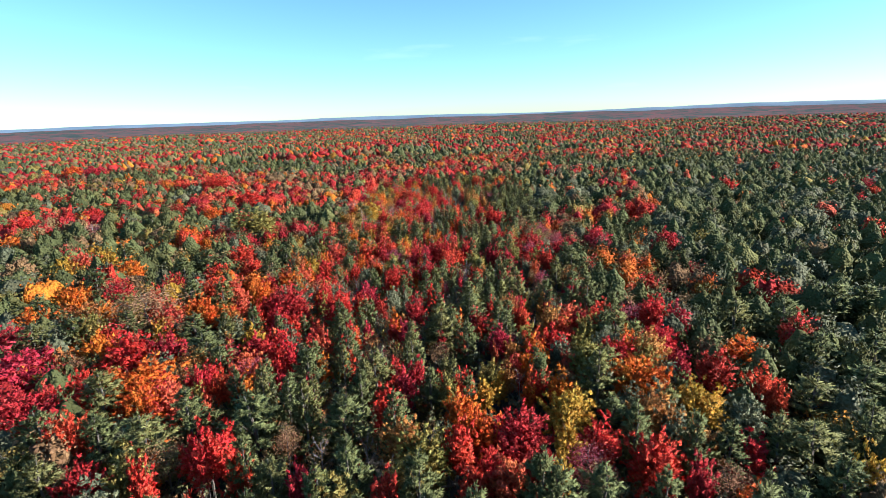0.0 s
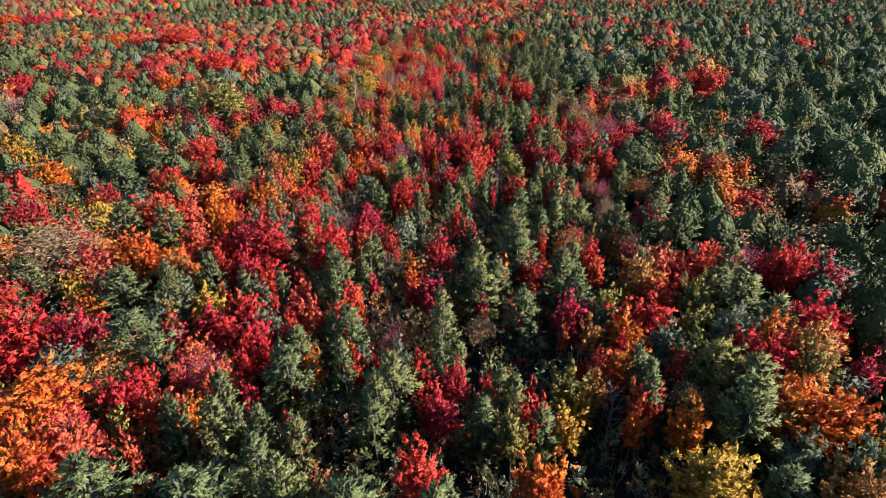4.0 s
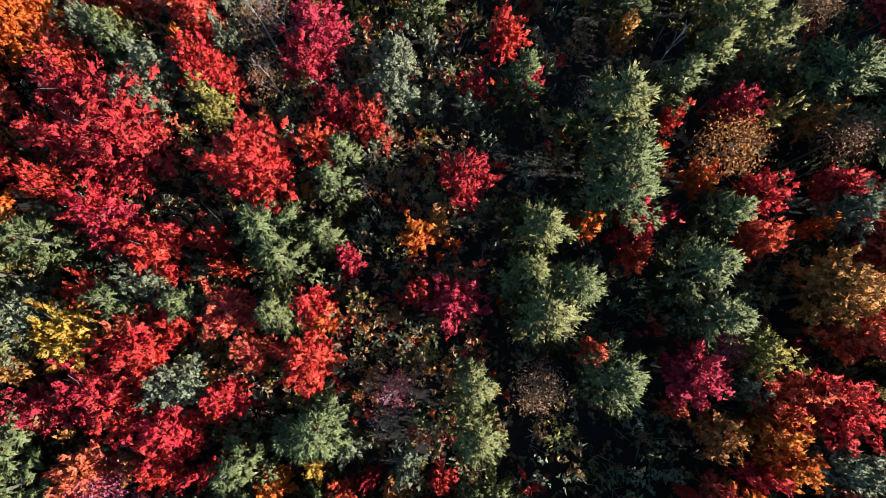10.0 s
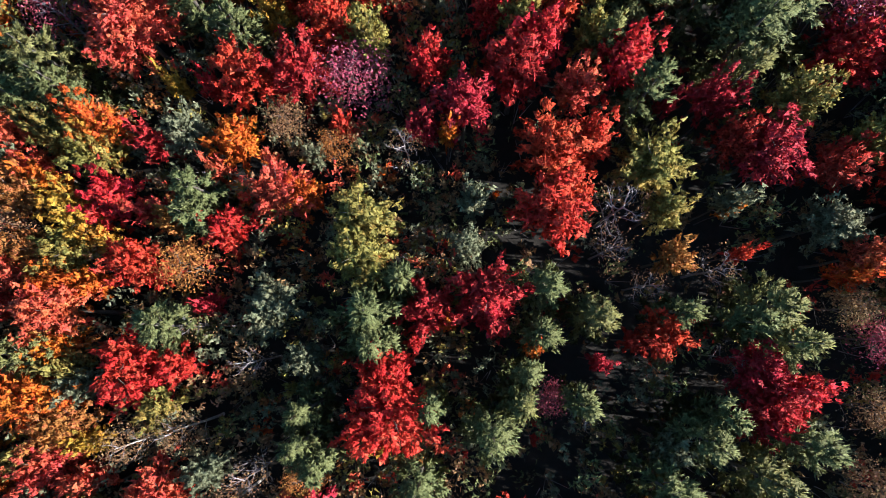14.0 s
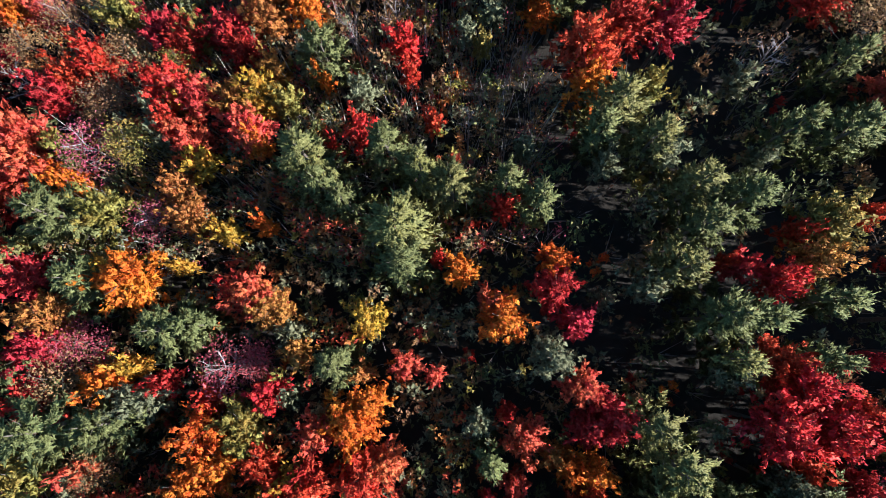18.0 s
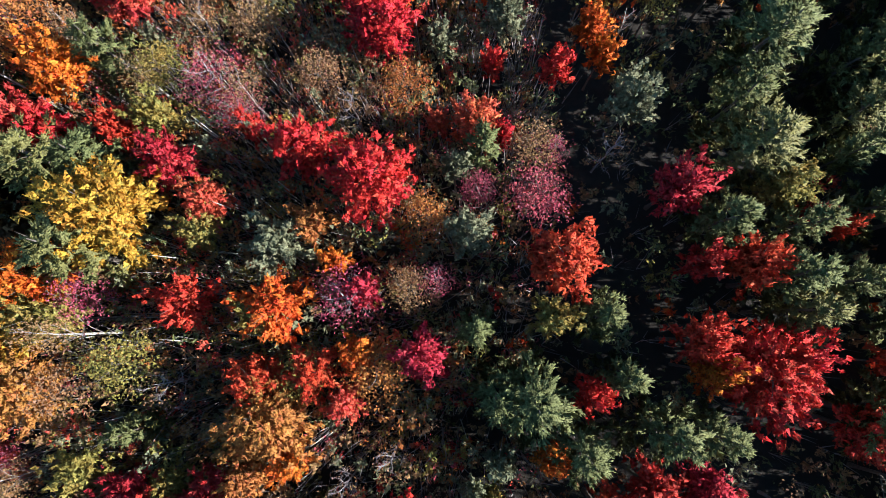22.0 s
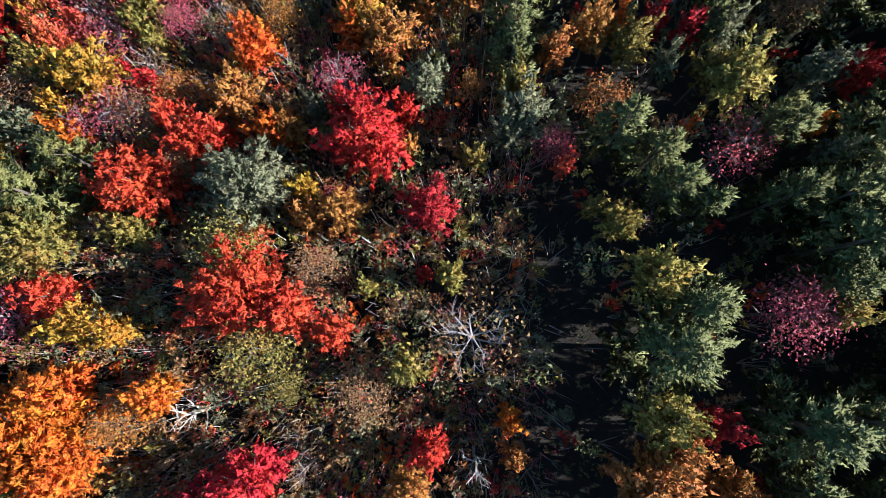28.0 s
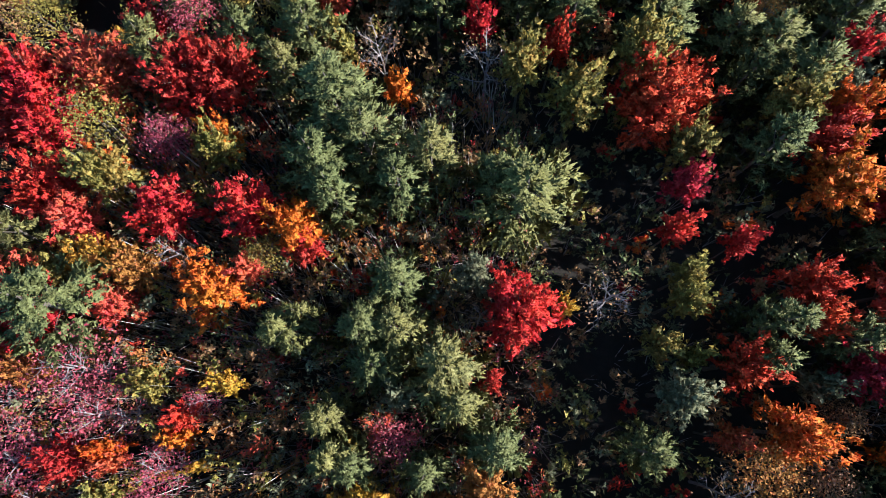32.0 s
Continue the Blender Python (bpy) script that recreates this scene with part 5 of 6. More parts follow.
pine(-100.0, 122.2, 13.3, 4.0)
red_maple(-82.1, 126.6, 11.2, 3.0)
pine(-40.1, 130.5, 14.6, 3.5)
red_maple(-53.4, 130.6, 11.1, 3.9)
pine(-62.5, 130.8, 14.6, 4.4)
yellow_maple(-93.3, 133.2, 12.1, 3.9)
orange_maple(-78.0, 133.3, 11.2, 4.5)
orange_maple(-77.3, 133.5, 12.2, 3.3)
red_maple(-46.5, 133.8, 11.5, 3.7)
pine(-59.2, 138.4, 14.7, 4.4)
yellow_maple(-99.2, 139.7, 11.8, 3.4)
pine(-107.3, 139.8, 14.4, 4.3)
coral_maple(-95.3, 142.2, 12.8, 4.1)
yellow_maple(-89.5, 144.4, 12.8, 2.9)
crimson_maple(67.5, 144.4, 12.2, 4.6)
golden_tree(77.3, 144.6, 12.1, 2.9)
red_maple(-52.7, 145.3, 12.2, 4.9)
crimson_maple(48.9, 146.6, 12.4, 4.8)
pine(-87.2, 147.8, 15.4, 4.6)
red_maple(49.3, 150.7, 12.7, 3.7)
yellow_maple(-86.3, 151.0, 10.8, 2.8)
coral_maple(-106.0, 152.2, 11.8, 3.0)
pine(-45.4, 153.4, 13.1, 2.9)
yellow_maple(-101.5, 156.9, 11.1, 4.6)
red_maple(112.3, 162.5, 10.7, 1.6)
orange_maple(-135.3, 167.8, 12.7, 5.6)
pine(-84.7, 169.2, 14.8, 4.4)
orange_maple(-79.3, 170.9, 12.7, 4.1)
orange_maple(-130.2, 172.9, 10.6, 4.6)
golden_tree(-60.2, 181.0, 16.0, 8.2)
crimson_maple(-76.3, 188.8, 10.5, 3.8)
magenta_tree(-123.9, 191.4, 11.9, 5.6)
red_maple(-113.8, 194.0, 12.9, 2.6)
red_maple(74.4, 194.2, 12.3, 3.0)
pine(-103.7, 195.4, 15.0, 4.5)
crimson_maple(-69.6, 196.6, 12.9, 4.1)
red_maple(-157.1, 201.3, 14.1, 6.6)
magenta_tree(-148.4, 212.4, 10.9, 4.5)
orange_maple(-88.8, 213.8, 13.0, 5.6)
red_maple(184.0, 215.4, 11.4, 3.2)
red_maple(-159.7, 220.7, 12.4, 3.5)
orange_maple(90.8, 224.4, 10.8, 2.9)
crimson_maple(-107.5, 225.5, 12.6, 6.0)
red_maple(-145.8, 226.8, 12.5, 5.4)
pine(-175.9, 233.7, 15.0, 4.5)
crimson_maple(196.9, 236.1, 11.9, 4.6)
red_maple(-81.2, 237.2, 16.0, 7.8)
pine(-138.2, 237.4, 14.0, 4.2)
red_maple(185.4, 241.6, 11.5, 4.1)
red_maple(141.3, 250.0, 12.1, 5.0)
orange_maple(-133.4, 257.3, 10.9, 5.0)
coral_maple(-110.1, 257.7, 12.9, 6.1)
red_maple(-193.6, 275.2, 11.7, 5.4)
red_maple(92.8, 296.6, 12.7, 3.5)
red_maple(-163.2, 297.7, 11.8, 5.4)
orange_maple(-186.6, 302.5, 12.0, 4.8)
red_maple(-157.8, 312.2, 10.9, 4.0)
red_maple(-145.2, 313.9, 13.0, 6.1)
red_maple(-127.1, 314.5, 16.0, 9.0)
orange_maple(122.2, 329.8, 10.8, 3.9)
orange_maple(-107.7, 332.4, 11.8, 5.1)
coral_maple(-265.8, 369.0, 14.2, 6.7)
coral_maple(-287.1, 373.9, 12.4, 5.9)
crimson_maple(-259.8, 412.9, 16.0, 9.6)
orange_maple(-283.8, 422.8, 16.0, 7.7)
red_maple(-213.0, 443.0, 12.7, 5.1)
pine(-2.4, 60.0, 13.0, 1.7)
orange_maple(5.2, 61.2, 12.0, 2.2)
yellow_maple(19.4, 61.4, 11.0, 3.7)
red_maple(-4.6, 62.3, 12.1, 2.5)
pine(-17.8, 64.0, 14.0, 2.1)
olive_pine(-44.3, 66.2, 14.9, 3.9)
orange_maple(33.0, 66.8, 11.9, 2.2)
golden_tree(3.6, 66.9, 11.5, 1.6)
orange_maple(19.3, 67.0, 11.0, 1.8)
olive_pine(-15.3, 67.0, 12.7, 1.4)
pine(6.4, 67.4, 12.2, 1.4)
coral_maple(-30.8, 67.7, 9.2, 0.8)
pine(1.1, 67.8, 13.3, 1.8)
pine(-8.7, 67.9, 13.5, 1.8)
orange_maple(29.9, 68.0, 11.9, 4.1)
yellow_maple(8.9, 68.1, 9.5, 1.5)
olive_pine(-22.7, 68.2, 14.2, 2.0)
orange_maple(15.0, 68.2, 9.8, 1.2)
pine(-18.8, 68.2, 12.8, 1.6)
red_maple(5.0, 68.3, 10.8, 1.6)
crimson_maple(-16.0, 68.5, 10.2, 1.2)
pine(-26.7, 69.0, 13.6, 1.8)
crimson_maple(-2.6, 69.1, 11.3, 1.6)
orange_maple(-41.8, 71.6, 12.1, 5.8)
golden_tree(33.0, 71.7, 12.6, 2.1)
crimson_maple(38.5, 72.0, 11.1, 1.8)
red_maple(30.1, 74.3, 11.8, 3.5)
orange_maple(32.0, 77.2, 11.8, 2.3)
red_maple(38.4, 79.2, 11.8, 3.5)
pine(-35.8, 80.7, 14.4, 4.0)
olive_pine(33.1, 84.9, 14.0, 3.4)
red_maple(33.6, 93.8, 10.3, 4.8)
russet_tree(39.5, 96.1, 9.8, 3.1)
pine(8.5, 97.2, 13.9, 2.9)
red_maple(18.7, 97.3, 10.3, 1.7)
red_maple(-29.5, 97.6, 11.6, 1.9)
orange_maple(-39.0, 97.8, 12.0, 2.7)
crimson_maple(24.7, 97.9, 9.9, 1.7)
pine(-12.0, 98.9, 13.0, 1.7)
bare_tree(-9.9, 99.0, 8.9, 1.1)
orange_maple(15.1, 99.0, 9.1, 1.3)
crimson_maple(-2.3, 99.0, 11.5, 2.1)
pine(8.9, 99.8, 13.8, 2.5)
red_maple(-33.6, 99.8, 10.8, 1.5)
red_maple(-17.6, 100.3, 13.0, 3.2)
russet_tree(17.0, 100.8, 10.7, 2.4)
orange_maple(-45.0, 100.9, 12.0, 3.2)
pine(-11.3, 101.2, 12.2, 1.3)
russet_tree(25.7, 101.8, 9.7, 2.0)
red_maple(-13.3, 102.0, 11.4, 1.5)
crimson_maple(-28.2, 103.2, 12.5, 4.6)
red_maple(-33.8, 103.6, 10.5, 1.3)
olive_pine(8.7, 103.7, 14.4, 3.2)
coral_maple(-39.6, 106.9, 11.2, 2.4)
olive_pine(-43.5, 107.7, 14.9, 3.4)
coral_maple(-44.8, 117.7, 11.0, 2.6)
golden_tree(23.2, 139.6, 11.6, 2.0)
crimson_maple(18.3, 140.0, 10.2, 1.1)
crimson_maple(14.4, 140.3, 9.9, 0.8)
crimson_maple(-1.1, 140.4, 12.2, 2.2)
crimson_maple(17.1, 140.5, 10.9, 1.5)
pine(12.1, 140.6, 13.9, 1.9)
coral_maple(7.2, 141.3, 11.5, 1.8)
olive_pine(19.3, 141.6, 13.1, 1.7)
pine(-31.1, 142.9, 13.5, 2.0)
crimson_maple(3.0, 143.2, 12.3, 2.7)
russet_tree(-9.4, 143.2, 10.7, 2.8)
red_maple(10.7, 143.3, 12.7, 2.2)
red_maple(-17.2, 143.4, 11.9, 2.3)
red_maple(-20.4, 143.4, 9.8, 0.9)
yellow_maple(-23.3, 143.6, 9.7, 0.9)
crimson_maple(-13.2, 143.7, 11.9, 2.5)
red_maple(-3.6, 144.0, 11.6, 1.6)
olive_pine(9.6, 144.5, 13.5, 1.4)
pine(20.0, 144.7, 14.0, 2.7)
red_maple(4.6, 145.0, 12.6, 2.4)
coral_maple(3.2, 145.5, 10.5, 1.4)
golden_tree(8.6, 145.7, 12.3, 1.4)
golden_tree(-8.1, 146.1, 11.8, 1.8)
pine(-17.6, 146.8, 13.5, 2.0)
golden_tree(3.5, 147.0, 12.1, 1.7)
pine(22.8, 147.1, 14.1, 3.6)
red_maple(-11.0, 147.4, 11.6, 2.1)
pine(17.0, 148.3, 13.3, 1.8)
red_maple(1.3, 148.4, 11.2, 1.6)
pine(12.6, 148.5, 14.4, 2.4)
red_maple(6.9, 148.5, 11.2, 1.4)
coral_maple(-26.9, 148.8, 11.2, 3.7)
yellow_maple(-15.6, 149.1, 10.0, 1.7)
pine(-21.5, 149.7, 13.4, 2.1)
magenta_tree(-33.2, 150.3, 9.7, 2.4)
red_maple(-12.5, 150.5, 11.7, 2.8)
orange_maple(-83.2, 177.2, 12.0, 4.8)
pine(9.3, 187.4, 13.6, 2.0)
pine(18.6, 187.5, 13.1, 1.8)
pine(15.2, 187.9, 14.3, 2.2)
red_maple(10.8, 190.8, 10.7, 1.4)
amber_maple(-12.5, 190.9, 10.9, 3.5)
red_maple(32.3, 191.1, 10.4, 1.4)
pine(6.5, 191.1, 14.0, 2.8)
red_maple(23.0, 191.3, 11.6, 3.9)
pine(-22.4, 191.3, 11.4, 1.2)
pine(4.0, 191.4, 13.2, 1.9)
orange_maple(19.4, 191.7, 11.5, 1.6)
red_maple(25.5, 191.9, 11.1, 1.6)
coral_maple(-6.9, 191.9, 9.6, 1.5)
pine(13.1, 191.9, 12.5, 1.4)
russet_tree(-4.2, 193.8, 10.2, 2.5)
red_maple(18.7, 193.9, 12.4, 1.9)
russet_tree(-9.6, 194.2, 9.8, 2.0)
red_maple(-12.8, 194.2, 11.0, 2.0)
bare_tree(-20.1, 194.3, 9.5, 1.8)
red_maple(-8.8, 194.3, 11.1, 1.9)
russet_tree(-28.8, 194.4, 10.0, 2.8)
amber_maple(-30.3, 194.6, 11.8, 3.0)
crimson_maple(-1.1, 194.7, 11.4, 2.0)
orange_maple(-5.6, 195.2, 10.6, 1.6)
olive_pine(26.2, 195.4, 13.7, 1.7)
russet_tree(-23.0, 196.1, 10.2, 2.6)
pine(3.0, 196.2, 12.7, 1.5)
pine(11.9, 196.4, 13.7, 1.7)
golden_tree(8.5, 196.6, 12.5, 1.6)
pine(30.3, 197.1, 13.3, 1.7)
yellow_maple(-32.6, 197.5, 11.0, 2.5)
pine(25.4, 197.8, 14.5, 2.1)
golden_tree(-12.5, 198.6, 11.4, 1.6)
birch(-25.9, 198.6, 13.5, 1.5)
orange_maple(-11.4, 199.0, 12.0, 2.5)
red_maple(23.1, 199.0, 12.6, 2.0)
magenta_tree(-6.2, 199.4, 10.2, 2.4)
crimson_maple(19.5, 199.4, 11.9, 1.3)
yellow_maple(-30.0, 199.7, 11.0, 2.4)
russet_tree(-1.6, 199.7, 9.8, 1.7)
crimson_maple(-4.9, 199.8, 10.5, 1.4)
golden_tree(-27.5, 199.9, 12.3, 2.0)
red_maple(-17.9, 200.1, 11.5, 2.1)
magenta_tree(0.5, 200.1, 9.1, 1.4)
red_maple(9.8, 200.6, 13.1, 2.7)
russet_tree(-26.2, 201.3, 10.1, 2.2)
orange_maple(-28.9, 203.2, 11.9, 2.8)
pine(32.9, 206.8, 12.2, 1.4)
coral_maple(-31.1, 214.9, 11.0, 3.0)
birch(-31.5, 218.9, 13.5, 1.5)
amber_maple(19.5, 237.1, 12.3, 2.0)
pine(29.2, 237.5, 14.3, 3.2)
pine(33.0, 237.7, 14.3, 2.2)
crimson_maple(23.1, 238.3, 10.9, 1.5)
golden_tree(19.3, 239.1, 12.9, 2.2)
orange_maple(9.0, 239.7, 8.7, 1.1)
russet_tree(-18.6, 242.2, 10.4, 1.9)
dead_snag(-14.5, 242.2, 9.1, 2.0)
orange_maple(-25.0, 242.3, 12.0, 4.8)
russet_tree(-1.1, 242.4, 9.5, 2.2)
pine(20.9, 243.5, 14.1, 3.3)
russet_tree(-6.8, 243.6, 8.7, 1.5)
orange_maple(-16.2, 243.9, 11.0, 1.8)
golden_tree(1.9, 244.1, 10.4, 1.4)
orange_maple(-22.6, 244.9, 11.5, 1.9)
golden_tree(33.2, 245.0, 10.9, 1.4)
russet_tree(30.0, 245.4, 10.2, 3.0)
bare_tree(6.9, 245.9, 10.6, 3.8)
pine(22.6, 246.2, 14.3, 2.5)
russet_tree(-8.7, 246.6, 9.8, 3.3)
pine(33.0, 247.0, 13.5, 1.9)
red_maple(-3.3, 247.1, 9.3, 1.7)
yellow_maple(-19.7, 248.9, 9.8, 1.5)
red_maple(-6.4, 249.0, 10.8, 2.2)
golden_tree(20.3, 249.0, 12.7, 2.1)
yellow_maple(-22.3, 249.5, 10.5, 1.9)
golden_tree(-0.4, 250.2, 9.4, 0.9)
golden_tree(5.8, 250.4, 10.5, 1.2)
red_maple(-9.7, 250.7, 11.7, 3.8)
magenta_tree(-28.0, 250.8, 9.8, 3.1)
crimson_maple(3.8, 250.9, 8.8, 0.7)
russet_tree(-4.0, 251.8, 9.8, 2.1)
pine(34.5, 253.3, 14.2, 2.1)
russet_tree(-9.9, 254.6, 10.9, 2.8)
birch(-27.8, 259.1, 13.5, 1.5)
olive_pine(-24.2, 259.2, 14.7, 3.0)
red_maple(38.5, 262.9, 10.7, 1.6)
sage_tree(-27.3, 265.9, 9.6, 2.3)
red_maple(25.8, 290.8, 9.9, 1.4)
orange_maple(37.9, 293.1, 11.9, 2.8)
orange_maple(-3.2, 293.2, 11.5, 2.1)
olive_pine(14.3, 294.0, 13.6, 4.0)
crimson_maple(27.0, 294.2, 10.5, 1.6)
red_maple(-6.6, 294.8, 11.7, 2.3)
pine(0.0, 295.0, 14.2, 2.3)
red_maple(-13.0, 295.4, 11.7, 2.4)
pine(4.9, 295.5, 13.9, 2.3)
pine(12.3, 295.6, 12.7, 1.9)
pine(33.2, 296.0, 14.3, 2.5)
golden_tree(27.5, 296.8, 11.9, 1.9)
olive_pine(7.5, 297.5, 14.4, 2.5)
pine(-0.9, 297.7, 14.3, 2.8)
golden_tree(-17.7, 298.6, 12.5, 2.1)
orange_maple(39.9, 298.6, 11.8, 2.1)
golden_tree(35.6, 299.0, 12.9, 2.3)
pine(2.5, 299.7, 14.2, 2.9)
orange_maple(-18.3, 300.3, 9.6, 1.2)
golden_tree(-9.2, 300.4, 11.5, 1.7)
red_maple(26.1, 300.9, 11.9, 3.8)
orange_maple(-9.2, 301.5, 10.2, 1.5)
pine(36.9, 301.5, 14.4, 2.4)
golden_tree(19.4, 301.7, 12.7, 2.4)
russet_tree(-13.9, 302.0, 9.7, 2.1)
red_maple(28.2, 302.6, 10.8, 1.7)
pine(33.3, 302.7, 12.9, 1.7)
red_maple(23.0, 303.1, 8.2, 0.6)
pine(0.3, 303.2, 14.3, 3.7)
red_maple(42.3, 304.0, 10.9, 1.7)
orange_maple(5.2, 304.8, 9.7, 1.3)
golden_tree(25.1, 305.0, 12.9, 2.4)
golden_tree(15.5, 305.1, 12.2, 2.0)
olive_pine(-3.5, 305.9, 14.1, 1.9)
bare_tree(12.8, 306.6, 10.0, 2.9)
crimson_maple(-11.6, 306.9, 11.9, 3.4)
red_maple(-24.5, 307.5, 12.0, 2.3)
red_maple(18.8, 307.7, 10.4, 1.5)
coral_maple(-19.4, 308.3, 11.0, 3.2)
olive_pine(-13.7, 308.4, 14.9, 2.5)
bare_tree(3.9, 308.8, 10.0, 2.4)
golden_tree(0.9, 308.9, 10.6, 1.3)
pine(-6.7, 309.3, 14.4, 2.2)
pine(-1.6, 309.5, 14.4, 2.8)
red_maple(12.6, 310.5, 10.4, 1.6)
yellow_maple(-18.7, 312.5, 8.3, 1.0)
russet_tree(-26.0, 315.1, 10.0, 2.8)

# the forest round the flight line and away to the horizon
HUE_LIST = ("red", "crimson", "coral", "orange", "yellow", "gold", "russet", "pine", "olive", "sage")


def hue_weights(x, y):
    """How likely each hue is at places of the plan: pines stand in patches, red rules far off."""
    n = len(x)
    patch = np.array([noise.noise(Vector((a * 0.012, b * 0.016, 4.2))) + 0.5 * noise.noise(Vector((a * 0.04, b * 0.04, 1.7))) for a, b in zip(x, y)])
    pines = np.clip(0.50 + 2.4 * patch, 0.08, 0.93)
    pines = np.where((x > 34 + 0.26 * y) & (y < 420), np.maximum(pines, 0.95), pines)      # the dark pine stand
    far = np.clip((y - 130) / 280, 0, 1)
    pines = pines * (1 - 0.08 * far)
    rest = 1 - pines
    base = np.array((0.17, 0.15, 0.08, 0.11, 0.03, 0.15, 0.31))
    away = np.array((0.18, 0.27, 0.05, 0.06, 0.01, 0.10, 0.33))
    w = base[None] * (1 - far[:, None]) + away[None] * far[:, None]
    left = ((x < -30) & (y < 130))[:, None]
    w = np.where(left, w * np.array((0.8, 0.6, 1.2, 1.8, 2.2, 1.6, 1.0)), w)
    drift = np.array([[noise.noise(Vector((a * 0.022, b * 0.026, 7.7 * i))) for i in range(7)] for a, b in zip(x, y)])     # like hues keep together
    w = w * np.exp(2.6 * drift)
    w = w / w.sum(1, keepdims=True) * rest[:, None]
    return np.concatenate([w, (pines * 0.58)[:, None], (pines * 0.24)[:, None], (pines * 0.18)[:, None]], 1)


def spots(x0, x1, y0, y1, gap, keep):
    """Jittered places on a grid of that gap for which keep says yes."""
    gx, gy = np.meshgrid(np.arange(x0, x1, gap), np.arange(y0, y1, gap))
    p = np.stack([gx.ravel(), gy.ravel()], 1) + rng.uniform(-0.45, 0.45, (gx.size, 2)) * gap
    return p[keep(p[:, 0], p[:, 1])]


def rings(kind, segs, rows):
    """Unit dome or cone of a crown: directions ring by ring, and the faces between the rings."""
    t = np.linspace(0, 1, rows)
    az = np.arange(segs)[None] / segs * 2 * math.pi + 0.5 * 2 * math.pi / segs * (np.arange(rows)[:, None] % 2)
    if kind == "cone":
        k = np.sqrt(1.05 - t ** 2.8) * np.where(np.arange(rows) % 2, 0.78, 1.08)
        z = 0.16 + 0.80 * t
    else:
        e = radians(-48) + t * radians(118)
        k, z = np.cos(e), np.sin(e)
    v = np.stack([np.cos(az) * k[:, None], np.sin(az) * k[:, None], np.broadcast_to(z[:, None], az.shape)], -1).reshape(-1, 3)
    v = np.concatenate([v, [(0, 0, 1.0)]])
    f = []
    for j in range(rows - 1):
        for i in range(segs):
            a, b = j * segs + i, j * segs + (i + 1) % segs
            f += [(a, b, a + segs), (b, b + segs, a + segs)] if j % 2 == 0 else [(a, b, b + segs), (a, b + segs, a + segs)]
    f += [((rows - 1) * segs + i, (rows - 1) * segs + (i + 1) % segs, rows * segs) for i in range(segs)]
    return v, np.array(f, dtype=np.int32)


def crown_cores(p, h, r, needle, segs, rows, uneven):
    """The dense inner foliage of many crowns at once: lumpy domes or ragged cones, each its own."""
    v, f = rings("cone" if needle else "dome", segs, rows)
    n = len(p)
    az = np.arctan2(v[:, 1], v[:, 0])[None]
    swell = 1 + rng.normal(0, uneven, (n, len(v))) + 0.13 * np.sin(3 * az + rng.uniform(0, 6, (n, 1))) + 0.08 * np.sin(5 * az + rng.uniform(0, 6, (n, 1)))
    turn = rng.uniform(0, 6.28, (n, 1))
    x, y = v[None, :, 0] * np.cos(turn) - v[None, :, 1] * np.sin(turn), v[None, :, 0] * np.sin(turn) + v[None, :, 1] * np.cos(turn)
    if needle:
        z = (v[None, :, 2] + rng.normal(0, 0.028, (n, len(v)))) * h[:, None]
        base = p[:, 2:3]
        z[:, -1] = h
    else:
        z = v[None, :, 2] * swell * 0.36 * h[:, None]
        base = (p[:, 2] + 0.66 * h)[:, None]
    at = np.stack([p[:, :1] + x * swell * r[:, None], p[:, 1:2] + y * swell * r[:, None], base + z], -1)
    faces = (f[None] + (np.arange(n) * len(v))[:, None, None]).reshape(-1, 3)
    way = unit(np.stack([x, y, np.broadcast_to(0.55 + 0 * v[None, :, 2] if needle else v[None, :, 2] + 0.12, x.shape)], -1))
    return at, faces, way


def core_mesh(name, at, faces, material):
    me = bpy.data.meshes.new(name)
    flat = at.reshape(-1, 3)
    me.vertices.add(len(flat))
    me.vertices.foreach_set("co", np.ascontiguousarray(flat, dtype=np.float32).ravel())
    me.loops.add(faces.size)
    me.loops.foreach_set("vertex_index", np.ascontiguousarray(faces, dtype=np.int32).ravel())
    me.polygons.add(len(faces))
    me.polygons.foreach_set("loop_start", np.arange(0, faces.size, 3, dtype=np.int32))
    me.materials.append(material)
    me.update(calc_edges=True)
    return me


def loose_leaves(at, way, leaves, leaf, spread, needle):
    """Leaves in tufts over the lumps of the crowns, facing the way that their lump faces."""
    n = len(at)
    rows, s = np.arange(n)[:, None], rng.integers(0, at.shape[1], (n, leaves))
    w = way[rows, s]
    c = at[rows, s] + w * rng.uniform(-0.1, 0.45, (n, leaves, 1)) * spread + rng.normal(0, 1, w.shape) * np.array((1, 1, 0.45 if needle else 0.8)) * spread
    w, c = w.reshape(-1, 3), c.reshape(-1, 3)
    along = w + np.array((0, 0, 0.35)) if needle else rng.normal(0, 0.6, w.shape) + w * 0.4
    t = leaf_faces(c, along, leaf * (1.5 if needle else 1.25), leaf * (0.7 if needle else 1.0), 0.5, w, 0.45).reshape(-1, 3, 3)
    return outer(t, w).reshape(-1, 3), np.repeat(unit(w + rng.normal(0, 0.3, w.shape)), 3, 0)


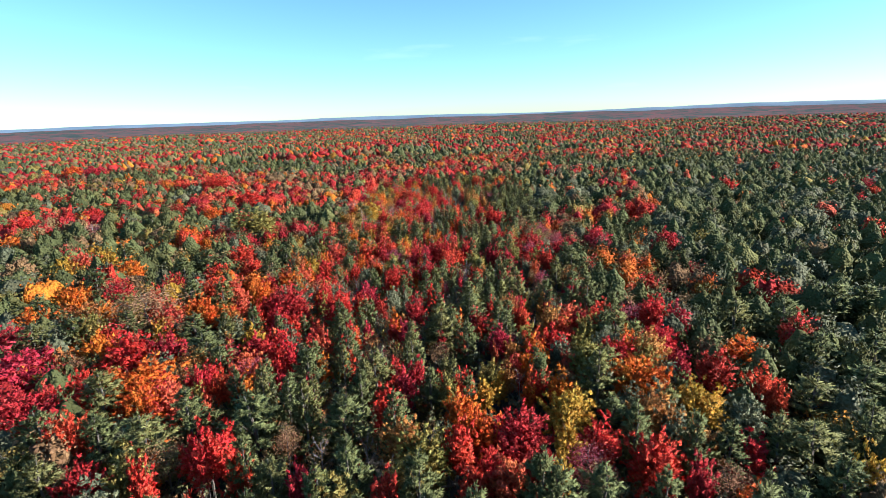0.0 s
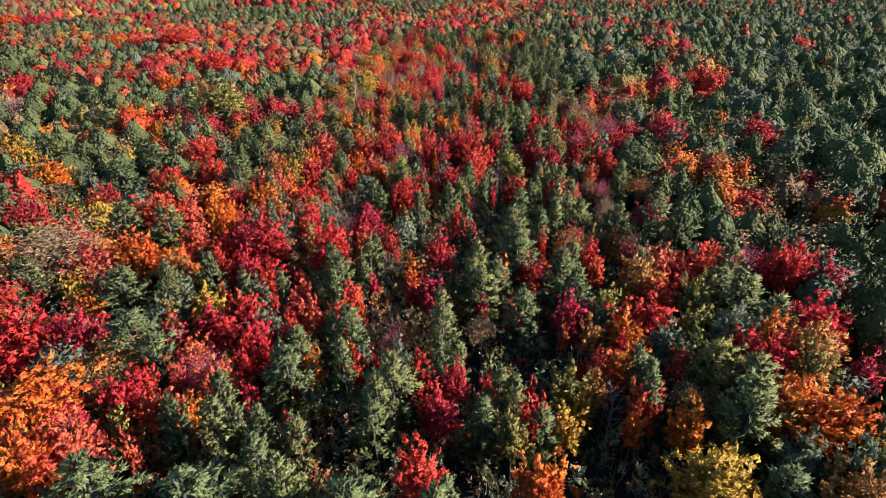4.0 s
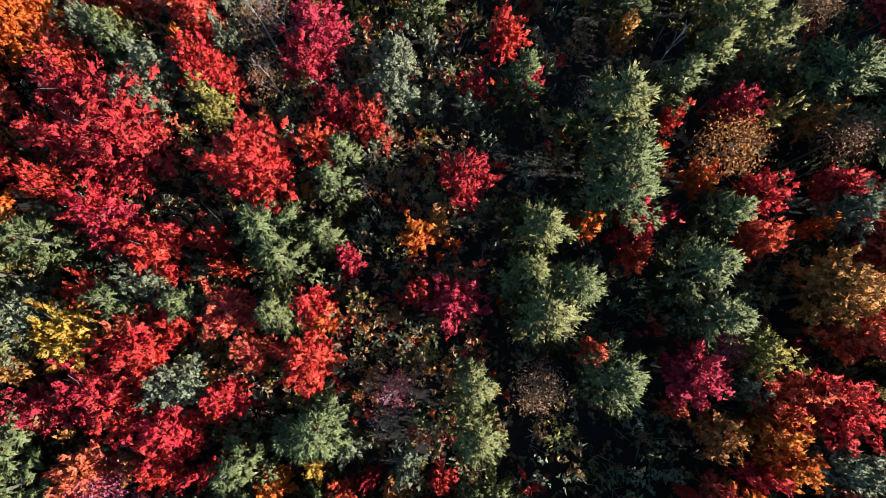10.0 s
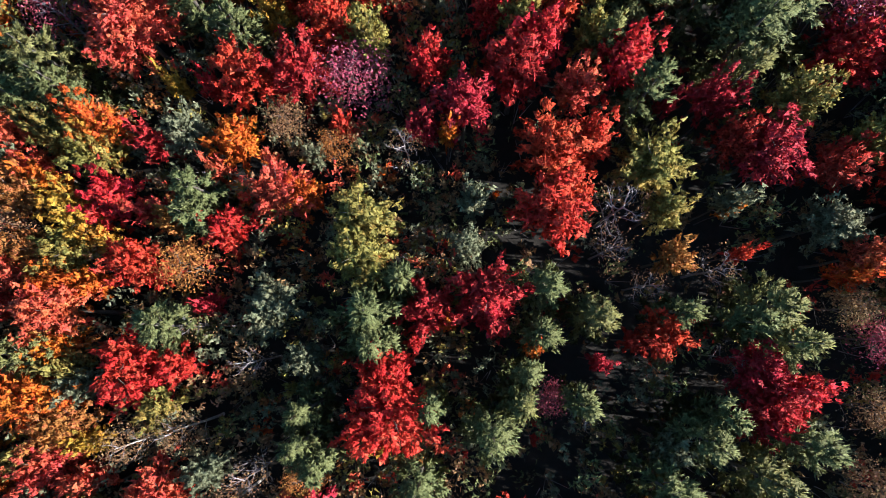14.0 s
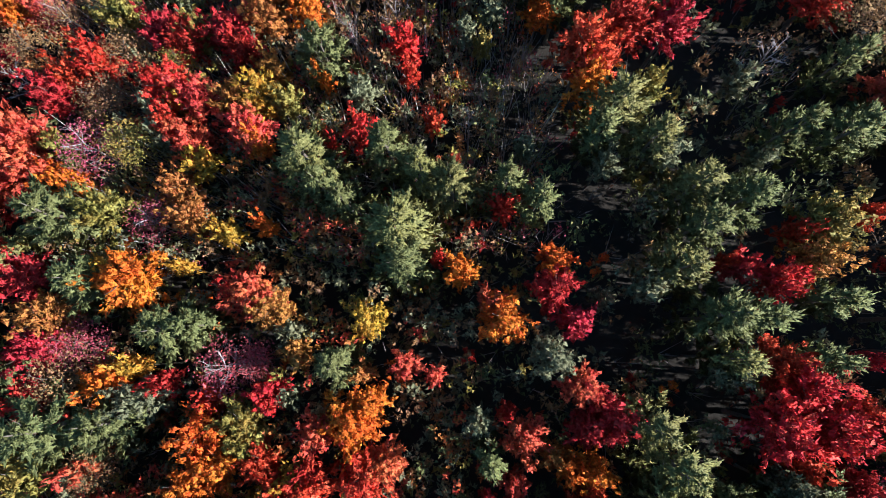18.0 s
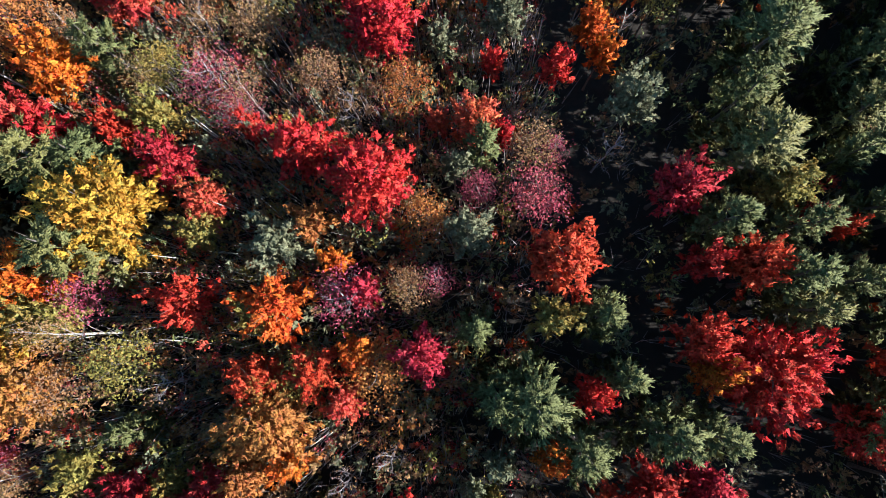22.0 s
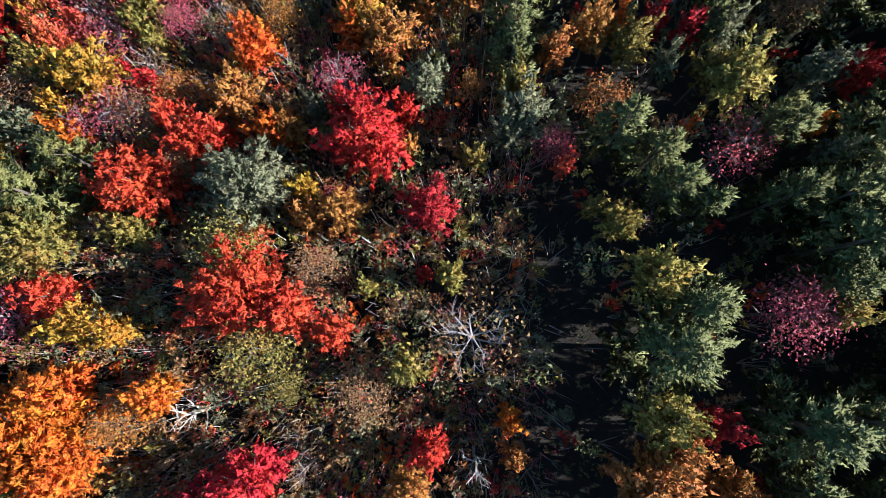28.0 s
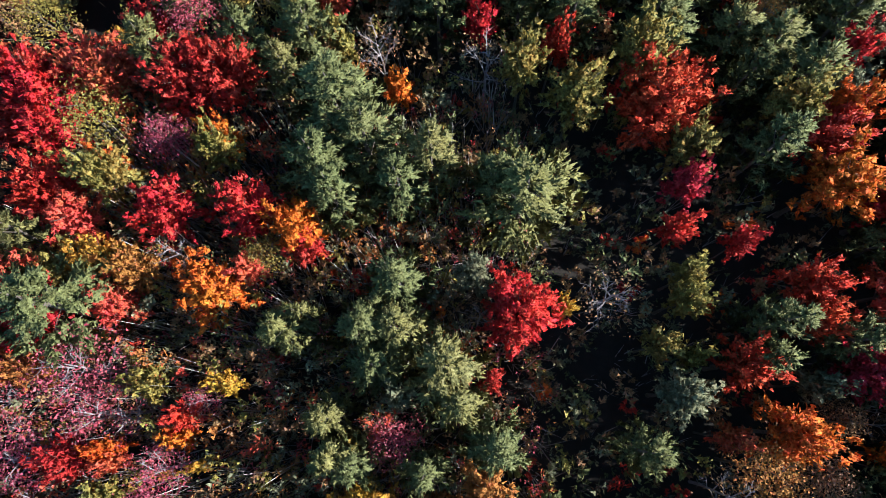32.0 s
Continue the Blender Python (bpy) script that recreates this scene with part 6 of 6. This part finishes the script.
def soft_tree_faces(p, h, r, leaves, leaf, rough=0.4):
    """Domed crowns of leafy clumps for many trees at once."""
    n, clumps = len(p), min(leaves, max(7, leaves // 11))
    d = unit(rng.normal(0, 1, (n, clumps, 3)))
    d[..., 2] = np.abs(d[..., 2]) * 1.3 - 0.35
    lobe = 1 + 0.2 * np.sin(3 * np.arctan2(d[..., 1], d[..., 0]) + rng.uniform(0, 6, (n, 1)))
    cen = d * (rng.uniform(0.62, 1.0, (n, clumps)) * lobe)[..., None]
    pick_one = rng.integers(0, clumps, (n, leaves))
    rows = np.arange(n)[:, None]
    at = cen[rows, pick_one] + rng.normal(0, 0.13, (n, leaves, 3))
    half = 0.34 * h
    way = unit(cen[rows, pick_one] + (at - cen[rows, pick_one]) * 2.2 + np.array((0, 0, 0.15)))
    at = np.stack([p[:, :1] + at[..., 0] * r[:, None], p[:, 1:2] + at[..., 1] * r[:, None], (p[:, 2] + h - half)[:, None] + at[..., 2] * half[:, None]], -1)
    way = way.reshape(-1, 3)
    return leaf_faces(at.reshape(-1, 3), way + np.array((0, 0, 0.3)), leaf * 1.25, leaf, 0.5, way, rough)


def soft_pine_faces(p, h, r, leaves, leaf, rough=0.4):
    """Pointed crowns of level plumes for many trees at once."""
    n, clumps = len(p), max(9, leaves // 9)
    t = rng.uniform(0, 1, (n, clumps)) ** 1.2
    a = rng.uniform(0, 2 * math.pi, (n, clumps))
    k = np.sqrt(1.05 - t ** 2.6) * rng.uniform(0.5, 1.1, (n, clumps)) * r[:, None]
    cen = np.stack([np.cos(a) * k, np.sin(a) * k, h[:, None] * (0.30 + 0.69 * t)], -1)
    pick_one = rng.integers(0, clumps, (n, leaves))
    rows = np.arange(n)[:, None]
    cen = cen[rows, pick_one]
    at = cen * np.array((1, 1, 0)) * rng.uniform(0.55, 1.1, (n, leaves, 1)) + cen * np.array((0, 0, 1)) + rng.normal(0, 1, (n, leaves, 3)) * np.array((0.32, 0.32, 0.22))
    way = unit(cen * np.array((1, 1, 0)) + np.array((0, 0, 0.8)))
    at = at + p[:, None, :]
    way = way.reshape(-1, 3)
    return leaf_faces(at.reshape(-1, 3), way, leaf * 1.4, leaf * 0.75, 0.5, way, rough)


def crown_stuff(p, leaves, leaf, what, segs, rows, far=False, wide=1.0):
    """Woods at the given places: crowns that differ in hue, height and width, with loose leaves over them."""
    z = np.array([ground_z(a, b) for a, b in p])
    if far:
        z = z + 7 * np.array([noise.noise(Vector((a * 0.0022, b * 0.0022, 8.8))) for a, b in p])
    p = np.concatenate([p, z[:, None]], 1)
    w = np.cumsum(hue_weights(p[:, 0], p[:, 1]), 1)
    kind = (rng.uniform(0, 1, (len(p), 1)) > w).sum(1).clip(0, len(HUE_LIST) - 1)
    for i, hue in enumerate(HUE_LIST):
        q = p[kind == i]
        if not len(q):
            continue
        needle = hue in ("pine", "olive")
        h = rng.uniform(9.5, 15, len(q)) if needle else rng.uniform(8, 13.5, len(q))
        if what == "_beside":
            h = h * 0.92
        if what in ("_beyond", "_far_off", "_farthest"):
            h = rng.uniform(9.5, 14.5, len(q)) if needle else rng.uniform(8.5, 13.0, len(q))
        r = (rng.uniform(2.0, 4.2, len(q)) if needle else rng.uniform(1.8, 4.5, len(q))) * wide
        name = ("pine_woods" if needle else "maple_woods") + what
        label = "woods of many " + ("dark green pines" if needle else f"{hue} autumn trees") + " seen from the air"
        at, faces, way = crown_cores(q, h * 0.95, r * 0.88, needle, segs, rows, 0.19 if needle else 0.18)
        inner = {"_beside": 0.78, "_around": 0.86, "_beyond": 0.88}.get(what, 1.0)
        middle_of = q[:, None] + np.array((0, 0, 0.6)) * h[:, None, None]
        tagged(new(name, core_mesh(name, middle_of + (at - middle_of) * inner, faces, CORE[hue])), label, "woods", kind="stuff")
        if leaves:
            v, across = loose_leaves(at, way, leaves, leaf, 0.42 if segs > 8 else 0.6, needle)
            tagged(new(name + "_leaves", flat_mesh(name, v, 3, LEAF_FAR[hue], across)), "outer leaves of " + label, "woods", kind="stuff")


STANDING = np.array([o.location[:2] for o in scene.objects if o.type == "EMPTY"])
rng = np.random.default_rng(21)


def line_x(y):
    return np.interp(y, (0, 40, 70, 130, 285), (3, -2.5, -3.4, -2.2, 8.5))


def clear_of(x, y, gap):
    ok = np.ones(len(x), bool)
    for i in range(0, len(x), 4000):
        d = (x[i:i + 4000, None] - STANDING[None, :, 0]) ** 2 + (y[i:i + 4000, None] - STANDING[None, :, 1]) ** 2
        ok[i:i + 4000] = d.min(1) > gap * gap
    return ok


def off_strip(x, y):
    """How far a place lies outside the strip of single trees."""
    return np.maximum(np.maximum(np.abs(x - line_x(y)) - 27, 46 - y), y - 306)


def in_view(x, y):
    return (np.abs(x) < 34 + 0.93 * np.maximum(y, 0)) & (y > -70)


def edge(x, y):
    d = off_strip(x, y)
    return (d > 0) & (d < 12) & (y > 36) & clear_of(x, y, 2.4)


def near(x, y):
    d = off_strip(x, y)
    return (d >= 12) & (d < 45) & in_view(x, y) & (y < 190) & (y > 36) & clear_of(x, y, 2.6)


def middle(x, y):
    d = off_strip(x, y)
    return (d >= 12) & ~((d < 45) & (y < 190)) & in_view(x, y) & (np.hypot(x, y) < 260) & (y > 36) & clear_of(x, y, 2.6)


def behind(x, y):
    return (y <= 36) & (np.hypot(x, y) < 95)


def further(x, y):
    d = np.hypot(x, y)
    return (off_strip(x, y) >= 12) & in_view(x, y) & (d >= 260) & (d < 520) & (y > 36) & clear_of(x, y, 2.6)


def distant(x, y):
    d = np.hypot(x, y)
    return in_view(x, y) & (d >= 520) & (d < 1000)


def most_distant(x, y):
    d = np.hypot(x, y)
    return in_view(x, y) & (d >= 1000) & (d < 2100)


for x, y in spots(-70, 70, 30, 330, 4.5, edge):
    i = int((rng.uniform() > np.cumsum(hue_weights(np.array([x]), np.array([y])), 1)).sum())
    kind = (red_maple, crimson_maple, coral_maple, orange_maple, yellow_maple, golden_tree, russet_tree, pine, olive_pine, sage_tree)[min(i, 9)]
    tall = rng.uniform(11, 15.5) if kind in (pine, olive_pine) else rng.uniform(8.5, 12.5)
    kind(x, y, tall, rng.uniform(1.9, 3.3))
STANDING = np.array([o.location[:2] for o in scene.objects if o.type == "EMPTY"])
crown_stuff(spots(-90, 90, 36, 195, 4.4, near), 400, 0.40, "_beside", 11, 7)
crown_stuff(spots(-260, 260, 30, 260, 5.0, middle), 150, 0.60, "_around", 10, 7, False, 1.3)
crown_stuff(spots(-100, 100, -95, 40, 4.8, behind), 0, 0.0, "_behind", 6, 4)
crown_stuff(spots(-520, 520, 36, 520, 5.5, further), 34, 0.95, "_beyond", 6, 4, False, 1.4)
crown_stuff(spots(-1000, 1000, 200, 1000, 7.2, distant), 0, 0.0, "_far_off", 5, 3, True, 1.6)
crown_stuff(spots(-2100, 2100, 500, 2100, 13.0, most_distant), 0, 0.0, "_farthest", 4, 3, True, 2.6)

# the last woods and the hills on the skyline
m, n, l = nodes_of("hazed_distant_canopy")
geo = n.new("ShaderNodeNewGeometry")
cells = n.new("ShaderNodeTexVoronoi")
cells.inputs["Scale"].default_value = 0.022
big = n.new("ShaderNodeTexNoise")
big.inputs["Scale"].default_value, big.inputs["Detail"].default_value = 0.004, 5
l.new(geo.outputs["Position"], cells.inputs["Vector"])
l.new(geo.outputs["Position"], big.inputs["Vector"])
sep = n.new("ShaderNodeSeparateColor")
l.new(cells.outputs["Color"], sep.inputs[0])
add = n.new("ShaderNodeMath")
add.operation = "MULTIPLY_ADD"
add.inputs[1].default_value, add.inputs[2].default_value = 0.6, -0.18
l.new(sep.outputs[0], add.inputs[0])
total = n.new("ShaderNodeMath")
l.new(add.outputs[0], total.inputs[0])
l.new(big.outputs["Fac"], total.inputs[1])
# forest reds and greens greyed towards blue, haze mixed into the ramp
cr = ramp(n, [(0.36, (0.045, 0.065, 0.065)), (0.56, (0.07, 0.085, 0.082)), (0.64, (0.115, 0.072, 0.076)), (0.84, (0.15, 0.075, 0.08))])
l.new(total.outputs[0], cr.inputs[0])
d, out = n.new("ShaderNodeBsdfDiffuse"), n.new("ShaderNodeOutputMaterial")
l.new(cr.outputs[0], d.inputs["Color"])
l.new(d.outputs[0], out.inputs[0])
CANOPY = m
# the blue is distance haze painted into the hill colour
HILL = rough_material("haze_blue_distant_hill", (0.10, 0.15, 0.22), (0.15, 0.21, 0.29), 0.004, bump=0.0)


def band(name, near_d, far_d, rows, height, material, label):
    """A fan of canopy ahead of the camera whose height follows the given rule."""
    v, f, cols = [], [], 160
    for j in range(rows + 1):
        d = near_d * (far_d / near_d) ** (j / rows)
        for i in range(cols + 1):
            a = radians(-52 + 104 * i / cols)
            x, y = math.sin(a) * d, math.cos(a) * d
            v.append((x, y, height(x, y, j / rows)))
    for j in range(rows):
        for i in range(cols):
            k = j * (cols + 1) + i
            f.append((k, k + 1, k + cols + 2, k + cols + 1))
    tagged(new(name, mesh_of(name, v, f, material)), label, "woods" if "canopy" in name else "hills", kind="structure")


def canopy_z(x, y, t):
    return -1 + 9 * noise.noise(Vector((x * 0.0022, y * 0.0022, 8.8))) + 10 + 3 * noise.noise(Vector((x * 0.03, y * 0.03, 3))) + 20 * t


def hill_z(x, y, t):
    ridge = 47 + 16 * noise.noise(Vector((x * 0.0011, y * 0.0002, 5.5))) + 4 * noise.noise(Vector((x * 0.005, 0, 2.0)))
    return -5 + (ridge + 5) * math.sin(min(1.0, t * 1.6) * math.pi / 2)


band("backdrop_canopy", 1750, 4500, 40, canopy_z, CANOPY, "distant red and green autumn forest near the horizon, dulled by painted haze")
band("backdrop_hills", 4300, 4750, 6, hill_z, HILL, "low hills along the skyline, blue with painted haze")

# saplings and brush that close the gaps between the trees
rng = np.random.default_rng(33)


def gaps(x, y):
    open_wood = (x > line_x(y) + 4) & (y > 158) & (y < 262)
    return (off_strip(x, y) < 8) & clear_of(x, y, 1.5) & ~(open_wood & (rng.uniform(0, 1, len(x)) < 0.5))


def low_gaps(x, y):
    shady = (x > line_x(y) + 2) & (y > 120)
    return (off_strip(x, y) < 8) & clear_of(x, y, 0.8) & ~(shady & (rng.uniform(0, 1, len(x)) < 0.3))


def brushy(x, y):
    return (off_strip(x, y) < 8) & (x < line_x(y) + 7) & (y > 168) & (y < 305) & clear_of(x, y, 0.9)


for hue, gap, leaves, low, high in (("sage", 4.2, 66, 4.0, 8.0), ("russet", 4.0, 66, 4.0, 7.5), ("pine", 4.6, 66, 4.0, 8.5), ("crimson", 7.0, 60, 3.0, 6.0), ("orange", 9.0, 60, 3.0, 6.0), ("gold", 7.0, 60, 3.0, 6.5),
                                    ("sage", 3.1, 12, 0.5, 2.0), ("russet", 2.8, 12, 0.5, 2.0), ("pine", 3.0, 12, 0.6, 2.4)):
    p = spots(-50, 60, 40, 325, gap, gaps if high > 3 else low_gaps)
    z = np.array([ground_z(a, b) for a, b in p])
    h = rng.uniform(low, high, len(p))
    r = np.maximum(0.55, h * rng.uniform(0.16, 0.28, len(p)))
    v = (soft_pine_faces if hue == "pine" else soft_tree_faces)(np.concatenate([p, z[:, None]], 1), h, r, leaves, 0.40)
    tagged(new("undergrowth", flat_mesh("undergrowth", v, 3, LEAF[hue])), f"low {hue}-coloured shrubs and saplings on the forest floor", "undergrowth", kind="stuff")


# taller saplings under the sunny side of the line
def sunny(x, y):
    return (off_strip(x, y) < 10) & (x < line_x(y) + 1) & clear_of(x, y, 1.25)


for hue, gap in (("sage", 3.3), ("russet", 3.3), ("gold", 4.4), ("amber", 5.0), ("coral", 5.4)):
    p = spots(-45, 20, 60, 318, gap, sunny)
    z = np.array([ground_z(a, b) for a, b in p])
    h = rng.uniform(4.5, 8.8, len(p))
    v = soft_tree_faces(np.concatenate([p, z[:, None]], 1), h, h * rng.uniform(0.15, 0.24, len(p)), 72, 0.33)
    tagged(new("saplings", flat_mesh("saplings", v, 3, LEAF[hue])), f"slender {hue}-coloured saplings between the taller trees", "saplings", kind="stuff")


# leafless brush with the last leaves, on the young ground
def stems(p, count, low, high, lean=0.42, thick=0.045):
    """Thin stems that rise and spread from each place, two crossed slivers a stem."""
    n = len(p)
    base = np.repeat(p[:, None], count, 1)
    az, out = rng.uniform(0, 6.28, (n, count)), rng.uniform(0.02, lean, (n, count))
    h = rng.uniform(low, high, (n, count))
    tip = base + np.stack([np.cos(az) * out * h, np.sin(az) * out * h, h], -1)
    start = base + (tip - base) * rng.choice((0.0, 0.3, 0.55), (n, count))[..., None]
    w = rng.normal(0, 1, (n, count, 3))
    side = unit(np.cross(tip - start, w)) * thick
    return np.stack([start - side, start + side, tip], 2).reshape(-1, 3)


for hue, gap, leaves in (("russet", 2.5, 70), ("magenta", 3.2, 66), ("sage", 4.4, 60), ("gold", 3.6, 66), ("amber", 4.4, 60), ("coral", 5.2, 60)):
    p = spots(-40, 40, 165, 308, gap, brushy)
    z = np.array([ground_z(a, b) for a, b in p])
    p = np.concatenate([p, z[:, None]], 1)
    h = rng.uniform(3.5, 8.0, len(p))
    v = soft_tree_faces(p, h, h * rng.uniform(0.16, 0.26, len(p)), leaves, 0.19)
    tagged(new("brush_leaves", flat_mesh("brush_leaves", v, 3, LEAF[hue])), f"sparse {hue}-coloured leaves of young brush", "brush", kind="stuff")
    tagged(new("brush_stems", flat_mesh("brush_stems", stems(p, 9, 3.0, 7.5), 3, GREY_BARK)), "thin grey leafless stems of young brush", "brush", kind="stuff")

p = spots(-50, 60, 40, 325, 3.4, lambda x, y: (off_strip(x, y) < 8) & clear_of(x, y, 1.0))
z = np.array([ground_z(a, b) for a, b in p])
tagged(new("brush_stems", flat_mesh("brush_stems", stems(np.concatenate([p, z[:, None]], 1), 7, 1.5, 5.5), 3, GREY_BARK)), "thin grey leafless stems between the trees", "brush", kind="stuff")

# slender pale trunks of the young wood, standing nearly upright
p = spots(-40, 40, 165, 308, 3.0, brushy)
z = np.array([ground_z(a, b) for a, b in p])
tagged(new("pale_stems", flat_mesh("pale_stems", stems(np.concatenate([p, z[:, None]], 1), 2, 6.0, 9.5, 0.14, 0.06), 3, WHITE_BARK)), "slender pale upright stems of young leafless trees", "brush", kind="stuff")
